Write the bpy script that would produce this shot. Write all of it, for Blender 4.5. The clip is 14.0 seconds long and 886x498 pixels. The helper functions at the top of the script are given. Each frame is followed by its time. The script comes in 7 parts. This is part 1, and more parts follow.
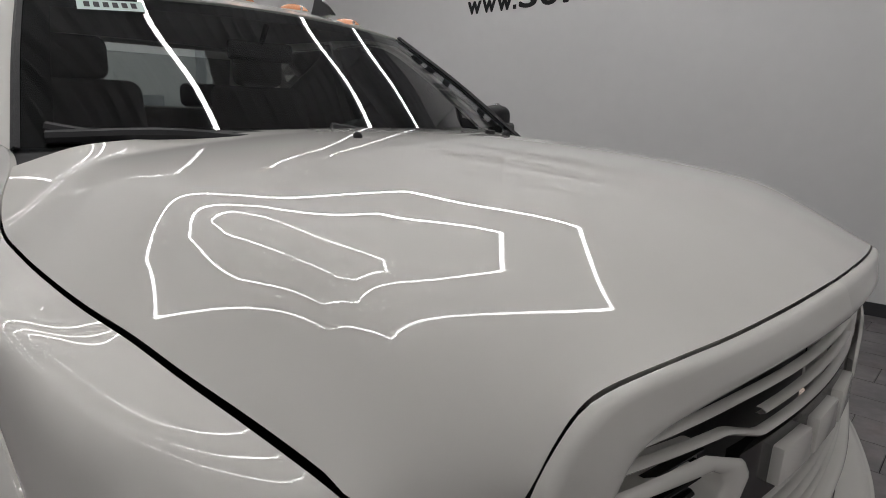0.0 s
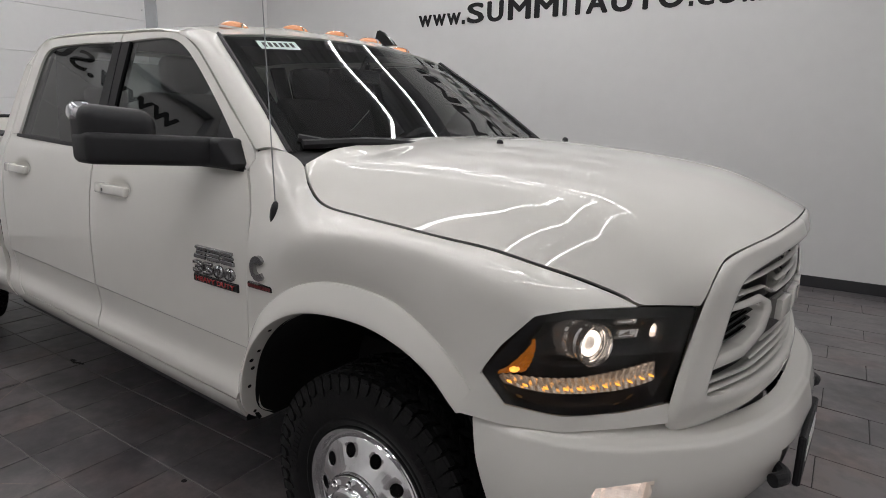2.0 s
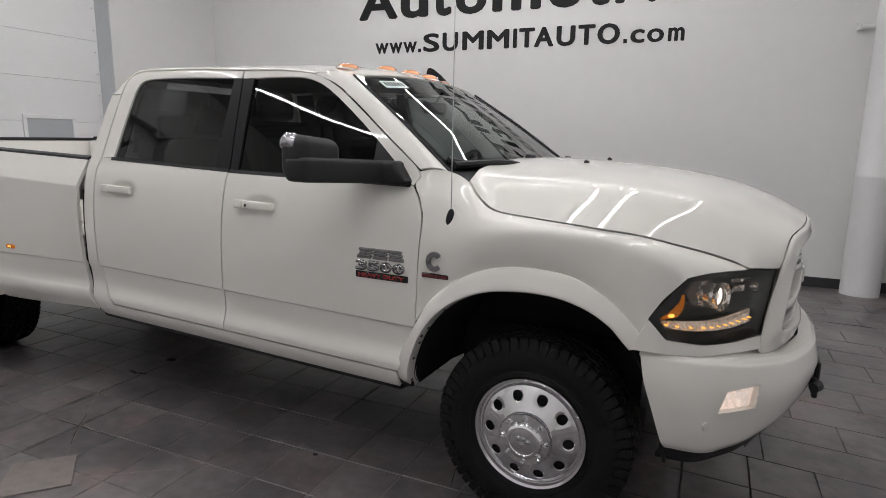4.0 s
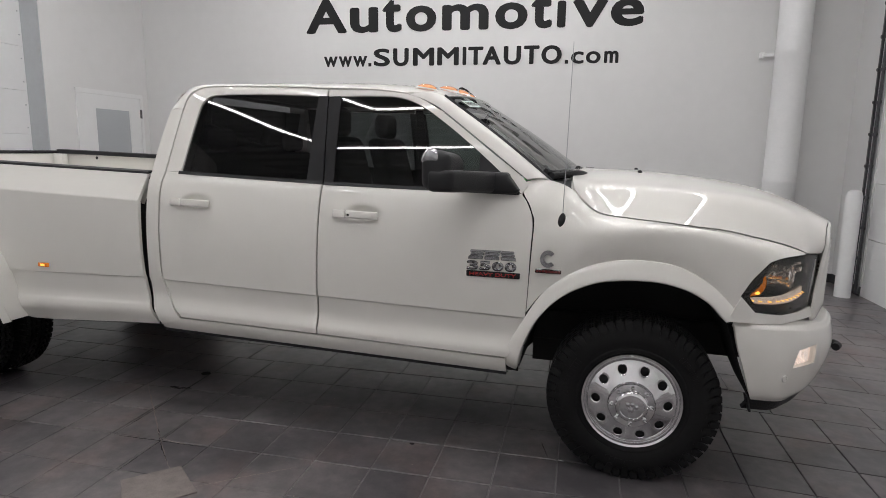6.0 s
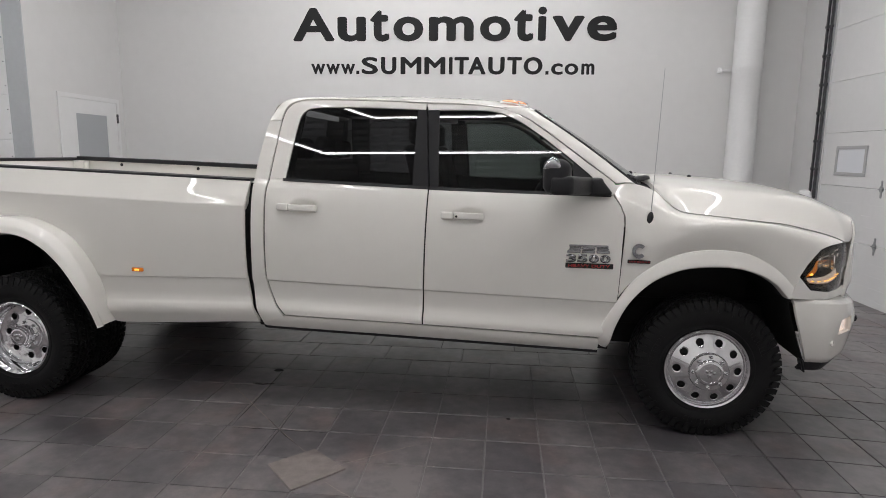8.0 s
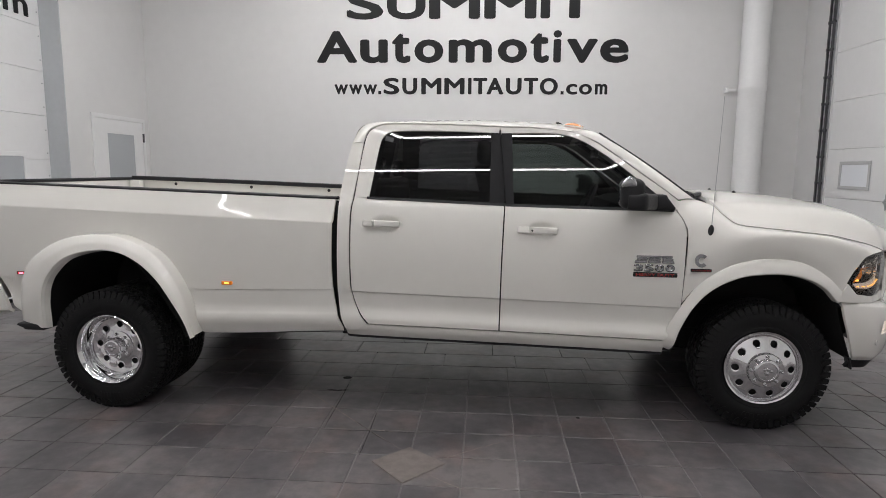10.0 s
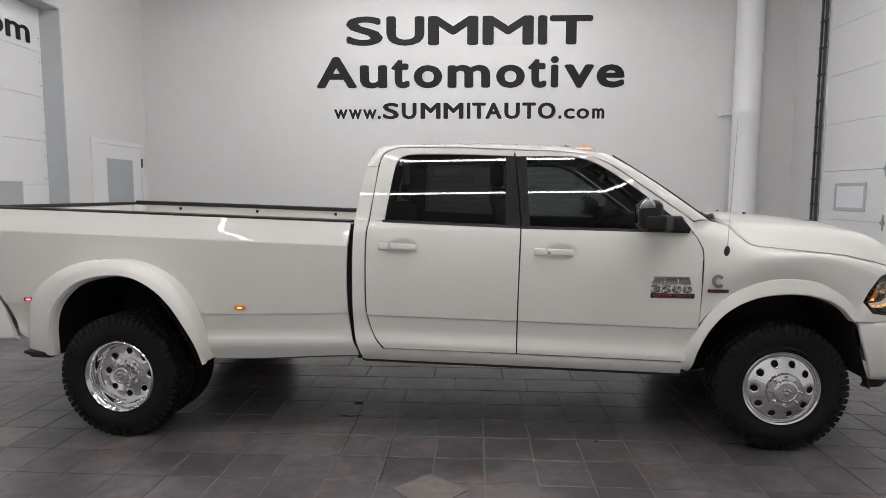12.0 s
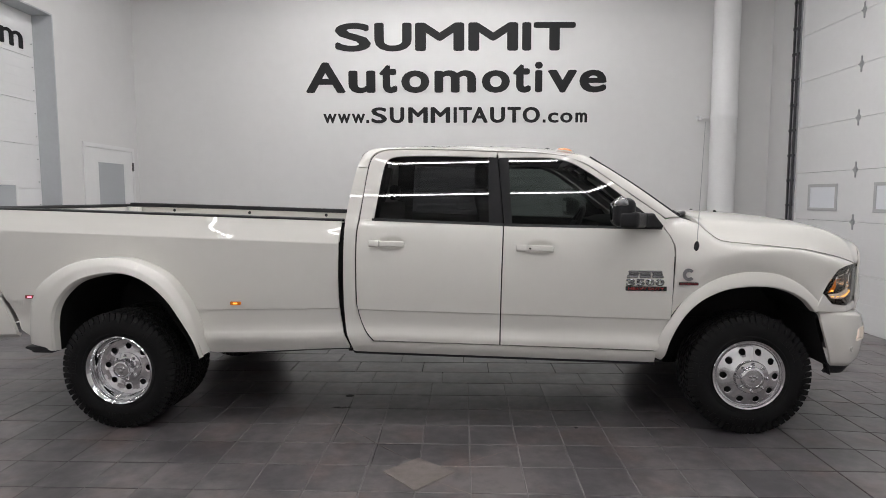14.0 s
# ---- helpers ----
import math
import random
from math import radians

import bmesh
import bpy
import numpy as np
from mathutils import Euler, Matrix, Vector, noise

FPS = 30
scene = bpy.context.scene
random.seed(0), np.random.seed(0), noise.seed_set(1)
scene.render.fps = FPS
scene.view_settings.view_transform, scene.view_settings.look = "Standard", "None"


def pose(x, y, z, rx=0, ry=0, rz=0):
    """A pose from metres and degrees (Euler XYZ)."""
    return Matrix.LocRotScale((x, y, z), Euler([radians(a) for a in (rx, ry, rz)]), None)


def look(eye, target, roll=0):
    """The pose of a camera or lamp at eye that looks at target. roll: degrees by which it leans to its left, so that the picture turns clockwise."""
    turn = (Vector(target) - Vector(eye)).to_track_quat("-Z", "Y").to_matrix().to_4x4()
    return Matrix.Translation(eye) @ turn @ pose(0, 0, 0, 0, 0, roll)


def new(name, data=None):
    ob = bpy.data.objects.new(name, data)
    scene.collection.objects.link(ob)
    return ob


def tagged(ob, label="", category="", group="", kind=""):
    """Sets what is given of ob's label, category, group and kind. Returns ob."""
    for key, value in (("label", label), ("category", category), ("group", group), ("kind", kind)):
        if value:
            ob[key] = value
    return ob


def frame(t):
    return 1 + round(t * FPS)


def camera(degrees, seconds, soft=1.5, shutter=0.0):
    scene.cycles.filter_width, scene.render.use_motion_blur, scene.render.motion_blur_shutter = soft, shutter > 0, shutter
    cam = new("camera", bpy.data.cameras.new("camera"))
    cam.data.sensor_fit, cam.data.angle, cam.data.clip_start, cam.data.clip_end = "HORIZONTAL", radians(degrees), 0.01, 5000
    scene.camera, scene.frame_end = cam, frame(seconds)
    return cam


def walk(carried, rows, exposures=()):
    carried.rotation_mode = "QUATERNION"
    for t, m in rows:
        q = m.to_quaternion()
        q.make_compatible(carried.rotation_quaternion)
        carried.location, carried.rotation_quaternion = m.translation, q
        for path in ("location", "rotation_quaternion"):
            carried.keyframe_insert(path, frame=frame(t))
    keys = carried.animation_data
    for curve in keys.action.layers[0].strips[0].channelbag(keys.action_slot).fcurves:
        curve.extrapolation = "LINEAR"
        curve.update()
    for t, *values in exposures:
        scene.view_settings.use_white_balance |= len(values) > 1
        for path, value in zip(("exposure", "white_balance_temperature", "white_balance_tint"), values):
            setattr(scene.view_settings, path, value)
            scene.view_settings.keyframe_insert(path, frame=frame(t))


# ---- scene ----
cam = camera(73.2, 14.0, soft=0.9)
PATH = [
    (0, (1.175, -1.08, 1.525), (-0.123, 0.378, 1.091), 0.9),
    (0.5, (1.168, -1.323, 1.513), (-0.015, 0.229, 1.077), 0.6),
    (1, (1.179, -1.579, 1.538), (0.061, 0.02, 1.101), 0.9),
    (1.5, (1.154, -1.855, 1.566), (0.078, -0.226, 1.132), 1.0),
    (2, (1.085, -2.122, 1.56), (0.034, -0.475, 1.131), 1.0),
    (2.5, (0.938, -2.308, 1.543), (-0.058, -0.627, 1.118), 1.0),
    (3, (0.791, -2.532, 1.555), (-0.125, -0.805, 1.134), 0.9),
    (3.5, (0.684, -2.833, 1.578), (-0.157, -1.061, 1.186), 0.9),
    (6, (-0.352, -3.733, 1.587), (-0.746, -1.8, 1.258), 0.8),
    (6.5, (-0.602, -3.884, 1.594), (-0.931, -1.939, 1.268), 0.8),
    (7, (-0.832, -4.052, 1.609), (-1.095, -2.096, 1.285), 0.8),
    (7.5, (-1.069, -4.152, 1.602), (-1.262, -2.187, 1.28), 0.8),
    (8, (-1.277, -4.269, 1.606), (-1.424, -2.3, 1.29), 0.7),
    (8.5, (-1.458, -4.443, 1.626), (-1.58, -2.471, 1.319), 0.6),
    (9, (-1.618, -4.527, 1.628), (-1.728, -2.554, 1.325), 0.5),
    (11.5, (-2.014, -4.636, 1.638), (-2.082, -2.647, 1.441), 0.2),
    (12, (-2.028, -4.6, 1.623), (-2.086, -2.61, 1.435), 0.1),
    (12.5, (-2.02, -4.61, 1.62), (-2.069, -2.619, 1.438), 0.1),
    (13, (-2.021, -4.689, 1.619), (-2.062, -2.698, 1.441), 0.0),
    (13.5, (-2.018, -4.773, 1.598), (-2.049, -2.781, 1.423), -0.0),
    (14, (-2.009, -4.809, 1.592), (-2.029, -2.817, 1.418), -0.1),
]
walk(cam, [(t, look(eye, target, roll)) for t, eye, target, roll in PATH], [(0, -0.50), (0.5, -0.60), (1.0, -0.56), (1.5, -0.34), (2.0, -0.06), (3.0, 0.07), (7.5, 0.24), (14.0, 0.26)])

# ---- light ----
world = bpy.data.worlds.new("world")
scene.world = world
world.use_nodes = True
world.node_tree.nodes["Background"].inputs[0].default_value = (0.75, 0.8, 0.9, 1)
world.node_tree.nodes["Background"].inputs[1].default_value = 0.05
scene.view_settings.exposure = 0.0

CEIL = 5.2
TUBE = 27.5


# ---- materials ----
def mat(name, color, rough=0.5, metal=0.0, coat=0.0, noise_scale=0.0, noise_amt=0.0, bump=0.0, bump_scale=60.0, emit=None, strength=0.0, spec=0.5):
    m = bpy.data.materials.new(name)
    m.use_nodes = True
    nt = m.node_tree
    b = nt.nodes["Principled BSDF"]
    b.inputs["Base Color"].default_value = (*color, 1)
    b.inputs["Roughness"].default_value = rough
    b.inputs["Metallic"].default_value = metal
    b.inputs["Coat Weight"].default_value = coat
    b.inputs["Coat Roughness"].default_value = 0.004
    b.inputs["Specular IOR Level"].default_value = spec
    tc = nt.nodes.new("ShaderNodeTexCoord")
    if noise_scale:
        n = nt.nodes.new("ShaderNodeTexNoise")
        n.inputs["Scale"].default_value = noise_scale
        n.inputs["Detail"].default_value = 6
        nt.links.new(tc.outputs["Object"], n.inputs["Vector"])
        n2 = nt.nodes.new("ShaderNodeTexNoise")
        n2.inputs["Scale"].default_value = noise_scale * 9
        n2.inputs["Detail"].default_value = 4
        nt.links.new(tc.outputs["Object"], n2.inputs["Vector"])
        add = nt.nodes.new("ShaderNodeMath")
        add.operation = "ADD"
        nt.links.new(n.outputs["Fac"], add.inputs[0])
        nt.links.new(n2.outputs["Fac"], add.inputs[1])
        mr = nt.nodes.new("ShaderNodeMapRange")
        mr.inputs[1].default_value, mr.inputs[2].default_value = 0.6, 1.4
        mr.inputs[3].default_value, mr.inputs[4].default_value = 1 - noise_amt, 1 + noise_amt
        nt.links.new(add.outputs[0], mr.inputs[0])
        mx = nt.nodes.new("ShaderNodeMix")
        mx.data_type, mx.blend_type = "RGBA", "MULTIPLY"
        mx.inputs[0].default_value = 1
        mx.inputs[6].default_value = (*color, 1)
        nt.links.new(mr.outputs[0], mx.inputs[7])
        nt.links.new(mx.outputs[2], b.inputs["Base Color"])
        rr = nt.nodes.new("ShaderNodeMapRange")
        rr.inputs[3].default_value, rr.inputs[4].default_value = max(0.0, rough - noise_amt * 0.4), min(1.0, rough + noise_amt * 0.4)
        nt.links.new(n.outputs["Fac"], rr.inputs[0])
        nt.links.new(rr.outputs[0], b.inputs["Roughness"])
    if bump:
        nb = nt.nodes.new("ShaderNodeTexNoise")
        nb.inputs["Scale"].default_value = bump_scale
        nb.inputs["Detail"].default_value = 5
        nt.links.new(tc.outputs["Object"], nb.inputs["Vector"])
        bp = nt.nodes.new("ShaderNodeBump")
        bp.inputs["Strength"].default_value = bump
        bp.inputs["Distance"].default_value = 0.004
        nt.links.new(nb.outputs["Fac"], bp.inputs["Height"])
        nt.links.new(bp.outputs[0], b.inputs["Normal"])
    if emit:
        b.inputs["Emission Color"].default_value = (*emit, 1)
        b.inputs["Emission Strength"].default_value = strength
    return m


def glass(name, color=(1, 1, 1), rough=0.0, ior=1.52):
    """Thin glass: a tinted see-through sheet with a mirror gloss by Fresnel."""
    m = bpy.data.materials.new(name)
    m.use_nodes = True
    nt = m.node_tree
    nt.nodes.remove(nt.nodes["Principled BSDF"])
    out = nt.nodes["Material Output"]
    tr = nt.nodes.new("ShaderNodeBsdfTransparent")
    tr.inputs[0].default_value = (*color, 1)
    gl = nt.nodes.new("ShaderNodeBsdfGlossy")
    gl.inputs["Roughness"].default_value = rough
    fr = nt.nodes.new("ShaderNodeFresnel")
    fr.inputs[0].default_value = ior
    mx = nt.nodes.new("ShaderNodeMixShader")
    nt.links.new(fr.outputs[0], mx.inputs[0])
    nt.links.new(tr.outputs[0], mx.inputs[1])
    nt.links.new(gl.outputs[0], mx.inputs[2])
    nt.links.new(mx.outputs[0], out.inputs[0])
    return m


WALL = mat("wall_paint", (0.73, 0.725, 0.72), 0.45, noise_scale=0.7, noise_amt=0.025, bump=0.12, bump_scale=45)
CEILM = mat("ceiling_deck_paint", (0.36, 0.36, 0.37), 0.55, noise_scale=1.0, noise_amt=0.05)
BASE = mat("baseboard_rubber", (0.03, 0.03, 0.033), 0.5, noise_scale=3, noise_amt=0.1)
JAMB = mat("jamb_grey_paint", (0.50, 0.52, 0.54), 0.45, noise_scale=2, noise_amt=0.05, bump=0.1)
DOORW = mat("door_white_paint", (0.80, 0.80, 0.80), 0.38, noise_scale=1.5, noise_amt=0.02, bump=0.15, bump_scale=25)
STEEL = mat("galvanised_steel", (0.42, 0.43, 0.44), 0.38, metal=0.9, noise_scale=14, noise_amt=0.18)
DARKST = mat("dark_steel", (0.10, 0.10, 0.105), 0.45, metal=0.6, noise_scale=14, noise_amt=0.2)
LETTER = mat("black_vinyl", (0.010, 0.010, 0.011), 0.5, spec=0.25)
PIPEW = mat("pipe_white_jacket", (0.80, 0.80, 0.80), 0.4, noise_scale=3, noise_amt=0.03, bump=0.5, bump_scale=9)
PANEG = mat("frosted_pane", (0.45, 0.47, 0.49), 0.2)
LED = mat("led_tube", (0.9, 0.9, 0.9), 0.4, emit=(1.0, 0.985, 0.985), strength=TUBE)
HOUSING = mat("light_housing", (0.7, 0.7, 0.7), 0.5)
GROUT = mat("grout", (0.20, 0.19, 0.188), 0.8, noise_scale=4, noise_amt=0.2, bump=0.3)


def tile_mat():
    m = mat("slate_tile", (0.085, 0.080, 0.080), 0.34, spec=0.75)
    nt = m.node_tree
    b = nt.nodes["Principled BSDF"]
    tc = nt.nodes.new("ShaderNodeNewGeometry")
    n1, n2 = nt.nodes.new("ShaderNodeTexNoise"), nt.nodes.new("ShaderNodeTexNoise")
    n1.inputs["Scale"].default_value, n1.inputs["Detail"].default_value = 1.6, 5
    n2.inputs["Scale"].default_value, n2.inputs["Detail"].default_value = 12, 9
    n2.inputs["Roughness"].default_value = 0.62
    info = nt.nodes.new("ShaderNodeObjectInfo")
    for n in (n1, n2):
        nt.links.new(tc.outputs["Position"], n.inputs["Vector"])
    ramp = nt.nodes.new("ShaderNodeValToRGB")
    ramp.color_ramp.elements[0].color = (0.064, 0.059, 0.064, 1)
    ramp.color_ramp.elements[0].position = 0.3
    ramp.color_ramp.elements[1].color = (0.178, 0.158, 0.160, 1)
    ramp.color_ramp.elements[1].position = 0.72
    mid = ramp.color_ramp.elements.new(0.5)
    mid.color = (0.108, 0.099, 0.104, 1)
    a1 = nt.nodes.new("ShaderNodeMath")
    a1.operation = "MULTIPLY_ADD"
    nt.links.new(n2.outputs["Fac"], a1.inputs[0])
    a1.inputs[1].default_value = 0.70
    nt.links.new(n1.outputs["Fac"], a1.inputs[2])
    a2 = nt.nodes.new("ShaderNodeMath")
    a2.operation = "MULTIPLY_ADD"
    nt.links.new(info.outputs["Random"], a2.inputs[0])
    a2.inputs[1].default_value = 0.16
    nt.links.new(a1.outputs[0], a2.inputs[2])
    sub = nt.nodes.new("ShaderNodeMath")
    sub.operation = "SUBTRACT"
    nt.links.new(a2.outputs[0], sub.inputs[0])
    sub.inputs[1].default_value = 0.425
    nt.links.new(sub.outputs[0], ramp.inputs[0])
    n3 = nt.nodes.new("ShaderNodeTexNoise")
    n3.inputs["Scale"].default_value, n3.inputs["Detail"].default_value = 2.7, 4
    nt.links.new(tc.outputs["Position"], n3.inputs["Vector"])
    mr = nt.nodes.new("ShaderNodeMapRange")
    mr.inputs[1].default_value, mr.inputs[2].default_value = 0.52, 0.75
    nt.links.new(n3.outputs["Fac"], mr.inputs[0])
    warm = nt.nodes.new("ShaderNodeMix")
    warm.data_type, warm.blend_type = "RGBA", "MULTIPLY"
    warm.inputs[7].default_value = (1.16, 0.97, 0.90, 1)
    nt.links.new(mr.outputs[0], warm.inputs[0])
    nt.links.new(ramp.outputs[0], warm.inputs[6])
    nt.links.new(warm.outputs[2], b.inputs["Base Color"])
    rr = nt.nodes.new("ShaderNodeMapRange")
    rr.inputs[1].default_value, rr.inputs[2].default_value = 0.35, 0.65
    rr.inputs[3].default_value, rr.inputs[4].default_value = 0.30, 0.38
    nt.links.new(n3.outputs["Fac"], rr.inputs[0])
    nt.links.new(rr.outputs[0], b.inputs["Roughness"])
    n4 = nt.nodes.new("ShaderNodeTexNoise")
    n4.inputs["Scale"].default_value, n4.inputs["Detail"].default_value = 7.0, 1.5
    nt.links.new(tc.outputs["Position"], n4.inputs["Vector"])
    bp = nt.nodes.new("ShaderNodeBump")
    bp.inputs["Strength"].default_value, bp.inputs["Distance"].default_value = 0.12, 0.004
    nt.links.new(n4.outputs["Fac"], bp.inputs["Height"])
    nt.links.new(bp.outputs[0], b.inputs["Normal"])
    return m


TILE = tile_mat()


# ---- mesh helpers ----
def link(name, bm, material, parent=None, smooth=False, angle=35):
    me = bpy.data.meshes.new(name)
    bm.to_mesh(me)
    bm.free()
    for mm in (material if isinstance(material, (list, tuple)) else [material]):
        me.materials.append(mm)
    if smooth:
        me.shade_smooth()
        me.set_sharp_from_angle(angle=radians(angle))
    ob = new(name, me)
    if parent:
        ob.parent = parent
    return ob


def part(name, bm, material, parent, label="", smooth=True, angle=35):
    ob = link(name, bm, material, parent, smooth, angle)
    if label:
        ob["label"] = label
    return ob


def box(bm, x0, x1, y0, y1, z0, z1, bevel=0.0, seg=1):
    r = bmesh.ops.create_cube(bm, size=1)
    vs = r["verts"]
    for v in vs:
        v.co = Vector(((x0 + x1) / 2 + v.co.x * (x1 - x0), (y0 + y1) / 2 + v.co.y * (y1 - y0), (z0 + z1) / 2 + v.co.z * (z1 - z0)))
    if bevel:
        es = list({e for v in vs for e in v.link_edges})
        bmesh.ops.bevel(bm, geom=es, offset=bevel, segments=seg, profile=0.5, affect="EDGES")
    return bm


def boxes(*specs, bevel=0.0):
    bm = bmesh.new()
    for sp in specs:
        box(bm, *sp, bevel=bevel)
    return bm


def tube(bm, a, b, r0, r1=None, n=12, caps=True):
    """A tapered round bar from a to b."""
    a, b = Vector(a), Vector(b)
    r1 = r0 if r1 is None else r1
    q = (b - a).to_track_quat("Z", "Y")
    ring = []
    for c, r in ((a, r0), (b, r1)):
        ring.append([bm.verts.new(c + q @ Vector((r * math.cos(2 * math.pi * i / n), r * math.sin(2 * math.pi * i / n), 0))) for i in range(n)])
    for i in range(n):
        bm.faces.new((ring[0][i], ring[0][(i + 1) % n], ring[1][(i + 1) % n], ring[1][i]))
    if caps:
        bm.faces.new(ring[0][::-1])
        bm.faces.new(ring[1])
    return bm


def sweep(bm, line, r, n=10):
    """A round bar bent along a line of points, with closed ends; r is one radius or one for each point."""
    P = [Vector(p) for p in line]
    rr = list(r) if isinstance(r, (list, tuple)) else [r] * len(P)
    rings = []
    for k, p in enumerate(P):
        d = P[min(k + 1, len(P) - 1)] - P[max(k - 1, 0)]
        q = d.to_track_quat("Z", "Y")
        rings.append([bm.verts.new(p + q @ Vector((rr[k] * math.cos(2 * math.pi * i / n), rr[k] * math.sin(2 * math.pi * i / n), 0))) for i in range(n)])
    for ra, rb in zip(rings[:-1], rings[1:]):
        for i in range(n):
            bm.faces.new((ra[i], ra[(i + 1) % n], rb[(i + 1) % n], rb[i]))
    bm.faces.new(rings[0][::-1])
    bm.faces.new(rings[-1])
    return bm


def lathe(bm, profile, n=48, axis="y", c=(0, 0, 0)):
    """Turns (radius, depth) pairs about an axis through c."""
    rings = []
    for r, d in profile:
        ring = []
        for i in range(n):
            a = 2 * math.pi * i / n
            p = (r * math.cos(a), d, r * math.sin(a)) if axis == "y" else (r * math.cos(a), r * math.sin(a), d)
            if axis == "x":
                p = (d, r * math.cos(a), r * math.sin(a))
            ring.append(bm.verts.new(Vector(p) + Vector(c)))
        rings.append(ring)
    for k in range(len(rings) - 1):
        for i in range(n):
            bm.faces.new((rings[k][i], rings[k][(i + 1) % n], rings[k + 1][(i + 1) % n], rings[k + 1][i]))
    return bm


def fix(bm):
    bmesh.ops.recalc_face_normals(bm, faces=bm.faces)
    return bm


def setting(name, bm, material, label, category, smooth=False):
    return tagged(link(name, bm, material, None, smooth), label, category, kind="structure")


def lettering(body, width, cap, bold=0.0, wide_gap=1.0, depth=0.006, fat=0.0):
    """Letters of the built-in font as a mesh in x (right) and z (up), fitted to a width and a capital height."""
    cu = bpy.data.curves.new("lettering", "FONT")
    cu.body, cu.size, cu.space_character, cu.resolution_u, cu.offset = body, 1.0, wide_gap, 4, fat
    tmp = bpy.data.objects.new("lettering", cu)
    me = bpy.data.meshes.new_from_object(tmp)
    bm = bmesh.new()
    bm.from_mesh(me)
    bpy.data.objects.remove(tmp)
    bpy.data.curves.remove(cu)
    bpy.data.meshes.remove(me)
    xs, ys = [v.co.x for v in bm.verts], [v.co.y for v in bm.verts]
    cu2 = max(ys)
    for v in bm.verts:
        v.co = Vector(((v.co.x - min(xs)) / (max(xs) - min(xs)) * (width - 2.5 * bold) + 1.25 * bold, 0, v.co.y / cu2 * (cap - 1.6 * bold) + 0.8 * bold))
    bmesh.ops.remove_doubles(bm, verts=bm.verts, dist=0.0003)
    if bold:
        src = bm.verts[:] + bm.edges[:] + bm.faces[:]
        for k in range(1, 9):
            a = math.pi / 4 * k
            geo = bmesh.ops.duplicate(bm, geom=src)["geom"]
            for g in geo:
                if isinstance(g, bmesh.types.BMVert):
                    g.co += Vector((bold * math.cos(a) * 1.25, -0.0001 * k, bold * math.sin(a) * 0.8))
    ext = bmesh.ops.extrude_face_region(bm, geom=bm.faces[:])["geom"]
    for g in ext:
        if isinstance(g, bmesh.types.BMVert):
            g.co.y -= depth
    return fix(bm)


# ---- the room ----
BACK, LEFT, RIGHT, FRONT = 5.26, -7.24, 3.30, -6.6
LOW = -0.155  # the floor falls from the middle of the bay to the back wall and the door beside it
setting("wall_back", boxes((LEFT - 0.6, RIGHT + 0.6, BACK, BACK + 0.2, -0.3, CEIL)), WALL, "white painted drywall wall with large black lettering", "wall")
# left wall with the opening of a sectional door
GY0, GY1, GZ = -3.6, 3.25, 4.0
setting("wall_left", boxes((LEFT - 0.25, LEFT, GY1, BACK, -0.3, CEIL), (LEFT - 0.25, LEFT, GY0, GY1, GZ, CEIL), (LEFT - 0.25, LEFT, FRONT, GY0, -0.3, CEIL)), WALL, "white painted drywall wall with a garage door opening", "wall")
# right wall with its sectional door
RY0, RY1, RZ = 0.2, 4.42, 4.65
setting("wall_right", boxes((RIGHT, RIGHT + 0.2, RY1, BACK, -0.3, CEIL), (RIGHT, RIGHT + 0.2, RY0, RY1, RZ, CEIL), (RIGHT, RIGHT + 0.2, FRONT, RY0, -0.3, CEIL)), WALL, "white painted drywall wall beside a sectional garage door", "wall")
# unseen wall behind the camera, added near and white to brighten the truck's side
setting("wall_front", boxes((LEFT - 0.6, RIGHT + 0.6, FRONT - 0.2, FRONT, -0.3, CEIL)), mat("bounce_wall_paint", (0.84, 0.84, 0.835), 0.5, noise_scale=0.7, noise_amt=0.03), "unseen white wall set close to bounce light onto the truck", "wall")


def deck():
    """A ribbed metal roof deck: trapezoid ribs along x under a plain slab."""
    bm = bmesh.new()
    prof, y = [], FRONT - 0.2
    while y < BACK + 0.2:
        for dy, dz in ((0.0, 0.0), (0.09, 0.0), (0.115, 0.045), (0.175, 0.045)):
            prof.append((y + dy, CEIL + dz))
        y += 0.2
    rows = [[bm.verts.new((x, py, pz)) for py, pz in prof + [(prof[-1][0], CEIL + 0.2), (prof[0][0], CEIL + 0.2)]] for x in (LEFT - 0.6, RIGHT + 0.6)]
    n = len(rows[0])
    for k in range(n):
        bm.faces.new((rows[0][k], rows[0][(k + 1) % n], rows[1][(k + 1) % n], rows[1][k]))
    return bm


setting("ceiling", deck(), CEILM, "grey ribbed metal deck ceiling", "ceiling")
setting("baseboard", boxes((LEFT, RIGHT, BACK - 0.012, BACK, LOW, LOW + 0.125)), BASE, "black rubber baseboard", "baseboard")
setting("baseboard", boxes((LEFT, LEFT + 0.012, 5.2, BACK - 0.012, LOW, 0.02), (LEFT, LEFT + 0.012, GY1, 3.7, LOW, 0.02)), BASE, "black rubber baseboard", "baseboard")
setting("baseboard", boxes((RIGHT - 0.012, RIGHT, RY1, BACK - 0.012, LOW, LOW + 0.125)), BASE, "black rubber baseboard", "baseboard")

FLOOR_Z, FLOOR_K = -0.020, 1.0126


def fall(x, y):
    """How far the floor lies under its middle at (x, y), in the floor's own measure."""
    f = max((x - 0.5) / 2.75, (y - 0.9) / 4.3, 0.0)
    return (FLOOR_Z - LOW) / FLOOR_K * -min(1.0, f)


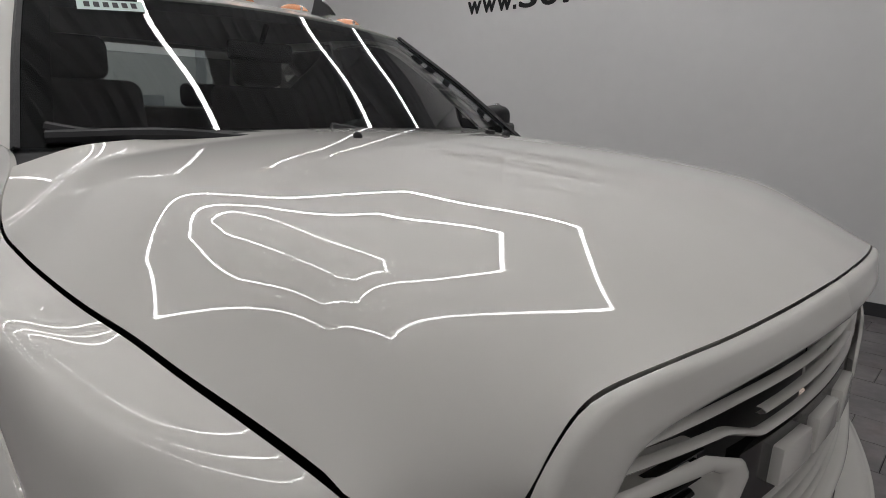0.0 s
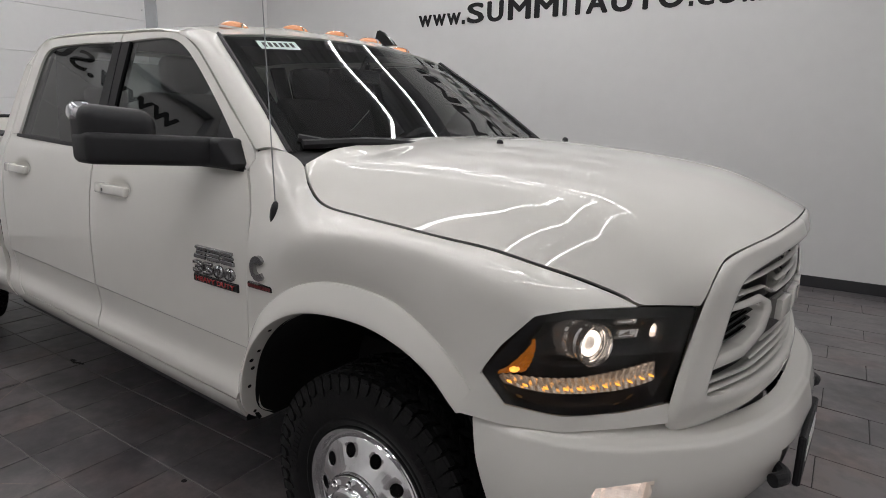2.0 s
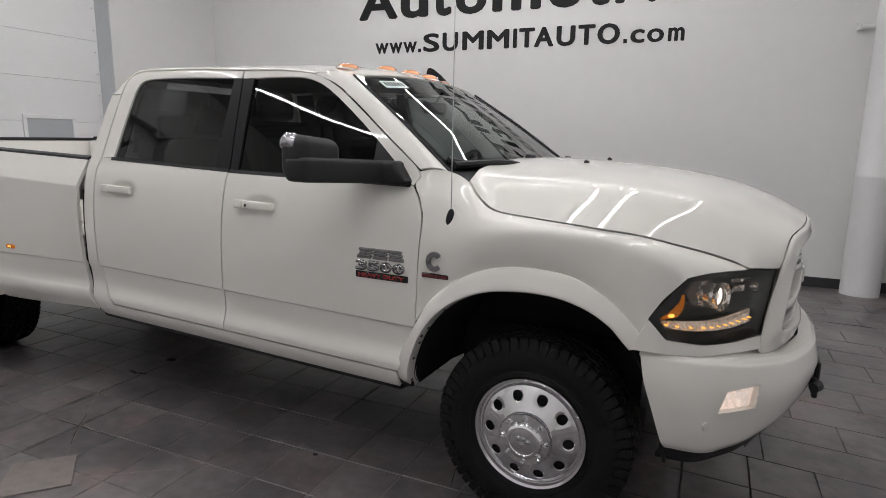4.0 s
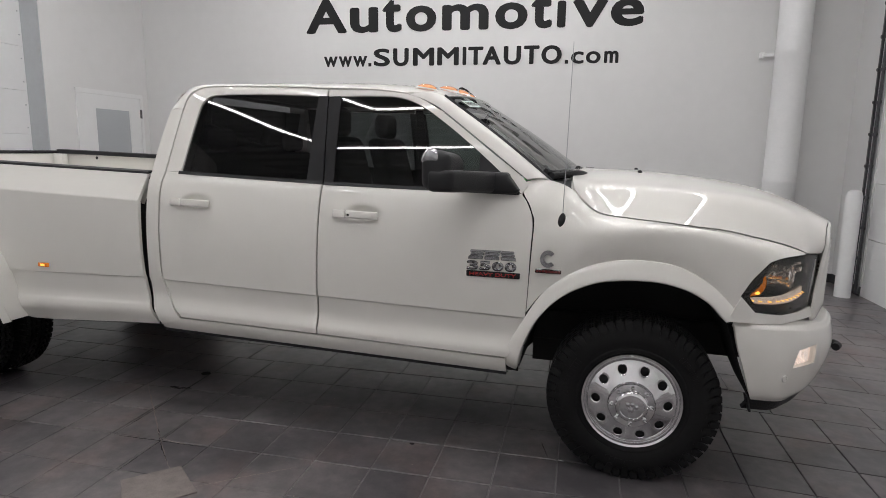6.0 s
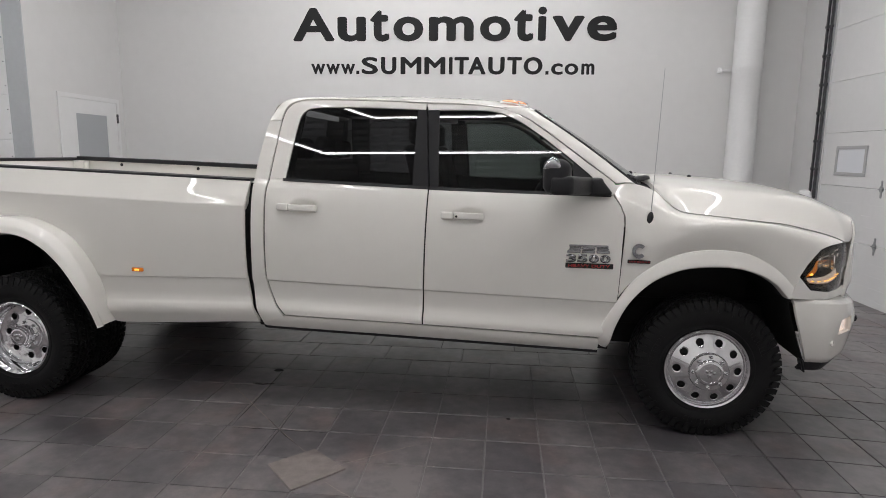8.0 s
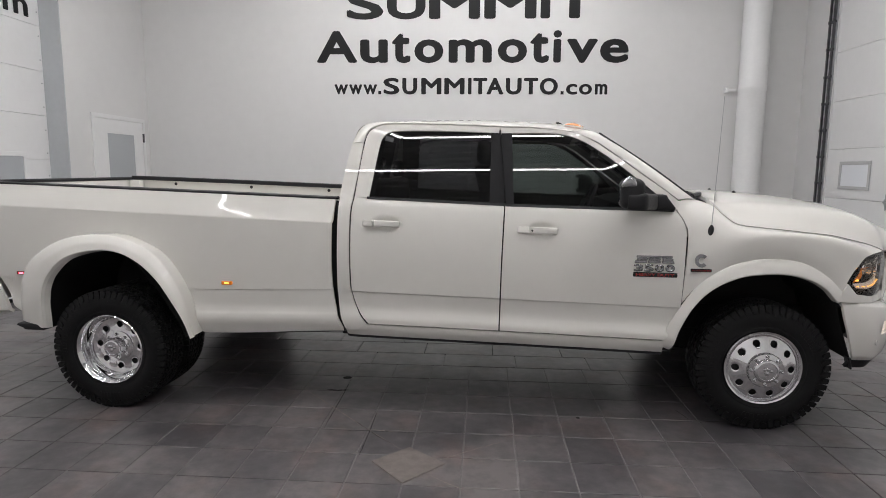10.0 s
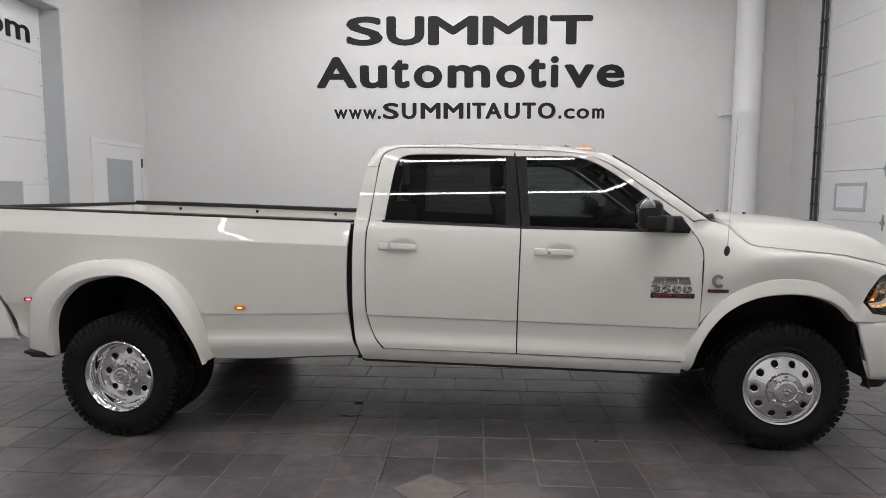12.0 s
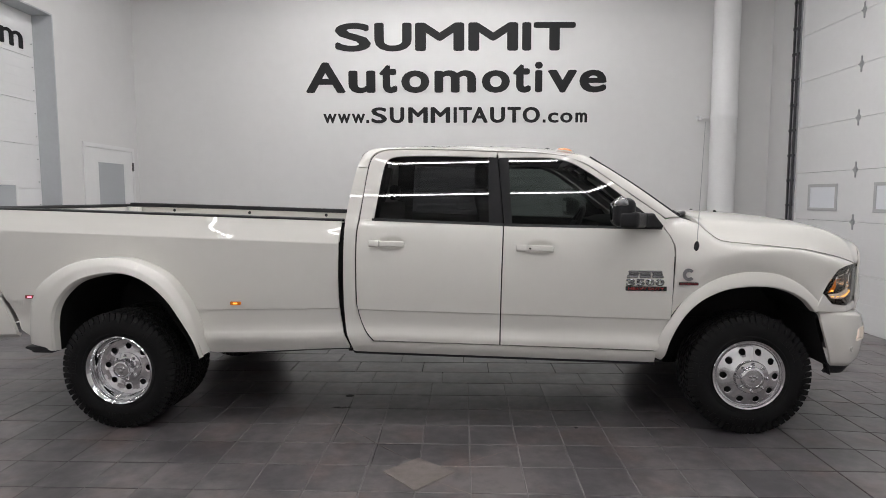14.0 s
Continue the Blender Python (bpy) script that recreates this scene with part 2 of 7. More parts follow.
bm = bmesh.new()
xs, ys = np.linspace(LEFT - 0.7, RIGHT + 0.7, 120), np.linspace(FRONT - 0.3, BACK + 0.3, 120)
top = [[bm.verts.new((x, y, fall(x, y) - (0.0095 if x > 0.1 or y > 0.5 else 0.0040))) for y in ys] for x in xs]
for a in range(119):
    for b in range(119):
        bm.faces.new((top[a][b], top[a + 1][b], top[a + 1][b + 1], top[a][b + 1]))
rim = [e for e in bm.edges if len(e.link_faces) == 1]
low = bmesh.ops.extrude_edge_only(bm, edges=rim)["geom"]
for v in [g for g in low if isinstance(g, bmesh.types.BMVert)]:
    v.co.z = -0.35
floor = setting("floor", fix(bm), GROUT, "dark slate tile floor with pale grout", "floor")
floor.matrix_world = Matrix.Translation((-1.95 * (1 - FLOOR_K), -4.6 * (1 - FLOOR_K), FLOOR_Z)) @ Matrix.Scale(FLOOR_K, 4)


# ---- surfaces ----
def V(*p):
    return np.array(p, float)


def curve(pts, n):
    """n points along a smooth line through pts."""
    p = np.array(pts, float)
    if len(p) == 2:
        return np.array([p[0] + (p[1] - p[0]) * i / (n - 1) for i in range(n)])
    ext = np.vstack([2 * p[0] - p[1], p, 2 * p[-1] - p[-2]])
    fine = []
    for i in range(1, len(ext) - 2):
        a, b, c, d = ext[i - 1], ext[i], ext[i + 1], ext[i + 2]
        for t in np.linspace(0, 1, 24, endpoint=False):
            fine.append(0.5 * (2 * b + (c - a) * t + (2 * a - 5 * b + 4 * c - d) * t * t + (3 * b - a - 3 * c + d) * t ** 3))
    fine.append(p[-1])
    fine = np.array(fine)
    s = np.r_[0, np.cumsum(np.linalg.norm(np.diff(fine, axis=0), axis=1))]
    return np.array([[np.interp(q, s, fine[:, k]) for k in range(fine.shape[1])] for q in np.linspace(0, s[-1], n)])


def spline(pts, knots, at):
    """A twice-smooth line through pts at knots, read at the given parameters."""
    p, k = np.array(pts, float), np.array(knots, float)
    n = len(p)
    h = np.diff(k)
    A, B = np.zeros((n, n)), np.zeros((n, p.shape[1]))
    A[0, 0] = A[-1, -1] = 1
    for i in range(1, n - 1):
        A[i, i - 1], A[i, i], A[i, i + 1] = h[i - 1], 2 * (h[i - 1] + h[i]), h[i]
        B[i] = 6 * ((p[i + 1] - p[i]) / h[i] - (p[i] - p[i - 1]) / h[i - 1])
    m = np.linalg.solve(A, B)
    out = []
    for q in at:
        i = int(min(n - 2, max(0, np.searchsorted(k, q) - 1)))
        a, b = (k[i + 1] - q) / h[i], (q - k[i]) / h[i]
        out.append(a * p[i] + b * p[i + 1] + ((a ** 3 - a) * m[i] + (b ** 3 - b) * m[i + 1]) * h[i] ** 2 / 6)
    return np.array(out)


def smooth_line(pts, n):
    """n evenly spaced points on a twice-smooth line through pts."""
    p = np.array(pts, float)
    s = np.r_[0, np.cumsum(np.linalg.norm(np.diff(p, axis=0), axis=1))]
    fine = spline(p, s, np.linspace(0, s[-1], 400))
    s = np.r_[0, np.cumsum(np.linalg.norm(np.diff(fine, axis=0), axis=1))]
    return np.array([[np.interp(q, s, fine[:, k]) for k in range(p.shape[1])] for q in np.linspace(0, s[-1], n)])


def poly(pts, n):
    """n points along straight pieces through pts."""
    p = np.array(pts, float)
    s = np.r_[0, np.cumsum(np.linalg.norm(np.diff(p, axis=0), axis=1))]
    return np.array([[np.interp(q, s, p[:, k]) for k in range(p.shape[1])] for q in np.linspace(0, s[-1], n)])


def coons(bottom, top, left, right, fu=None, fv=None):
    """A grid [u][v] over four edge lines: bottom and top along u, left and right along v."""
    nu, nv = len(bottom), len(left)
    out = []
    for i in range(nu):
        u = i / (nu - 1)
        a = fu(u) if fu else u
        row = []
        for j in range(nv):
            v = j / (nv - 1)
            b = fv(v) if fv else v
            c = (1 - a) * ((1 - b) * bottom[0] + b * top[0]) + a * ((1 - b) * bottom[-1] + b * top[-1])
            row.append((1 - b) * bottom[i] + b * top[i] + (1 - a) * left[j] + a * right[j] - c)
        out.append(row)
    return np.array(out)


def bridge(a, b, n, bulge=(0, 0, 0)):
    """A grid between two lines of equal length, bowed by bulge in the middle."""
    g = np.array(bulge, float)[: np.asarray(a).shape[-1]]
    return np.array([[a[i] * (1 - t) + b[i] * t + g * 4 * t * (1 - t) for t in np.linspace(0, 1, n)] for i in range(len(a))])


def surf(bm, G, out=(0, -1, 0), skirt=0.014, skip=None):
    """Faces over a grid, turned to out, with a lip of depth skirt along its edges."""
    nu, nv = G.shape[:2]
    du, dv = np.gradient(G, axis=0), np.gradient(G, axis=1)
    N = np.cross(du, dv)
    N /= np.maximum(np.linalg.norm(N, axis=2, keepdims=True), 1e-9)
    flip = (N.reshape(-1, 3) @ np.array(out, float)).mean() < 0
    if flip:
        N = -N
    vs = [[bm.verts.new(G[i, j]) for j in range(nv)] for i in range(nu)]
    for i in range(nu - 1):
        for j in range(nv - 1):
            if skip and skip(i / (nu - 1), j / (nv - 1)):
                continue
            q = (vs[i][j], vs[i + 1][j], vs[i + 1][j + 1], vs[i][j + 1])
            bm.faces.new(q[::-1] if flip else q)
    if skirt:
        ring = [(i, 0) for i in range(nu)] + [(nu - 1, j) for j in range(1, nv)] + [(i, nv - 1) for i in range(nu - 2, -1, -1)] + [(0, j) for j in range(nv - 2, 0, -1)]
        r0 = [bm.verts.new(G[i, j]) for i, j in ring]
        r1 = [bm.verts.new(G[i, j] - N[i, j] * skirt) for i, j in ring]
        k = len(ring)
        for a in range(k):
            q = (r0[a], r1[a], r1[(a + 1) % k], r0[(a + 1) % k])
            bm.faces.new(q[::-1] if flip else q)
    return bm


def other(G):
    H = G.copy()
    H[..., 1] *= -1
    return H


def panels(name, G, material, parent, out=(0, -1, 0), skirt=0.014, label="", both=True, angle=35):
    """The panel on the right side and, with both, its mirror image on the left."""
    got = [part(name, surf(bmesh.new(), G, out, skirt), material, parent, label, angle=angle)]
    if both:
        got.append(part(name, surf(bmesh.new(), other(G), (out[0], -out[1], out[2]), skirt), material, parent, label, angle=angle))
    return got


def both_sides(bm, only_right=False):
    if not only_right:
        geo = bmesh.ops.duplicate(bm, geom=bm.verts[:] + bm.edges[:] + bm.faces[:])["geom"]
        for v in [g for g in geo if isinstance(g, bmesh.types.BMVert)]:
            v.co.y *= -1
        bmesh.ops.reverse_faces(bm, faces=[g for g in geo if isinstance(g, bmesh.types.BMFace)])
    return bm


# ---- truck materials ----
PAINT = mat("pearl_white_paint", (0.75, 0.73, 0.69), 0.5, coat=1.0, noise_scale=1.2, noise_amt=0.012, spec=0.15)
BLACKP = mat("textured_black_plastic", (0.017, 0.017, 0.019), 0.5, noise_scale=5, noise_amt=0.1, bump=0.25, bump_scale=900, spec=0.3)
TRIMB = mat("satin_black_film", (0.007, 0.007, 0.0085), 0.45, noise_scale=8, noise_amt=0.08, spec=0.22)
GLOSSB = mat("gloss_black", (0.012, 0.012, 0.013), 0.12)
RUBBER = mat("tyre_rubber", (0.008, 0.008, 0.0085), 0.55, noise_scale=6, noise_amt=0.25, bump=0.3, bump_scale=120, spec=0.22)
LINER = mat("wheel_liner", (0.005, 0.005, 0.0055), 0.75, noise_scale=4, noise_amt=0.3, bump=0.4, bump_scale=40)
SILVER = mat("silver_lamp_plastic", (0.62, 0.62, 0.63), 0.18, metal=0.35, coat=1.0)
BADGE = mat("badge_chrome", (0.34, 0.34, 0.35), 0.20, metal=1.0, noise_scale=30, noise_amt=0.2)
CHROME = mat("polished_metal", (0.82, 0.82, 0.83), 0.09, metal=1.0, noise_scale=7, noise_amt=0.06)
SATIN = mat("satin_silver", (0.62, 0.62, 0.63), 0.25, metal=1.0)
SEAT = mat("dark_cloth", (0.025, 0.025, 0.028), 0.85, noise_scale=20, noise_amt=0.2, bump=0.3, bump_scale=300)
DASH = mat("dashboard_vinyl", (0.02, 0.02, 0.022), 0.6, bump=0.2, bump_scale=400)
TINT = glass("tinted_glass", (0.17, 0.175, 0.18), ior=1.62)
LIGHTTINT = glass("lightly_tinted_glass", (0.265, 0.295, 0.285), ior=1.62)
CLEAR = glass("windshield_glass", (0.62, 0.68, 0.66), ior=1.78)
LENS = glass("lamp_lens", (0.93, 0.93, 0.93))
AMBER = mat("amber_plastic", (0.38, 0.10, 0.01), 0.12, emit=(1.0, 0.33, 0.03), strength=0.16)
AMBERLED = mat("amber_led", (0.9, 0.5, 0.1), 0.2, emit=(1.0, 0.45, 0.07), strength=1.5)
CABLAMP = mat("cab_lamp_lens", (0.62, 0.26, 0.12), 0.12, coat=1.0, noise_scale=25, noise_amt=0.25, emit=(1.0, 0.38, 0.15), strength=0.16)
REDLED = mat("red_lamp", (0.8, 0.05, 0.06), 0.2, emit=(1.0, 0.10, 0.14), strength=5)
REDTEXT = mat("red_lettering", (0.42, 0.022, 0.026), 0.3)
REDTRIM = mat("red_strip", (0.16, 0.010, 0.012), 0.3)
# chrome with a faint glow added in place of the lamplight falling on it
GLOWCHROME = mat("glowing_lamp_chrome", (0.86, 0.85, 0.84), 0.10, metal=1.0, emit=(1.0, 0.86, 0.76), strength=0.03)
DIMCHROME = mat("dim_lamp_bowl", (0.62, 0.58, 0.55), 0.14, metal=1.0, noise_scale=50, noise_amt=0.15)
GLOW = mat("projector_core_light", (1, 0.95, 0.88), 0.2, emit=(1.0, 0.84, 0.72), strength=0.55)
BEAM = mat("headlamp_beam", (1, 0.95, 0.85), 0.2, emit=(1.0, 0.86, 0.76), strength=1.7)
FOGM = mat("fog_lamp_beam", (0.9, 0.85, 0.8), 0.15, metal=0.8, noise_scale=35, noise_amt=0.35, emit=(1.0, 0.80, 0.70), strength=0.42)
# silver ribs given a warm glow that stands in for the diodes' light
LEDSTRIP = mat("glowing_lamp_reflector", (0.80, 0.76, 0.70), 0.22, metal=0.8, noise_scale=60, noise_amt=0.35, emit=(1.0, 0.70, 0.50), strength=0.10)
STICKER = mat("paper_sticker", (0.62, 0.74, 0.70), 0.6)
GREENP = mat("green_folder", (0.15, 0.65, 0.18), 0.5)
PAPER = mat("pale_paper", (0.55, 0.70, 0.68), 0.6)
MESHB = mat("grille_black", (0.012, 0.012, 0.013), 0.4)

# ---- the truck ----
truck = tagged(new("pickup_truck"), "pearl white crew cab pickup truck with dual rear wheels", "truck")
truck.matrix_world = pose(0.075, 0.137, 0, 0, 0, -3.9)

SIDE = [(0.40, 0.94), (0.46, 0.985), (0.50, 1.010), (0.53, 1.021), (0.555, 1.0245), (0.578, 1.0255), (0.588, 1.0245), (0.600, 1.0215), (0.622, 1.0135), (0.645, 1.0070), (0.665, 1.0042), (0.685, 1.0040), (0.71, 1.0055), (0.755, 1.0098), (0.761, 1.0105), (0.764, 1.0125), (0.7685, 1.0180), (0.7715, 1.0195), (0.78, 1.0200), (0.82, 1.0207), (0.90, 1.0215), (1.02, 1.020), (1.15, 1.011), (1.25, 0.997), (1.31, 0.984), (1.35, 0.971), (1.385, 0.953), (1.42, 0.9405), (1.50, 0.9135), (1.65, 0.862), (1.86, 0.785), (1.90, 0.762), (1.94, 0.715), (1.97, 0.64)]
fine_side = curve(SIDE, 1200)
SZ, SY = list(fine_side[:, 0]), list(fine_side[:, 1])


def rake(x):
    return 0.020 * (-0.55 - x)


def side(x, z, inset=0.0):
    return float(np.interp(z - rake(x), SZ, SY)) - inset


def on_side(G2, inset=0.0, fn=side):
    """Lifts a grid or line of (x, z) onto the body side."""
    f = np.asarray(G2, float).reshape(-1, 2)
    P = np.array([[x, -fn(x, z, inset), z] for x, z in f])
    return P.reshape(*np.asarray(G2).shape[:-1], 3)


# front door
FD_FRONT = [(-0.613, 0.556), (-0.556, 0.66), (-0.528, 0.785), (-0.516, 1.093), (-0.512, 1.246), (-0.54, 1.33), (-0.575, 1.378)]
FD_BACK = [(-1.664, 0.578), (-1.656, 1.0), (-1.643, 1.397)]
RD_FRONT = [(-1.673, 0.578), (-1.665, 1.0), (-1.652, 1.397)]
RD_BACK = [(-2.545, 0.592), (-2.612, 0.675), (-2.650, 0.78), (-2.664, 0.916), (-2.664, 1.31), (-2.650, 1.440)]
LEVEL = sorted(list(np.linspace(0, 1, 70)) + list(np.linspace(0.005, 0.105, 30)) + list(np.linspace(0.240, 0.275, 30)))
nv = len(LEVEL)


def by_height(pts):
    """An edge line read at the door's height levels."""
    f = curve(pts, 300)
    h = (f[:, 1] - f[0, 1]) / (f[-1, 1] - f[0, 1])
    return np.array([[np.interp(q, h, f[:, 0]), np.interp(q, h, f[:, 1])] for q in LEVEL])


def level(v):
    return LEVEL[int(round(v * (nv - 1)))]


def bowl(G, x, z, d=0.022):
    """Sinks a hand recess into a door."""
    q = ((G[..., 0] - x) / 0.085) ** 2 + ((G[..., 2] - z) / 0.036) ** 2
    G[..., 1] += d * np.exp(-q ** 2 * 0.9)
    return G


fd = coons(curve([FD_BACK[0], FD_FRONT[0]], 90), curve([FD_BACK[-1], FD_FRONT[-1]], 90), by_height(FD_BACK), by_height(FD_FRONT), fv=level)
front_doors = panels("front_door", bowl(on_side(fd), -1.400, 1.248), PAINT, truck)
rd = coons(curve([RD_BACK[0], RD_FRONT[0]], 80), curve([RD_BACK[-1], RD_FRONT[-1]], 80), by_height(RD_BACK), by_height(RD_FRONT), fv=level)
rear_doors = panels("rear_door", bowl(on_side(rd), -2.420, 1.272), PAINT, truck)

# upper door frames
F_TOP = [(-1.686, 1.905), (-1.43, 1.897), (-1.22, 1.874), (-1.09, 1.822), (-0.975, 1.748), (-0.76, 1.590), (-0.560, 1.440), (-0.575, 1.378)]
F_WIN = [(-1.684, 1.868), (-1.60, 1.869), (-1.43, 1.870), (-1.285, 1.862), (-1.165, 1.826), (-1.03, 1.745), (-0.84, 1.605), (-0.66, 1.455), (-0.595, 1.390)]
R_TOP = [(-2.650, 1.440), (-2.632, 1.60), (-2.606, 1.80), (-2.578, 1.878), (-2.515, 1.917), (-2.41, 1.928), (-2.05, 1.922), (-1.694, 1.907)]
R_WIN = [(-2.552, 1.440), (-2.530, 1.60), (-2.503, 1.78), (-2.480, 1.845), (-2.425, 1.878), (-2.28, 1.886), (-2.02, 1.883), (-1.76, 1.873), (-1.697, 1.870)]
for doors, outer, inner in ((front_doors, F_TOP, F_WIN), (rear_doors, R_TOP, R_WIN)):
    G = on_side(bridge(curve(outer, 60), curve(inner, 60), 5))
    for d, g, o in zip(doors, (G, other(G)), (-1, 1)):
        part("window_frame", surf(bmesh.new(), g, (0, o, 0), 0.02), PAINT, d)


def side_part(name, G2, material, doors, inset=0.0, skirt=0.01, label=""):
    G = on_side(G2, inset)
    for d, g, o in zip(doors, (G, other(G)), (-1, 1)):
        part(name, surf(bmesh.new(), g, (0, o, 0), skirt), material, d, label)


side_part("pillar_trim", coons(curve([(-1.640, 1.402), (-1.590, 1.402)], 4), curve([(-1.682, 1.868), (-1.612, 1.868)], 4), curve([(-1.640, 1.402), (-1.682, 1.868)], 14), curve([(-1.590, 1.402), (-1.612, 1.868)], 14)), TRIMB, front_doors, 0.002, label="satin black pillar trim")
side_part("pillar_trim", coons(curve([(-1.748, 1.402), (-1.650, 1.402)], 4), curve([(-1.748, 1.874), (-1.690, 1.872)], 4), curve([(-1.748, 1.402), (-1.748, 1.874)], 14), curve([(-1.650, 1.402), (-1.690, 1.872)], 14)), TRIMB, rear_doors, 0.002, label="satin black pillar trim")
side_part("window_glass", coons(curve([(-1.592, 1.400), (-0.58, 1.382)], 20), curve([(-1.614, 1.872), (-1.43, 1.874), (-1.285, 1.866), (-1.165, 1.83)], 20), curve([(-1.592, 1.400), (-1.614, 1.872)], 14), curve([(-0.58, 1.382), (-0.66, 1.458), (-0.84, 1.608), (-1.03, 1.748), (-1.165, 1.83)], 14)), LIGHTTINT, front_doors, 0.012, 0, "lightly tinted window glass")
side_part("window_glass", coons(curve([(-2.554, 1.430), (-1.745, 1.400)], 18), curve([(-2.483, 1.850), (-2.427, 1.881), (-2.28, 1.889), (-2.02, 1.886), (-1.745, 1.876)], 18), curve([(-2.554, 1.430), (-2.532, 1.60), (-2.505, 1.78), (-2.483, 1.850)], 14), curve([(-1.745, 1.400), (-1.745, 1.876)], 14)), TINT, rear_doors, 0.012, 0, "dark tinted window glass")
for doors, a, b in ((front_doors, (-1.642, 1.392), (-0.585, 1.372)), (rear_doors, (-2.565, 1.428), (-1.652, 1.394))):
    side_part("window_weatherstrip", coons(curve([a, b], 14), curve([(a[0], a[1] + 0.016), (b[0], b[1] + 0.016)], 14), curve([a, (a[0], a[1] + 0.016)], 3), curve([b, (b[0], b[1] + 0.016)], 3)), BLACKP, doors, -0.004, 0.012, "black rubber weatherstrip")
side_part("mirror_sail", coons(curve([(-0.80, 1.384), (-0.575, 1.374)], 6), curve([(-0.80, 1.57), (-0.79, 1.575)], 6), curve([(-0.80, 1.384), (-0.80, 1.57)], 6), curve([(-0.575, 1.374), (-0.79, 1.575)], 6)), BLACKP, front_doors, 0.006, 0.01, "black plastic mirror base")

# dark shell behind the gaps, its black standing in for their shade
shell = on_side(coons(curve([(-2.74, 0.50), (-0.56, 0.47)], 30), curve([(-2.70, 1.45), (-0.56, 1.37)], 30), curve([(-2.74, 0.50), (-2.70, 1.45)], 20), curve([(-0.56, 0.47), (-0.56, 1.37)], 20)), 0.022)
panels("body_shell", shell, LINER, truck, label="black shell standing in for shade in the panel gaps")
for xa, xb in ((-2.68, -2.52), (-1.73, -1.62)):
    g = on_side(coons(curve([(xa, 1.42), (xb, 1.42)], 5), curve([(xa + 0.05, 1.90), (xb + 0.05 if xb < -2 else xb, 1.90)], 5), curve([(xa, 1.42), (xa + 0.05, 1.90)], 10), curve([(xb, 1.42), (xb + 0.05 if xb < -2 else xb, 1.90)], 10)), 0.03)
    panels("inner_pillar", g, LINER, truck, label="dark inner pillar trim")

# cab corner behind the rear door, and rocker
cc_l = curve([(-2.700, 0.53), (-2.742, 0.66), (-2.755, 0.80), (-2.757, 1.20), (-2.748, 1.465), (-2.715, 1.69), (-2.692, 1.80)], 40)
cc_r = curve([(-2.555, 0.578), (-2.622, 0.675), (-2.660, 0.78), (-2.674, 0.916), (-2.674, 1.31), (-2.660, 1.44), (-2.640, 1.60), (-2.616, 1.80)], 40)
panels("cab_corner", on_side(bridge(cc_l, cc_r, 8)), PAINT, truck)
rk_t, rk_b = curve([(-2.70, 0.585), (-2.56, 0.583), (-1.67, 0.568), (-0.62, 0.546)], 40), curve([(-2.70, 0.512), (-2.62, 0.502), (-1.69, 0.485), (-0.62, 0.465)], 40)
G = on_side(bridge(rk_b, rk_t, 8))
G[..., 1] += 0.004
panels("rocker_panel", G, PAINT, truck)
panels("rocker_trim", np.array([[p + V(0, 0.006, -0.001), p + V(0, 0.007, -0.017), p + V(0, 0.10, -0.03)] for p in on_side(rk_b)]), BLACKP, truck, (0, -0.3, -1), 0.0, "black plastic sill trim")

# black sheet in place of the deep shade between cab and bed
gap = on_side(coons(curve([(-2.84, 0.54), (-2.745, 0.54)], 4), curve([(-2.84, 1.41), (-2.735, 1.41)], 4), curve([(-2.84, 0.54), (-2.84, 1.41)], 24), curve([(-2.745, 0.54), (-2.735, 1.41)], 24)), 0.045)
panels("gap_seal", gap, LINER, truck, label="black sheet standing in for shade between cab and bed")

# roof
ROOF_C = [(-2.655, 1.925), (-2.60, 1.958), (-2.45, 1.985), (-2.0, 1.998), (-1.6, 1.990), (-1.3, 1.972), (-1.12, 1.945), (-0.985, 1.905)]
ROOF_E = [(-2.630, -0.715, 1.925), (-2.575, -0.735, 1.940), (-2.42, -0.747, 1.944), (-2.05, -0.750, 1.936), (-1.694, -0.752, 1.920), (-1.43, -0.752, 1.908), (-1.22, -0.752, 1.886), (-1.045, -0.735, 1.866)]
rc, re_ = curve([(x, 0, z) for x, z in ROOF_C], 44), curve(ROOF_E, 44)
roof = []
for i in range(44):
    row = []
    for s in np.linspace(-1, 1, 41):
        a = abs(s)
        row.append([re_[i][0] * a ** 2 + rc[i][0] * (1 - a ** 2), (1 if s > 0 else -1) * a * -re_[i][1], re_[i][2] + (rc[i][2] - re_[i][2]) * (1 - a ** 2.8)])
    roof.append(row)
roof_ob = part("roof", surf(bmesh.new(), np.array(roof), (0, 0, 1), 0.03), PAINT, truck)
RL = on_side(curve([(-2.616, 1.801), (-2.588, 1.887), (-2.520, 1.926), (-2.41, 1.937), (-2.05, 1.931), (-1.694, 1.916), (-1.43, 1.906), (-1.225, 1.883)], 60))
RU = curve([tuple(on_side([(-2.692, 1.801)])[0]), (-2.668, -0.752, 1.885), (-2.60, -0.728, 1.938), (-2.42, -0.738, 1.948), (-2.05, -0.742, 1.941), (-1.694, -0.744, 1.925), (-1.43, -0.744, 1.913), (-1.20, -0.742, 1.889)], 60)
panels("roof_rail", bridge(RL, RU, 6, (0, -0.004, 0.004)), PAINT, truck, (0, -1, 0.5), 0.012)
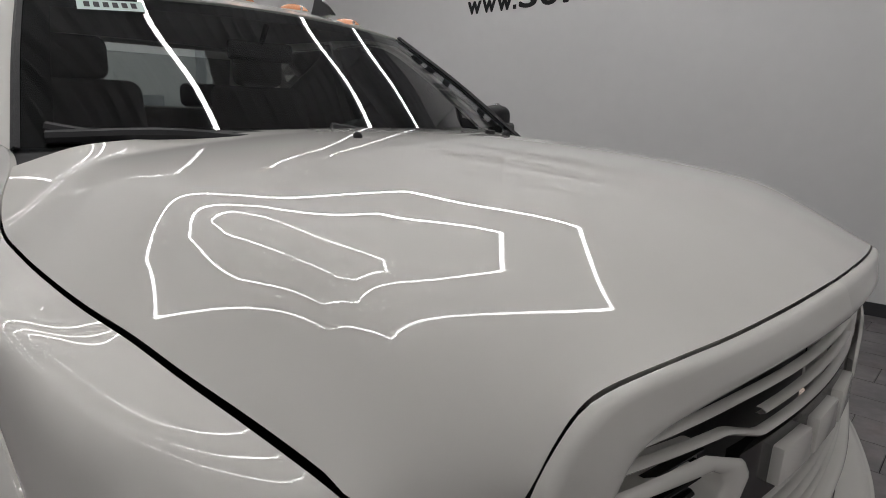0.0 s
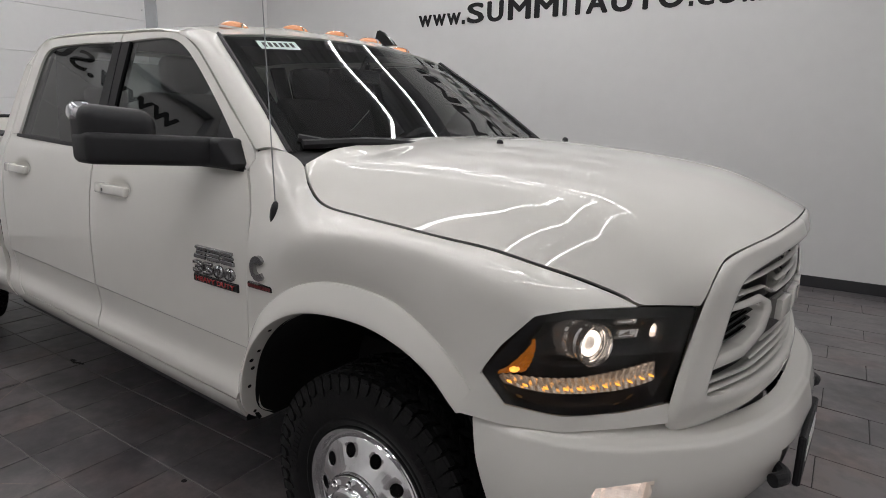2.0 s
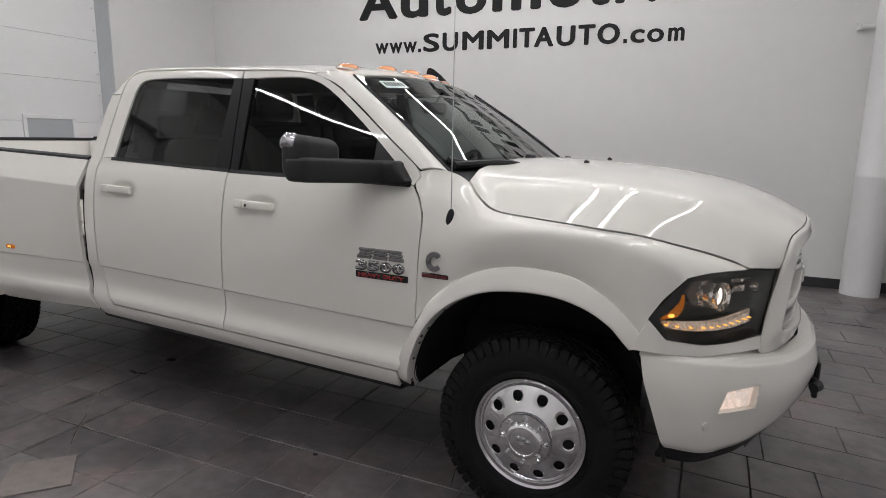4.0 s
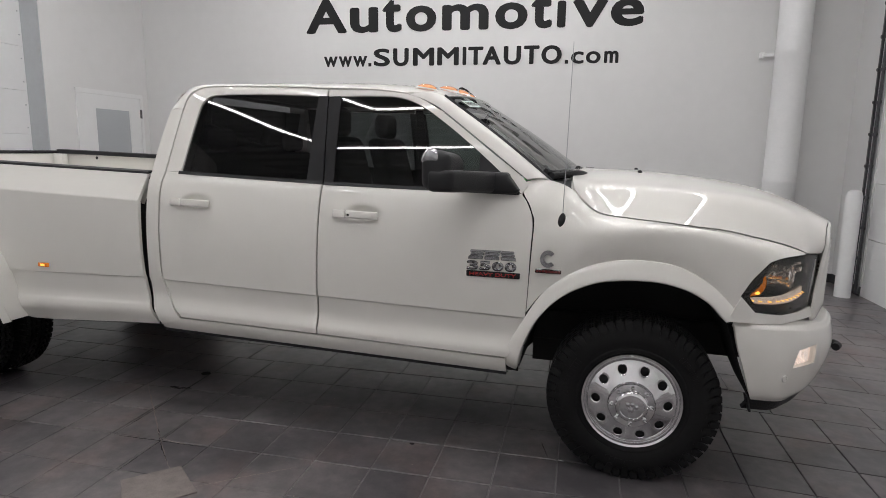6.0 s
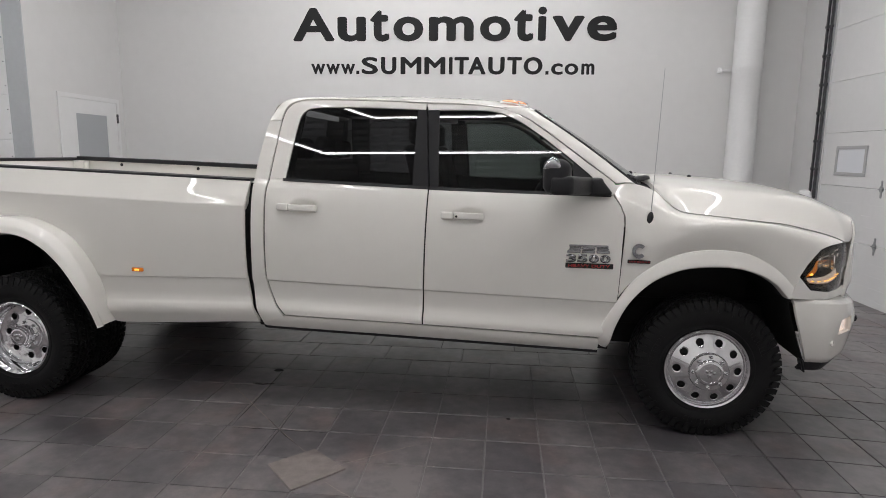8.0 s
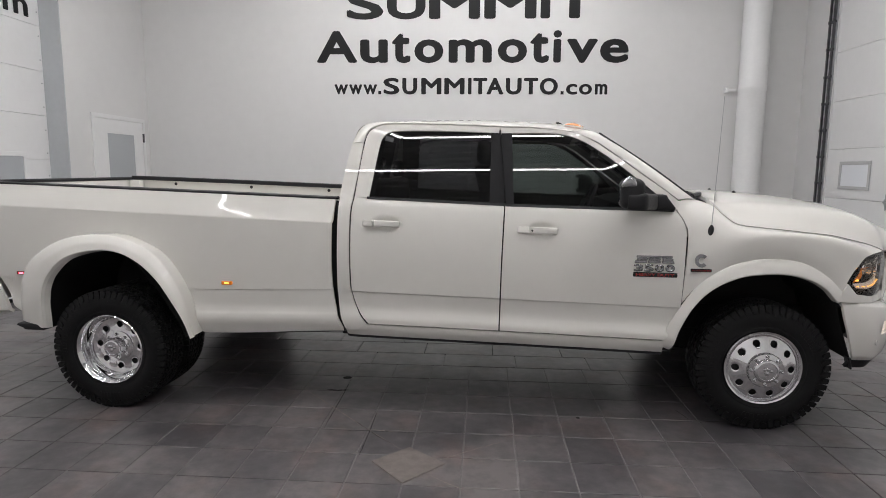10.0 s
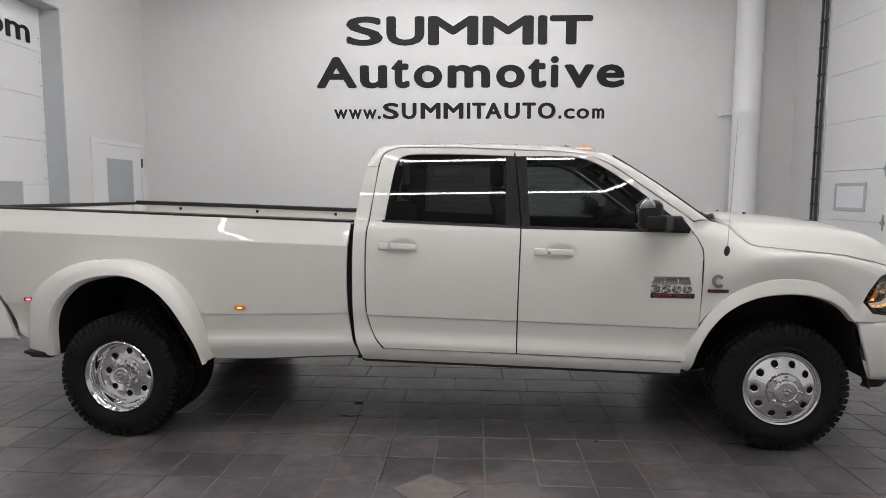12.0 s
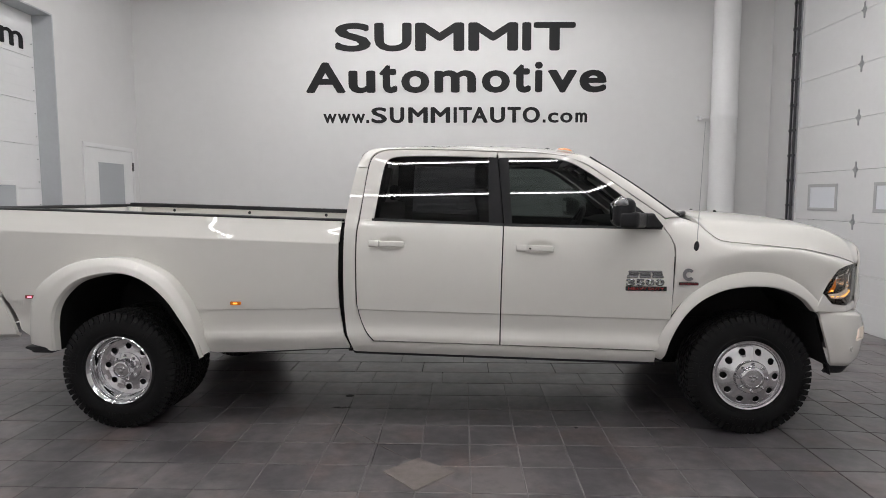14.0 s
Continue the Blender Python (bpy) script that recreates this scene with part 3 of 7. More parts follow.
back = coons(curve([(-2.757, -0.95, 0.60), (-2.757, 0.95, 0.60)], 20), curve([(-2.64, -0.70, 1.93), (-2.66, 0, 1.945), (-2.64, 0.70, 1.93)], 20), curve([(-2.757, -0.95, 0.60), (-2.757, -0.955, 1.30), (-2.74, -0.90, 1.50), (-2.68, -0.79, 1.85), (-2.64, -0.70, 1.93)], 20), curve([(-2.757, 0.95, 0.60), (-2.757, 0.955, 1.30), (-2.74, 0.90, 1.50), (-2.68, 0.79, 1.85), (-2.64, 0.70, 1.93)], 20))
part("cab_back_panel", surf(bmesh.new(), back, (-1, 0, 0), 0, skip=lambda u, v: 0.16 < u < 0.84 and 0.66 < v < 0.92), PAINT, truck)
rw = np.array([[(-2.705 - 0.0 * i, -0.68 + 1.36 * i / 9, 1.46 + 0.40 * j / 5) for j in range(6)] for i in range(10)])
rw[..., 0] = -2.745 + (rw[..., 2] - 1.46) * 0.19
part("rear_window_glass", surf(bmesh.new(), rw, (-1, 0, 0), 0), glass("rear_glass", (0.55, 0.57, 0.57)), truck)

# windshield, pillars, cowl
WT = curve([(-1.040, -0.722, 1.868), (-1.005, -0.40, 1.893), (-0.985, 0, 1.903), (-1.005, 0.40, 1.893), (-1.040, 0.722, 1.868)], 33)
WB = curve([(-0.435, -0.882, 1.436), (-0.36, -0.62, 1.438), (-0.30, -0.30, 1.436), (-0.285, 0, 1.435), (-0.30, 0.30, 1.436), (-0.36, 0.62, 1.438), (-0.435, 0.882, 1.436)], 33)
WS_R = curve([(-0.435, -0.882, 1.436), (-0.735, -0.806, 1.662), (-1.040, -0.722, 1.868)], 21)
WS_L = WS_R * V(1, -1, 1)
ws = coons(WB, WT, WS_R, WS_L)
windshield = part("windshield", surf(bmesh.new(), ws, (1, 0, 1), 0), CLEAR, truck, "clear windshield glass")
bm = bmesh.new()
for a, b in ((WS_R, [p + V(-0.016, 0.078, 0.014) for p in WS_R]), (WS_L, [p + V(-0.016, -0.078, 0.014) for p in WS_L]), (WT, [p + V(0.05, 0, -0.042) for p in WT]), (WB, [p + V(-0.07, 0, 0.055) for p in WB])):
    surf(bm, bridge(np.array(a), np.array(b), 2) - V(0.004, 0, 0.005), (1, 0, 1), 0)
part("frit_band", bm, GLOSSB, windshield, "black painted glass border")
P_IN = WS_R[::-1] + V(0, -0.012, 0.002)
P_OUT = on_side(curve([(-1.225, 1.879), (-1.085, 1.828), (-0.97, 1.754), (-0.755, 1.597), (-0.553, 1.447)], 21))
G = bridge(P_IN, P_OUT, 7, (0.012, -0.008, 0.014))
pillars = panels("windshield_pillar", G, PAINT, truck, (0.3, -1, 0.6), 0.02)
G = bridge(WS_R + V(0.004, -0.014, 0.003), WS_R + V(0.004, 0.006, 0.006), 3, (0.004, -0.004, 0.006))
panels("pillar_seal", G, BLACKP, windshield, (0.3, -1, 0.6), 0.006, "black rubber seal")
CB = curve([(-0.375, -0.90, 1.415), (-0.33, -0.62, 1.440), (-0.30, -0.30, 1.452), (-0.29, 0, 1.455), (-0.30, 0.30, 1.452), (-0.33, 0.62, 1.440), (-0.375, 0.90, 1.415)], 33)
part("cowl_panel", surf(bmesh.new(), bridge(CB + V(0.05, 0, -0.012), WB + V(-0.05, 0, 0.022), 6, (0, 0, -0.01)), (0, 0, 1), 0.02), BLACKP, truck, "black plastic cowl panel")

# hood
HE = [(-0.327, -0.910, 1.410), (-0.268, -0.944, 1.350), (-0.190, -0.958, 1.300), (-0.04, -0.956, 1.281), (0.10, -0.948, 1.268), (0.24, -0.933, 1.253), (0.37, -0.912, 1.239), (0.48, -0.890, 1.216), (0.60, -0.860, 1.188), (0.69, -0.835, 1.160), (0.737, -0.822, 1.139)]
HL = [(0.775, -0.767, 1.131), (0.838, -0.680, 1.121)]
HR = [(-0.327, -0.910, 1.410), (-0.333, -0.855, 1.430), (-0.345, -0.735, 1.452), (-0.360, -0.45, 1.472), (-0.372, -0.20, 1.484), (-0.375, 0, 1.486)]
HF = [(0.838, -0.680, 1.121), (0.849, -0.676, 1.148), (0.857, -0.650, 1.191), (0.865, -0.620, 1.223), (0.877, -0.582, 1.240), (0.908, -0.491, 1.257), (0.929, -0.373, 1.263), (0.945, -0.203, 1.269), (0.952, 0, 1.272)]
HC = [(-0.375, 0, 1.486), (0.0, 0, 1.480), (0.20, 0, 1.466), (0.35, 0, 1.451), (0.50, 0, 1.430), (0.60, 0, 1.411), (0.68, 0, 1.391), (0.76, 0, 1.364), (0.84, 0, 1.332), (0.918, 0, 1.292), (0.952, 0, 1.272)]
NU, NV = 90, 64


def hood_grid():
    H = coons(curve(HE + HL, NU), smooth_line(HC, NU), curve(HR, NV), curve(HF, NV), fu=lambda u: u ** 2.4, fv=lambda v: 1 - (1 - v) ** 2.9)
    full = np.concatenate([H, other(H)[:, ::-1][:, 1:]], axis=1)
    for _ in range(40):
        lap = full[2:, 1:-1] + full[:-2, 1:-1] + full[1:-1, 2:] + full[1:-1, :-2] - 4 * full[1:-1, 1:-1]
        full[1:-1, 1:-1] += 0.15 * lap
    H = full[:, :NV]
    # a broad, nearly flat dome that breaks over a crease into the side faces
    crown = smooth_line(HC, 300)
    u = np.linspace(0, 1, NU)
    dome = H.copy()
    for i in range(NU):
        xe, ye, ze = H[i, 0]
        zc = np.interp(H[i, :, 0], crown[:, 0], crown[:, 2])
        y, ye = np.abs(H[i, :, 1]), abs(ye)
        drop = float(np.interp(xe, crown[:, 0], crown[:, 2])) - ze
        flat = min(0.105, 0.62 * drop / ye ** 2)
        yc, w = min(0.785 - 0.10 * max(0.0, u[i] - 0.45), ye - 0.10), 0.017
        fold = w * np.logaddexp(0, (y - yc) / w)
        dome[i, :, 2] = zc - flat * y ** 2 - (drop - flat * ye ** 2) * fold / fold[0]
    k = np.clip((u - 0.70) / 0.27, 0, 1)
    k = (k * k * (3 - 2 * k))[:, None]
    H[..., 2] = dome[..., 2] * (1 - k) + H[..., 2] * k
    for _ in range(5):
        z = np.concatenate([H[..., 2], H[:, -2:-3:-1, 2]], axis=1)
        H[1:-1, 1:, 2] += 0.15 * (z[2:, 1:-1] + z[:-2, 1:-1] + z[1:-1, 2:] + z[1:-1, :-2] - 4 * z[1:-1, 1:-1])
    return H


HG = hood_grid()
bm = bmesh.new()
full = np.concatenate([HG, other(HG)[:, ::-1][:, 1:]], axis=1)
hood = part("hood", surf(bm, full, (0, 0, 1), 0.02), PAINT, truck)

# front fender
F_T = [(-0.574, -0.934, 1.429), (-0.50, -0.918, 1.446), (-0.42, -0.906, 1.437), (-0.338, -0.917, 1.404), (-0.278, -0.950, 1.345), (-0.198, -0.965, 1.293), (-0.04, -0.963, 1.274), (0.10, -0.955, 1.261), (0.24, -0.940, 1.246), (0.37, -0.919, 1.232), (0.48, -0.897, 1.209), (0.60, -0.868, 1.181), (0.69, -0.842, 1.153), (0.733, -0.828, 1.134)]
F_B = [(-0.523, -1.020, 0.80), (-0.455, -1.028, 0.895), (-0.349, -1.035, 0.991), (-0.225, -1.039, 1.060), (-0.085, -1.041, 1.095), (0.046, -1.041, 1.097), (0.17, -1.040, 1.077), (0.30, -1.039, 1.008), (0.39, -1.037, 0.924), (0.430, -1.036, 0.870)]
F_L = [(-0.523, -1.020, 0.80), (-0.508, -1.022, 1.093), (-0.503, -0.998, 1.246), (-0.516, -0.988, 1.29), (-0.532, -0.974, 1.33), (-0.562, -0.955, 1.376), (-0.574, -0.930, 1.432)]
F_R = [(0.430, -1.036, 0.862), (0.431, -1.034, 0.958), (0.475, -1.016, 1.030), (0.548, -0.988, 1.112), (0.62, -0.935, 1.129), (0.733, -0.828, 1.134)]
F_T = [(x, y + 0.004, z + 0.003) for x, y, z in F_T]  # a narrow gap beside the hood
fg = coons(curve(F_B, 56), curve(F_T, 56), curve(F_L, 36), poly(F_R, 36), fv=lambda v: v)
uu, vv = np.meshgrid(np.linspace(0, 1, 56), np.linspace(0, 1, 36), indexing="ij")
ends = np.clip(9 * uu * (1 - uu), 0, 1)
fg[..., 1] -= 0.046 * (vv - vv ** 2.3) * ends * ends * (3 - 2 * ends)
for _ in range(12):
    fg[1:-1, 1:-1] += 0.2 * (fg[2:, 1:-1] + fg[:-2, 1:-1] + fg[1:-1, 2:] + fg[1:-1, :-2] - 4 * fg[1:-1, 1:-1])
fenders = panels("front_fender", fg, PAINT, truck, (0, -1, 0.2))


def flare(name, outer, inner, step, n=64, depth=0.1):
    """A wheel-arch flare: a band from the body out to its lip, which turns in; step gives its section."""
    a, b = curve(outer, n), curve(inner, n)
    rows = []
    for i in range(n):
        row = []
        for s, k in step:
            p = a[i] * (1 - s) + b[i] * s
            p[1] = a[i][1] + (b[i][1] - a[i][1]) * k
            row.append(p)
        e = row[-1].copy()
        row += [e + V(0, 0.008, 0) + (b[i] - a[i]) * V(1, 0, 1) * 0.05, e + V(0, depth, 0) + (b[i] - a[i]) * V(1, 0, 1) * 0.12]
        rows.append(row)
    return panels(name, np.array(rows), PAINT, truck, (0, -1, 0), 0.006, angle=28)


FFO = [(-0.637, -0.945, 0.462), (-0.632, -0.995, 0.53), (-0.602, -1.008, 0.635), (-0.550, -1.012, 0.735), (-0.455, -1.027, 0.893), (-0.349, -1.034, 0.989), (-0.225, -1.038, 1.058), (-0.085, -1.040, 1.093), (0.046, -1.040, 1.095), (0.17, -1.039, 1.075), (0.30, -1.038, 1.006), (0.39, -1.036, 0.922), (0.436, -1.034, 0.862)]
FFI = [(-0.575, -0.950, 0.462), (-0.558, -1.030, 0.530), (-0.530, -1.055, 0.640), (-0.462, -1.070, 0.782), (-0.357, -1.075, 0.898), (-0.216, -1.080, 0.975), (-0.075, -1.080, 1.003), (0.085, -1.080, 1.004), (0.21, -1.078, 0.973), (0.30, -1.072, 0.922), (0.350, -1.066, 0.870), (0.378, -1.062, 0.840)]
flares = flare("wheel_arch_flare", FFO, FFI, [(0, 0), (0.0, 0.16), (0.015, 0.24), (0.05, 0.30), (0.30, 0.55), (0.60, 0.82), (0.75, 0.92), (0.86, 0.975), (0.95, 1.0), (0.985, 0.98), (1.0, 0.93)], depth=0.065)
# strip below the headlamp
LB = poly([(0.436, -1.037, 0.955), (0.498, -1.027, 0.886), (0.62, -0.958, 0.866), (0.72, -0.838, 0.860), (0.803, -0.727, 0.868)], 40)
LBB = poly([(0.380, -1.062, 0.845), (0.50, -1.030, 0.836), (0.62, -0.963, 0.827), (0.73, -0.841, 0.823), (0.806, -0.742, 0.821)], 40)
panels("headlamp_filler", bridge(LBB, LB, 4), PAINT, truck, (0.5, -1, 0), 0.012)

# wheel wells
def wheel_well(arch, cx, y_in, edge, deep=0.0):
    """A black liner from behind the arch's lip to the inner wall."""
    line = curve(arch, 50)
    bm = bmesh.new()
    rows = []
    for p in line:
        out = V(p[0] - cx, 0, p[2] - 0.45)
        out /= np.linalg.norm(out)
        inset = 0.008 + deep * min(1.0, max(0.0, (p[0] - cx - 0.12) / 0.2))
        rows.append([V(p[0], p[1] + edge, p[2]) - out * inset, V(p[0], p[1] + edge + 0.04, p[2]) - out * inset, V(p[0], -y_in - 0.1, p[2]) - out * inset, V(p[0], -y_in, p[2]) - out * (inset + 0.02)])
    G = np.array(rows)
    surf(bm, G, (0, 0, -1), 0)
    inner = G[:, -1]
    foot = np.array([V(q[0], q[1], 0.36) for q in inner])
    surf(bm, bridge(inner, foot, 3), (0, -1, 0), 0)
    other_bm = bm.copy()
    other_bm.transform(Matrix.Diagonal((1, -1, 1, 1)))
    for b in (bm, other_bm):
        part("wheel_liner", b, LINER, truck, "black plastic wheel well liner")


wheel_well(FFI, 0.0, 0.45, 0.052)
for s in (1, -1):
    edge = curve([(0.372, -1.035, 0.875), (0.425, -1.0, 0.72), (0.475, -0.985, 0.58), (0.525, -0.97, 0.455)], 14) * V(1, s, 1)
    deep = curve([(0.372, -0.44, 0.875), (0.425, -0.44, 0.72), (0.475, -0.44, 0.58), (0.525, -0.60, 0.455)], 14) * V(1, s, 1)
    part("splash_shield", surf(bmesh.new(), bridge(edge, deep, 4), (-1, 0, 0), 0.004), LINER, truck, "black plastic splash shield behind the bumper")
# rivet holes along the front arch's inner return
for i, f in ((4, 0.03), (10, 0.030), (14, 0.035), (16, 0.022), (18, 0.040), (24, 0.03)):
    p = curve(FFI, 64)[i]
    for s in (1, -1):
        bm = bmesh.new()
        bmesh.ops.create_uvsphere(bm, u_segments=10, v_segments=6, radius=0.009)
        bm.transform(Matrix.Translation((p[0], s * (p[1] + f), p[2])))
        part("rivet", bm, LINER, truck, "black plastic arch rivet")

# ---- front end ----
def gx(y, off=0.0):
    """The bow of the front, seen from above."""
    return 0.972 - 0.235 * y * y + off


SO = [(0.957, 0, 1.266), (0.950, -0.203, 1.263), (0.934, -0.373, 1.257), (0.913, -0.491, 1.251), (0.883, -0.582, 1.234), (0.870, -0.622, 1.217), (0.862, -0.653, 1.185), (0.852, -0.676, 1.140), (0.843, -0.684, 1.095), (0.818, -0.715, 0.960), (0.805, -0.735, 0.860), (0.800, -0.738, 0.815), (0.815, -0.715, 0.790), (0.855, -0.62, 0.780), (0.920, -0.40, 0.772), (0.955, -0.18, 0.768), (0.965, 0, 0.768)]
OPEN = [(0, 1.206), (-0.12, 1.207), (-0.237, 1.205), (-0.35, 1.199), (-0.449, 1.188), (-0.52, 1.175), (-0.557, 1.156), (-0.580, 1.122), (-0.605, 1.068), (-0.629, 0.993), (-0.652, 0.945), (-0.661, 0.898), (-0.648, 0.879), (-0.57, 0.866), (-0.443, 0.852), (-0.25, 0.839), (0, 0.834)]
SI = [(gx(y, 0.004), y, z) for y, z in OPEN]
SO = [(x - 0.002, y, z + 0.002) for x, y, z in SO]
so, si = curve(SO, 90), curve(SI, 90)
rows = []
for i in range(90):
    row = []
    for t in (0, 0.04, 0.10, 0.2, 0.35, 0.5, 0.65, 0.8, 0.92, 1.0):
        p = so[i] * (1 - t) + si[i] * t
        p = p + V(0.9, -0.2 * min(1, abs(p[1]) * 2), 0) * 0.014 * min(1, (t / 0.12) ** 0.6, ((1 - t) / 0.2) ** 0.6)
        row.append(p)
    row.append(si[i] + V(-0.03, 0.006, 0))
    row.append(si[i] + V(-0.09, 0.01, 0))
    rows.append(row)
SG = np.array(rows)
grille = new("grille")
grille.parent = truck
part("grille_surround", surf(surf(bmesh.new(), SG, (1, 0, 0), 0), other(SG), (1, 0, 0), 0), PAINT, grille, angle=60)
backing = np.array([[(gx(y, -0.10), y, z) for z in np.linspace(0.80, 1.22, 6)] for y in np.linspace(-0.66, 0.66, 21)])
part("grille_backing", surf(bmesh.new(), backing, (1, 0, 0), 0), MESHB, grille, "black grille backing")


def bar(line, w=0.018, h=0.014, d=0.013):
    """A slat with a rounded front edge along a line of points."""
    prof = [(-d, -h), (-0.006, -h), (0, -h * 0.5), (0.002, 0), (0, h * 0.5), (-0.006, h), (-d, h)]
    return np.array([[p + V(a, 0, b) for a, b in prof] for p in line])


def slat_pair(pts, off, h):
    """A slat given from its outer end to the middle, mirrored to the other side."""
    full = list(pts) + [(-y, z) for y, z in pts[-2::-1]]
    line = poly(full, 60)
    part("slat", surf(bmesh.new(), bar([V(gx(y, off), y, z) for y, z in line], h=h), (1, 0, 0), 0), PAINT, grille, angle=60)


slat_pair([(-0.545, 1.146), (-0.31, 1.153), (0, 1.152)], -0.016, 0.0058)
slat_pair([(-0.565, 1.122), (-0.345, 1.113), (-0.25, 1.079), (0, 1.077)], -0.014, 0.0058)
slat_pair([(-0.245, 1.112), (0, 1.114)], -0.016, 0.005)
slat_pair([(-0.645, 0.907), (-0.418, 0.888), (-0.22, 0.893), (0, 0.887)], -0.012, 0.0058)
slat_pair([(-0.650, 0.883), (-0.365, 0.862), (-0.1, 0.858), (0, 0.858)], -0.010, 0.0058)
slat_pair([(-0.40, 0.912), (-0.26, 0.920), (0, 0.917)], -0.014, 0.005)
slat_pair([(-0.33, 0.946), (0, 0.946)], -0.016, 0.005)
# crosshair frames with dark pockets on both sides
FO = [(-0.598, 1.108), (-0.419, 1.109), (-0.321, 1.071), (-0.299, 1.040), (-0.337, 0.982), (-0.474, 0.940), (-0.652, 0.945)]
FI = [(-0.596, 1.090), (-0.400, 1.080), (-0.378, 1.068), (-0.370, 1.047), (-0.405, 1.005), (-0.488, 0.981), (-0.636, 0.982)]
fo, fi = poly(FO, 60), np.array([np.array(FI)[0]] * 60)
seg = [np.linalg.norm(np.array(FO[k + 1]) - np.array(FO[k])) for k in range(6)]
cum = np.r_[0, np.cumsum(seg)] / sum(seg)
fi = np.array([[np.interp(q, cum, [p[k] for p in FI]) for k in (0, 1)] for q in np.linspace(0, 1, 60)])
G = np.array([[(gx(a[0] * (1 - t) + b[0] * t, -0.004 + 0.008 * math.sin(math.pi * t) ** 0.5), a[0] * (1 - t) + b[0] * t, a[1] * (1 - t) + b[1] * t) for t in (0, 0.06, 0.2, 0.5, 0.8, 0.94, 1)] + [(gx(b[0], -0.05), b[0], b[1])] for a, b in zip(fo, fi)])
for g in (G, other(G)):
    part("crosshair_frame", surf(bmesh.new(), g, (1, 0, 0), 0.03), PAINT, grille, angle=60)
for s in (-1, 1):
    for k in range(5):
        z = 0.995 + k * 0.021
        part("pocket_slat", surf(bmesh.new(), bar([V(gx(y, -0.030), s * y, z - (y - 0.5) * 0.10) for y in np.linspace(0.375, 0.625, 8)], h=0.004), (1, 0, 0), 0), GLOSSB, grille)
for y, w in ((-0.150, 0.062), (0.0, 0.066), (0.152, 0.066)):
    bm = bmesh.new()
    box(bm, -0.02, 0.004, -w, w, 0.984, 1.046, bevel=0.005, seg=2)
    for v in bm.verts:
        v.co.y *= 1 - 0.10 * (v.co.z - 0.984) / 0.062
    bm.transform(Matrix.Translation((gx(y), y, 0)) @ Matrix.Rotation(math.atan(0.56 * y), 4, "Z"))
    part("emblem_block", fix(bm), PAINT, grille, "raised white emblem block")
part("emblem_panel", surf(bmesh.new(), np.array([[(gx(y, -0.014), y, z) for z in (0.962, 1.068)] for y in np.linspace(-0.31, 0.31, 17)]), (1, 0, 0), 0.02), GLOSSB, grille, "gloss black panel behind the emblem")

# headlamps
L_B = curve([(0.498, -1.024, 0.888), (0.62, -0.955, 0.868), (0.72, -0.835, 0.862), (0.803, -0.722, 0.872)], 30)
L_T = curve([(0.550, -0.987, 1.112), (0.64, -0.915, 1.128), (0.735, -0.820, 1.129), (0.832, -0.680, 1.114)], 30)
L_L = poly([(0.498, -1.024, 0.888), (0.434, -1.034, 0.958), (0.550, -0.987, 1.112)], 24)
L_R = curve([(0.803, -0.722, 0.872), (0.832, -0.680, 1.114)], 24)
lg = coons(L_B, L_T, L_L, L_R)
uu, vv = np.meshgrid(np.linspace(0, 1, 30), np.linspace(0, 1, 24), indexing="ij")
lg = lg + (16 * uu * (1 - uu) * vv * (1 - vv))[..., None] * V(0.022, -0.022, 0)
inn = lg + (np.clip(16 * uu * (1 - uu) * vv * (1 - vv), 0, 0.8) / 0.8)[..., None] * V(-0.085, 0.075, 0) + V(-0.012, 0.010, 0)
DIR = V(0.72, -0.69, 0.0)


def lamp_uv(u, v, depth=0.0):
    """A place behind the lens at (u, v), depth metres in."""
    i, j = u * 29, v * 23
    return lg[min(28, int(i)), min(22, int(j))] - DIR * depth


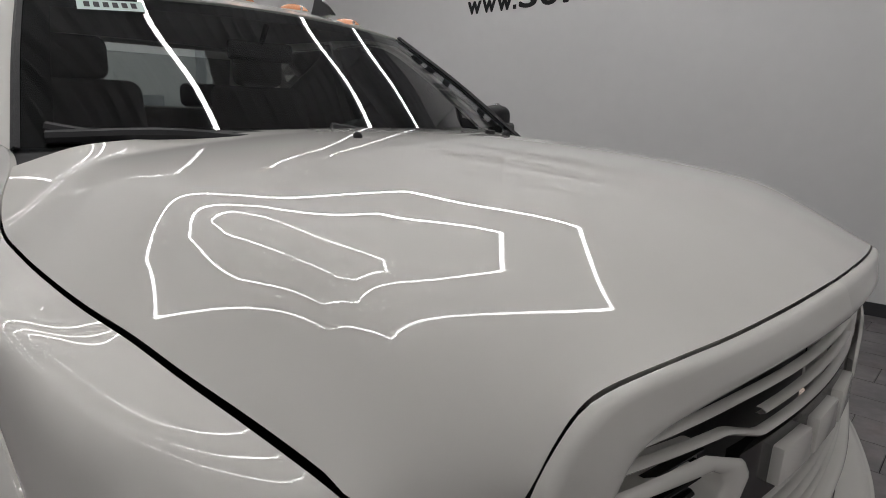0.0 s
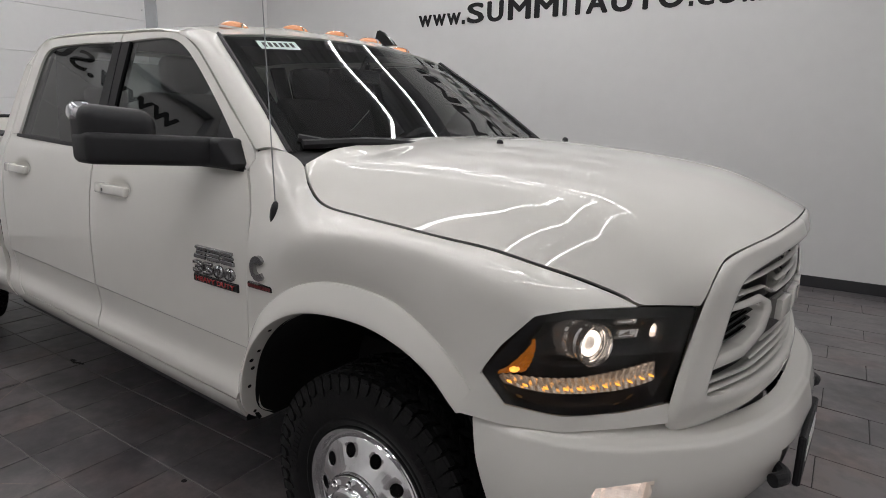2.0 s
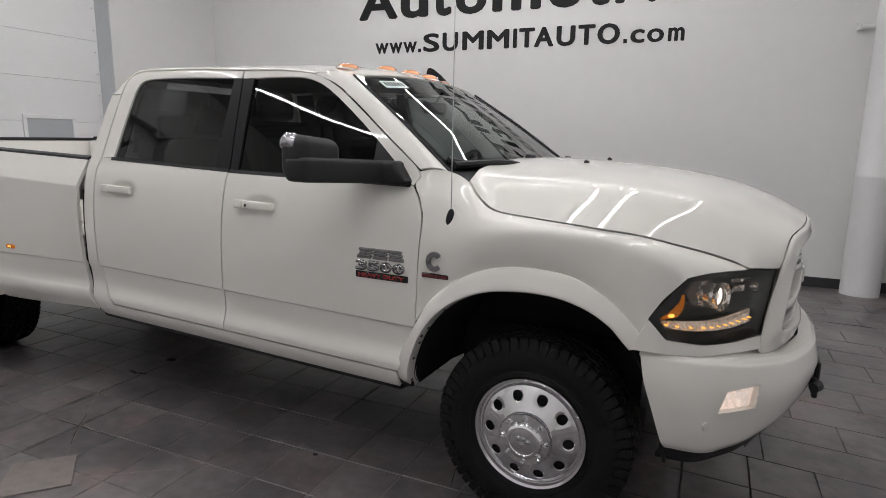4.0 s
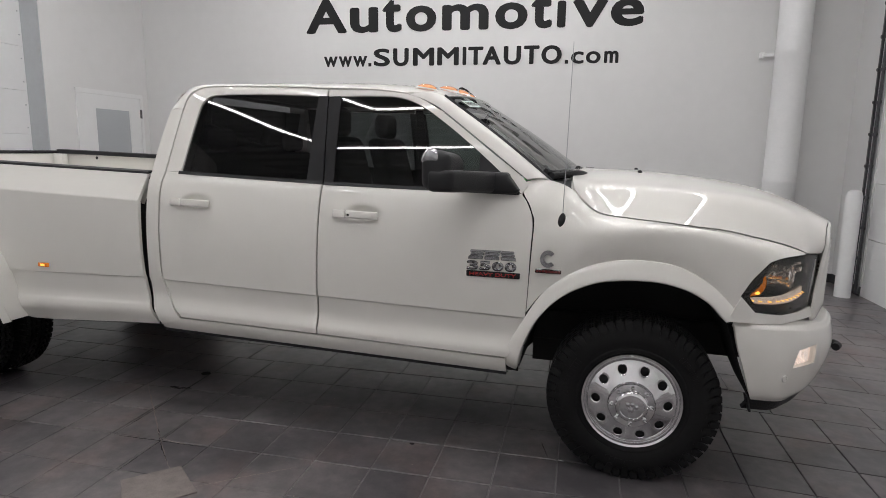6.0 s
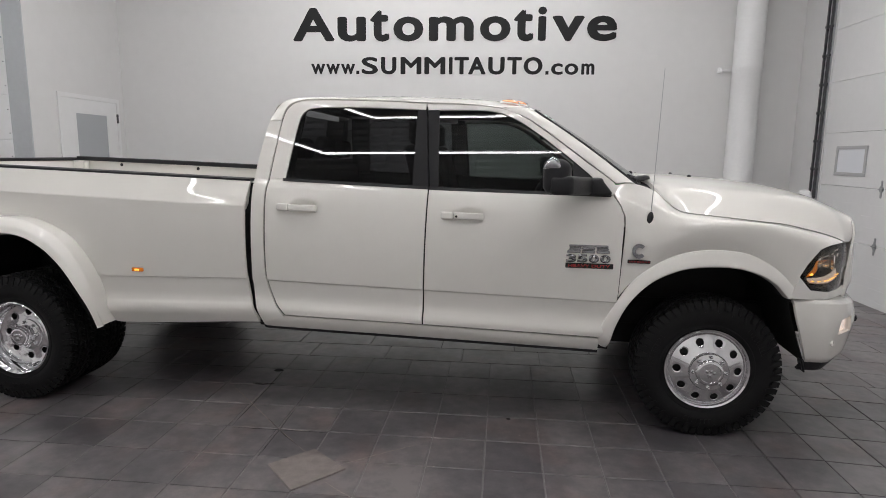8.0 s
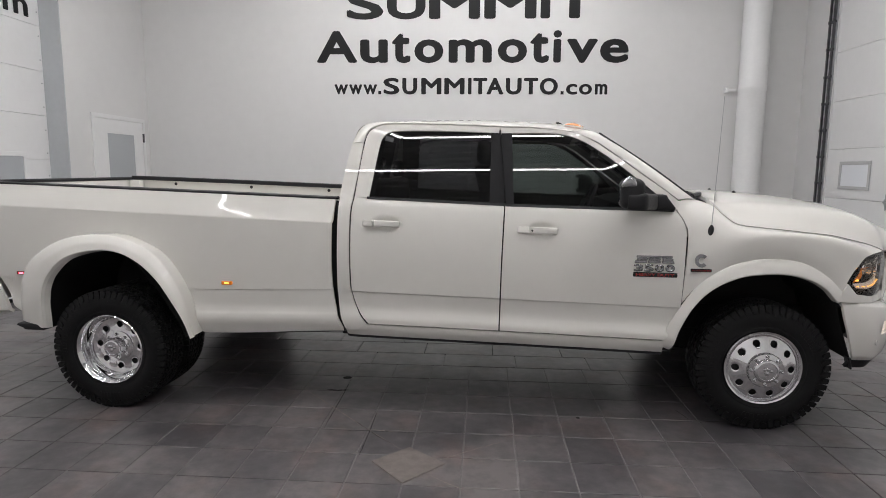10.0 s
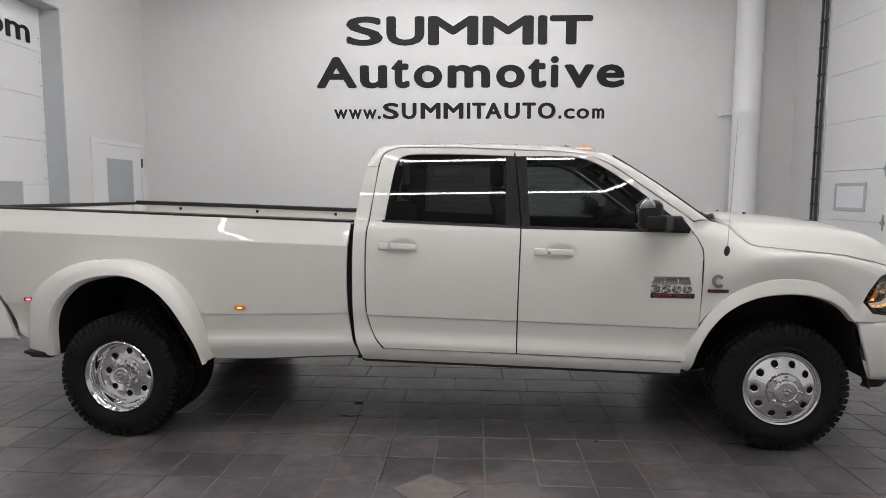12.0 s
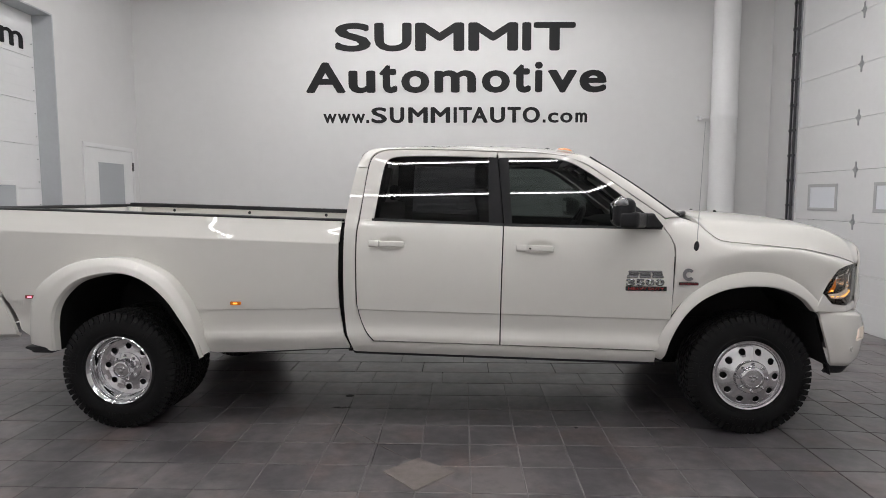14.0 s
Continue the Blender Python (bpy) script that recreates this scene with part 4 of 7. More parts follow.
def headlamp(s):
    M = V(1, s, 1)
    lamp = new("headlamp")
    lamp.parent = truck
    o = (0.7, -0.7 * s, 0)
    part("housing", surf(bmesh.new(), inn * M, o, 0), GLOSSB, lamp, "gloss black lamp housing")
    bm = bmesh.new()
    surf(bm, bridge(lg[:, 0], lg[:, 2], 3) * M - V(*o) * 0.003, o, 0)
    surf(bm, bridge(lg[:, -1], lg[:, -3], 3) * M - V(*o) * 0.003, o, 0)
    surf(bm, bridge(lg[0], lg[2], 3) * M - V(*o) * 0.003, o, 0)
    surf(bm, bridge(lg[-1], lg[-3], 3) * M - V(*o) * 0.003, o, 0)
    part("border", bm, GLOSSB, lamp, "black lens border")
    part("lens", surf(bmesh.new(), lg * M, o, 0), LENS, lamp, "clear lamp lens")
    # projector: a chrome barrel with a bright glass ball
    c, d = lamp_uv(0.48, 0.67, 0.032) * M, Vector((0.90, -0.42 * s, 0.05)).normalized()
    q = d.to_track_quat("Z", "Y").to_matrix().to_4x4()
    q.translation = Vector(c)
    bm = lathe(bmesh.new(), [(0.030, -0.105), (0.044, -0.100), (0.046, -0.062), (0.040, -0.058), (0.040, -0.046), (0.047, -0.042), (0.047, -0.020), (0.042, -0.016), (0.046, -0.010), (0.052, -0.004), (0.053, 0.008), (0.050, 0.013), (0.045, 0.008), (0.041, -0.006)], 40, "z")
    for k in range(5):
        a = math.radians(72 * k + 20)
        b2 = bmesh.new()
        box(b2, 0.040, 0.051, -0.013, 0.013, -0.096, -0.050, bevel=0.003, seg=2)
        b2.transform(Matrix.Rotation(a, 4, "Z"))
        me = bpy.data.meshes.new("fin")
        b2.to_mesh(me)
        b2.free()
        bm.from_mesh(me)
        bpy.data.meshes.remove(me)
    bm.transform(q)
    part("projector", bm, GLOWCHROME, lamp, "chrome projector barrel")
    bm = lathe(bmesh.new(), [(0.041, -0.004), (0.036, 0.006), (0.026, 0.014), (0.012, 0.018), (0.001, 0.019)], 32, "z")
    bm.transform(q)
    part("projector_glass", bm, LENS, lamp, "clear domed projector lens")
    bm = lathe(bmesh.new(), [(0.041, -0.007), (0.037, -0.012), (0.033, -0.010), (0.030, -0.022)], 32, "z")
    bm.transform(q)
    part("projector_bowl", bm, GLOWCHROME, lamp, "silver reflector ring")
    bm = lathe(bmesh.new(), [(0.031, -0.020), (0.027, -0.012), (0.021, -0.010), (0.018, -0.015)], 32, "z")
    bm.transform(q)
    part("projector_halo", bm, BEAM, lamp, "lit rim of the projector")
    bm = lathe(bmesh.new(), [(0.019, -0.016), (0.012, -0.010), (0.001, -0.008)], 28, "z")
    bm.transform(q)
    part("projector_light", bm, GLOW, lamp, "softly lit projector core")
    # main beam bowl
    q2 = q.copy()
    q2.translation = Vector(lamp_uv(0.80, 0.75, 0.045) * M)
    bm = lathe(bmesh.new(), [(0.027, 0.016), (0.024, 0.004), (0.018, -0.008), (0.010, -0.015), (0.001, -0.018)], 24, "z")
    bm.transform(q2)
    part("high_beam_bowl", bm, DIMCHROME, lamp, "dim reflector bowl")
    bm = bmesh.new()
    bmesh.ops.create_uvsphere(bm, u_segments=12, v_segments=8, radius=0.008)
    bm.transform(q2 @ Matrix.Translation((0.006, 0, -0.006)))
    part("high_beam_bulb", bm, BEAM, lamp, "small lit bulb")
    # chrome frames between the two
    for va, vb, ua, ub in ((0.70, 0.79, 0.56, 0.71), (0.84, 0.89, 0.54, 0.66)):
        loop = [lamp_uv(ua, va, 0.036), lamp_uv(ub, va, 0.040), lamp_uv(ub, vb, 0.040), lamp_uv(ua, vb, 0.036)]
        mid = sum(loop) / 4
        G = np.array([[p * M, (p * 0.90 + mid * 0.10) * M + V(*o) * 0.006, (p * 0.78 + mid * 0.22) * M + V(*o) * 0.004, (p * 0.70 + mid * 0.30) * M - V(*o) * 0.006, (p * 0.1 + mid * 0.9) * M - V(*o) * 0.004] for p in loop + loop[:1]])
        part("chrome_frame", surf(bmesh.new(), G, o, 0.006), GLOWCHROME, lamp, "chrome trim frame", smooth=False)
    # light strip along the bottom with amber diodes
    US = (0.09, 0.15, 0.31, 0.48, 0.66, 0.86, 0.90)
    at = [(u, float(np.interp(u, US, (0.215, 0.175, 0.17, 0.17, 0.175, 0.205, 0.225))), float(np.interp(u, US, (0.265, 0.285, 0.295, 0.305, 0.345, 0.395, 0.385)))) for u in np.linspace(0.09, 0.90, 46)]

    def strip_at(u, v, deep):
        i, j = u * 29, v * 23
        a, b = min(28, int(i)), min(22, int(j))
        f, g = i - a, j - b
        return (lg[a, b] * (1 - f) * (1 - g) + lg[a + 1, b] * f * (1 - g) + lg[a, b + 1] * (1 - f) * g + lg[a + 1, b + 1] * f * g - DIR * deep) * M

    G = np.array([[strip_at(u, v0 + (v1 - v0) * t, 0.030 + 0.010 * t + 0.007 * (i % 2) * (0.3 + t)) for t in (0, 0.12, 0.35, 0.6, 0.85, 1.0)] for i, (u, v0, v1) in enumerate(at)])
    part("light_strip", surf(bmesh.new(), G, o, 0.008), LEDSTRIP, lamp, "ribbed silver light strip with amber diodes", smooth=False)
    for u in (0.115, 0.19, 0.29, 0.39, 0.46, 0.53, 0.60, 0.67, 0.74, 0.81, 0.865):
        v0, v1 = np.interp(u, [a[0] for a in at], [a[1] for a in at]), np.interp(u, [a[0] for a in at], [a[2] for a in at])
        p = Vector(strip_at(u, v0 + (v1 - v0) * 0.42, 0.026))
        bm = bmesh.new()
        box(bm, -0.005, 0.005, -0.0062, 0.0062, -0.0024, 0.0024, bevel=0.0016)
        for v in bm.verts:
            v.co.z += 0.35 * v.co.y * -s
        bm.transform(Matrix.Translation(p) @ Matrix.Rotation(math.radians(-40 * s), 4, "Z"))
        part("diode", bm, AMBERLED, lamp)
    tri = [lamp_uv(0.07, 0.33, 0.018), lamp_uv(0.24, 0.37, 0.035), lamp_uv(0.20, 0.62, 0.035), lamp_uv(0.165, 0.72, 0.03)]
    bm = bmesh.new()
    a = np.array([[tri[0] * M, tri[3] * M], [tri[1] * M, tri[2] * M]])
    G = bridge(poly([tri[0] * M, tri[1] * M], 9), poly([tri[3] * M, tri[2] * M], 9), 11, (0.01, -0.01 * s, 0))
    for i in range(9):
        for j in range(11):
            G[i, j] += V(*o) * (0.004 * (i % 2) + 0.004 * (j % 2))
    surf(bm, G, o, 0.01)
    part("turn_signal", bm, AMBER, lamp, "amber faceted turn signal reflector", smooth=False)
    p = lamp_uv(0.15, 0.41, 0.016) * M
    bm = bmesh.new()
    bmesh.ops.create_uvsphere(bm, u_segments=12, v_segments=8, radius=0.012)
    bm.transform(Matrix.Translation(Vector(p)) @ Matrix.Diagonal((1, 1.4, 0.7, 1)))
    part("turn_bulb", bm, AMBERLED, lamp)


headlamp(1)
headlamp(-1)

# front bumper
BC = [
    [(0.430, -0.95, 0.840), (0.60, -0.90, 0.835), (0.72, -0.78, 0.822), (0.80, -0.68, 0.800), (0.88, -0.50, 0.768), (0.95, -0.25, 0.760), (0.965, 0, 0.758)],
    [(0.412, -1.025, 0.836), (0.56, -1.000, 0.828), (0.70, -0.905, 0.812), (0.80, -0.785, 0.795), (0.91, -0.58, 0.768), (0.995, -0.30, 0.757), (1.020, 0, 0.755)],
    [(0.418, -1.040, 0.815), (0.57, -1.015, 0.805), (0.72, -0.920, 0.785), (0.82, -0.800, 0.765), (0.93, -0.60, 0.742), (1.015, -0.31, 0.735), (1.040, 0, 0.733)],
    [(0.436, -1.050, 0.730), (0.59, -1.025, 0.715), (0.735, -0.930, 0.690), (0.835, -0.810, 0.675), (0.945, -0.605, 0.665), (1.03, -0.315, 0.660), (1.055, 0, 0.660)],
    [(0.468, -1.045, 0.630), (0.615, -1.020, 0.615), (0.735, -0.930, 0.600), (0.83, -0.810, 0.595), (0.94, -0.605, 0.600), (1.022, -0.315, 0.605), (1.045, 0, 0.605)],
    [(0.505, -1.028, 0.510), (0.630, -1.003, 0.505), (0.727, -0.918, 0.502), (0.817, -0.80, 0.508), (0.92, -0.595, 0.530), (1.0, -0.31, 0.540), (1.02, 0, 0.545)],
    [(0.520, -1.000, 0.470), (0.64, -0.970, 0.463), (0.717, -0.890, 0.463), (0.80, -0.78, 0.470), (0.90, -0.58, 0.497), (0.975, -0.30, 0.510), (0.995, 0, 0.515)],
]
BC = [[(x + 0.013 * min(1.0, max(0.0, (0.8 + y) / 0.5)), y, z) for x, y, z in c] for c in BC]
lines = [curve(c, 121) for c in BC]
prof = []
for i in range(121):
    a, b, c = lines[0][i], lines[1][i], lines[2][i]
    pts = [a, a * 0.25 + b * 0.75, b, b * 0.55 + c * 0.45 + (b - a) * 0.05, c] + [ln[i] for ln in lines[3:]]
    prof.append(curve(pts, 73))
BG = np.array(prof)


def bumper_uv(x, z):
    """Where on the bumper's grid the point at (x, z) lies."""
    d = (BG[:, :, 0] - x) ** 2 + (BG[:, :, 2] - z) ** 2
    i, j = np.unravel_index(int(np.argmin(d)), d.shape)
    return i / 120, j / 72


FOG = [bumper_uv(x, z) for x, z in ((0.712, 0.708), (0.812, 0.712), (0.806, 0.632), (0.682, 0.630))]


def fog_hole(u, v):
    u, v = u + 0.004, v + 0.007
    turn = []
    for (a, b), (c, d) in zip(FOG, FOG[1:] + FOG[:1]):
        turn.append((c - a) * (v - b) - (d - b) * (u - a))
    return all(q > 0 for q in turn) or all(q < 0 for q in turn)


def intake(u, v):
    return u > 0.72 and 0.52 < v < 0.86


def on_bumper(u, v):
    i, j = min(119, int(u * 120)), min(71, int(v * 72))
    a, b = u * 120 - i, v * 72 - j
    return BG[i, j] * (1 - a) * (1 - b) + BG[i + 1, j] * a * (1 - b) + BG[i, j + 1] * (1 - a) * b + BG[i + 1, j + 1] * a * b


bumper = new("front_bumper")
bumper.parent = truck
full = np.concatenate([BG, other(BG)[::-1][1:]], axis=0)
part("bumper_face", surf(bmesh.new(), full, (1, 0, -0.2), 0.02, skip=lambda u, v: any(f(2 * min(u, 1 - u), v) for f in (fog_hole, intake))), PAINT, bumper, angle=60)
part("intake_backing", surf(bmesh.new(), np.array([[(gx(y, -0.06), y, z) for z in (0.40, 0.70)] for y in np.linspace(-0.72, 0.72, 25)]), (1, 0, 0), 0), MESHB, bumper, "black lower air intake")
for s in (1, -1):
    bm = bmesh.new()
    box(bm, 0.500, 0.512, -0.97 * s - 0.03, -0.97 * s + 0.03, 0.405, 0.478, bevel=0.004)
    for v in bm.verts:
        v.co.x += (0.478 - v.co.z) * 0.25
    part("air_flap", bm, BLACKP, bumper, "black rubber air flap")
part("air_dam", surf(bmesh.new(), bridge(lines[-1], lines[-1] + V(-0.03, 0.02, -0.055), 3), (1, 0, 0), 0.02), BLACKP, bumper, "black plastic air dam")
part("air_dam", surf(bmesh.new(), other(bridge(lines[-1], lines[-1] + V(-0.03, 0.02, -0.055), 3)), (1, 0, 0), 0.02), BLACKP, bumper, "black plastic air dam")
for s in (1, -1):
    M = V(1, s, 1)
    fog = new("fog_lamp")
    fog.parent = truck
    back = V(-0.74, 0.67 * s, 0)
    n = 12
    grid = np.array([[on_bumper(*[(FOG[0][k] * (1 - a) + FOG[1][k] * a) * (1 - b) + (FOG[3][k] * (1 - a) + FOG[2][k] * a) * b for k in (0, 1)]) * M for b in np.linspace(0, 1, n)] for a in np.linspace(0, 1, n)])
    deep = np.array([[grid[i, j] + back * (0.020 + 0.030 * math.sin(math.pi * i / (n - 1)) * math.sin(math.pi * j / (n - 1)) + 0.004 * (i % 2)) for j in range(n)] for i in range(n)])
    part("reflector", surf(bmesh.new(), deep, (0.7, -0.7 * s, 0), 0), FOGM, fog, "lit ribbed fog lamp reflector", smooth=False)
    part("lens", surf(bmesh.new(), grid + back * 0.010, (0.7, -0.7 * s, 0), 0), LENS, fog)
    loop = np.concatenate([grid[:, 0], grid[-1, 1:], grid[-2::-1, -1], grid[0, -2::-1]])
    mid = grid.reshape(-1, 3).mean(0)
    wide = np.array([q + (q - mid) * 0.16 - back * 0.002 for q in loop])
    part("bezel", surf(bmesh.new(), np.array([[w, q - back * 0.003, q + back * 0.006, q + back * 0.030] for q, w in zip(loop, wide)]), (0.7, -0.7 * s, 0.1), 0), PAINT, fog, angle=60)
    p = on_bumper(*bumper_uv(0.655, 0.585)) * M
    n = Vector((0.72, -0.69 * s, 0)).normalized()
    q = n.to_track_quat("Z", "Y").to_matrix().to_4x4()
    q.translation = Vector(p)
    bm = lathe(bmesh.new(), [(0.017, -0.004), (0.017, 0.003), (0.013, 0.004), (0.012, 0.002), (0.002, 0.003)], 20, "z")
    bm.transform(q)
    part("parking_sensor", bm, PAINT, bumper)
    # tow hook
    bm = bmesh.new()
    path = [V(0.86, -0.36, 0.600), V(0.985, -0.36, 0.598), V(1.031, -0.37, 0.596), V(1.048, -0.41, 0.596), V(1.026, -0.45, 0.596)]
    cl = curve(path, 14) * M
    sweep(bm, cl, 0.02)
    part("tow_hook", fix(bm), BLACKP, bumper, "black steel tow hook")
bm = bmesh.new()
box(bm, 1.0560, 1.0780, -0.18, 0.18, 0.45, 0.62, bevel=0.006)
part("plate_bracket", bm, BLACKP, bumper, "black dealer plate on the bumper")
bm = bmesh.new()
box(bm, 1.0785, 1.0805, -0.13, 0.13, 0.52, 0.56)
box(bm, 1.0785, 1.0805, -0.10, 0.10, 0.575, 0.595)
part("plate_bar", bm, DOORW, bumper, "pale bars of unreadable writing")

# ---- wheels ----
TYRE_R = 0.412


def tyre_mesh(w):
    h = w / 2
    prof = [(0.238, -h + 0.012), (0.250, -h + 0.001), (0.262, -h - 0.003), (0.268, -h - 0.001), (0.285, -h - 0.008), (0.31, -h - 0.012), (0.345, -h - 0.009), (0.372, -h + 0.002), (0.390, -h + 0.018), (0.397, -h + 0.040), (0.399, 0), (0.397, h - 0.040), (0.390, h - 0.018), (0.372, h - 0.002), (0.345, h + 0.009), (0.31, h + 0.012), (0.285, h + 0.008), (0.268, h + 0.001), (0.262, h + 0.003), (0.250, h - 0.001), (0.238, h - 0.012)]
    bm = lathe(bmesh.new(), prof, 72)
    # raised plain bars where the maker's writing stands on the sidewall
    for a0, n, da in ((0.55, 9, 0.062), (2.75, 11, 0.062), (4.6, 7, 0.075)):
        for k in range(n):
            a = a0 + k * da
            for s in (-1, 1):
                q = [bm.verts.new((r * math.cos(a + d), s * y, r * math.sin(a + d))) for r, y, d in ((0.304, h + 0.0145, -0.022), (0.304, h + 0.0145, 0.022), (0.330, h + 0.0135, 0.020), (0.330, h + 0.0135, -0.020))]
                q2 = [bm.verts.new((v.co.x, v.co.y - s * 0.006, v.co.z)) for v in q]
                bm.faces.new(q)
                for i in range(4):
                    bm.faces.new((q[i], q2[i], q2[(i + 1) % 4], q[(i + 1) % 4]))
    return fix(bm)


def tread_mesh(w):
    """All-terrain tread: staggered, notched blocks in five rows and stepped lugs that run down the shoulders."""
    verts, faces = [], []
    rng = random.Random(7)

    def prism(outline, r0, r1):
        """A block over an outline of (angle, width) pairs from radius r0 to r1."""
        b, n = len(verts), len(outline)
        ca, cy = sum(a for a, _ in outline) / n, sum(y for _, y in outline) / n
        for r, k in ((r0, 1.0), (r1, 0.90)):
            for a, y in outline:
                a, y = ca + (a - ca) * k, cy + (y - cy) * k
                verts.append((r * math.cos(a), y, r * math.sin(a)))
        faces.append(tuple(range(b + n, b + 2 * n)))
        for i in range(n):
            j = (i + 1) % n
            faces.append((b + i, b + j, b + n + j, b + n + i))

    n = 58
    step = 2 * math.pi / n
    for row, y in enumerate((-0.33, -0.165, 0.0, 0.165, 0.33)):
        for k in range(n):
            a = step * (k + (row % 2) * 0.5)
            la, ly, sk = step * 0.40 * rng.uniform(0.92, 1.04), 0.066 * w, (0.35 if row % 2 else -0.35) * step
            prism([(a - la - sk, y * w - ly), (a + la * 0.5 - sk, y * w - ly), (a + la, y * w - ly * 0.1), (a + la + sk, y * w + ly), (a - la * 0.5 + sk, y * w + ly), (a - la, y * w + ly * 0.1)], 0.392, TYRE_R)
    for s in (-1, 1):
        for k in range(n):
            a, long = step * (k + 0.25), k % 2
            la = step * 0.44
            prism([(a - la, s * 0.405 * w), (a + la * 0.8, s * 0.405 * w), (a + la, s * 0.505 * w), (a - la * 0.8, s * 0.505 * w)], 0.382, TYRE_R - 0.004)
            # the lug on the sidewall, stepped and hooked at its inner end
            r_in = 0.338 if long else 0.356
            ring = [(0.396, 0.508, -la), (0.396, 0.508, la * 0.9), (0.372, 0.536, la * 0.95), (r_in + 0.010, 0.552, la * 0.55), (r_in, 0.556, la * 0.1), (r_in + 0.006, 0.553, -la * 0.75), (0.376, 0.534, -la)]
            b, m = len(verts), len(ring)
            for lift in (0.0, -0.045):
                for r, yy, d in ring:
                    verts.append((r * math.cos(a + d), s * (yy + lift) * w, r * math.sin(a + d)))
            faces.append(tuple(range(b, b + m)))
            for i in range(m):
                j = (i + 1) % m
                faces.append((b + i, b + j, b + m + j, b + m + i))
    me = bpy.data.meshes.new("tread")
    me.from_pydata(verts, [], faces)
    bm = bmesh.new()
    bm.from_mesh(me)
    bpy.data.meshes.remove(me)
    return fix(bm)


def holed_face(bm, prof, r0, r1, rc, hr, count, turn=0.0, deep=0.03):
    """A dished wheel face between two radii with round holes; prof gives depth by radius."""
    rs, ds = [a for a, b in prof], [b for a, b in prof]

    def at(r, a, extra=0.0):
        return (r * math.cos(a), float(np.interp(r, rs, ds)) + extra, r * math.sin(a))

    w = 2 * math.pi / count
    for k in range(count):
        m = turn + k * w
        outer = []
        n = 8
        for i in range(n):
            outer.append((r1, m - w / 2 + w * i / n))
        for i in range(n):
            outer.append((r1 + (r0 - r1) * i / n, m + w / 2))
        for i in range(n):
            outer.append((r0, m + w / 2 - w * i / n))
        for i in range(n):
            outer.append((r0 + (r1 - r0) * i / n, m - w / 2))
        ring = []
        for r, a in outer:
            x, y = r * math.cos(a - m) - rc, r * math.sin(a - m)
            th = math.atan2(y, x)
            hx, hy = rc + hr * math.cos(th), hr * math.sin(th)
            ring.append((math.hypot(hx, hy), m + math.atan2(hy, hx)))
        rows = [[bm.verts.new(at(*p)) for p in outer]]
        for t in (0.5, 0.85):
            rows.append([bm.verts.new(at(p[0] * (1 - t) + q[0] * t, p[1] * (1 - t) + q[1] * t)) for p, q in zip(outer, ring)])
        rows.append([bm.verts.new(at(q[0], q[1], 0.003)) for q in ring])
        rows.append([bm.verts.new(at(q[0], q[1], deep)) for q in ring])
        L = len(outer)
        for ra, rb in zip(rows[:-1], rows[1:]):
            for i in range(L):
                bm.faces.new((ra[i], ra[(i + 1) % L], rb[(i + 1) % L], rb[i]))
    return bm


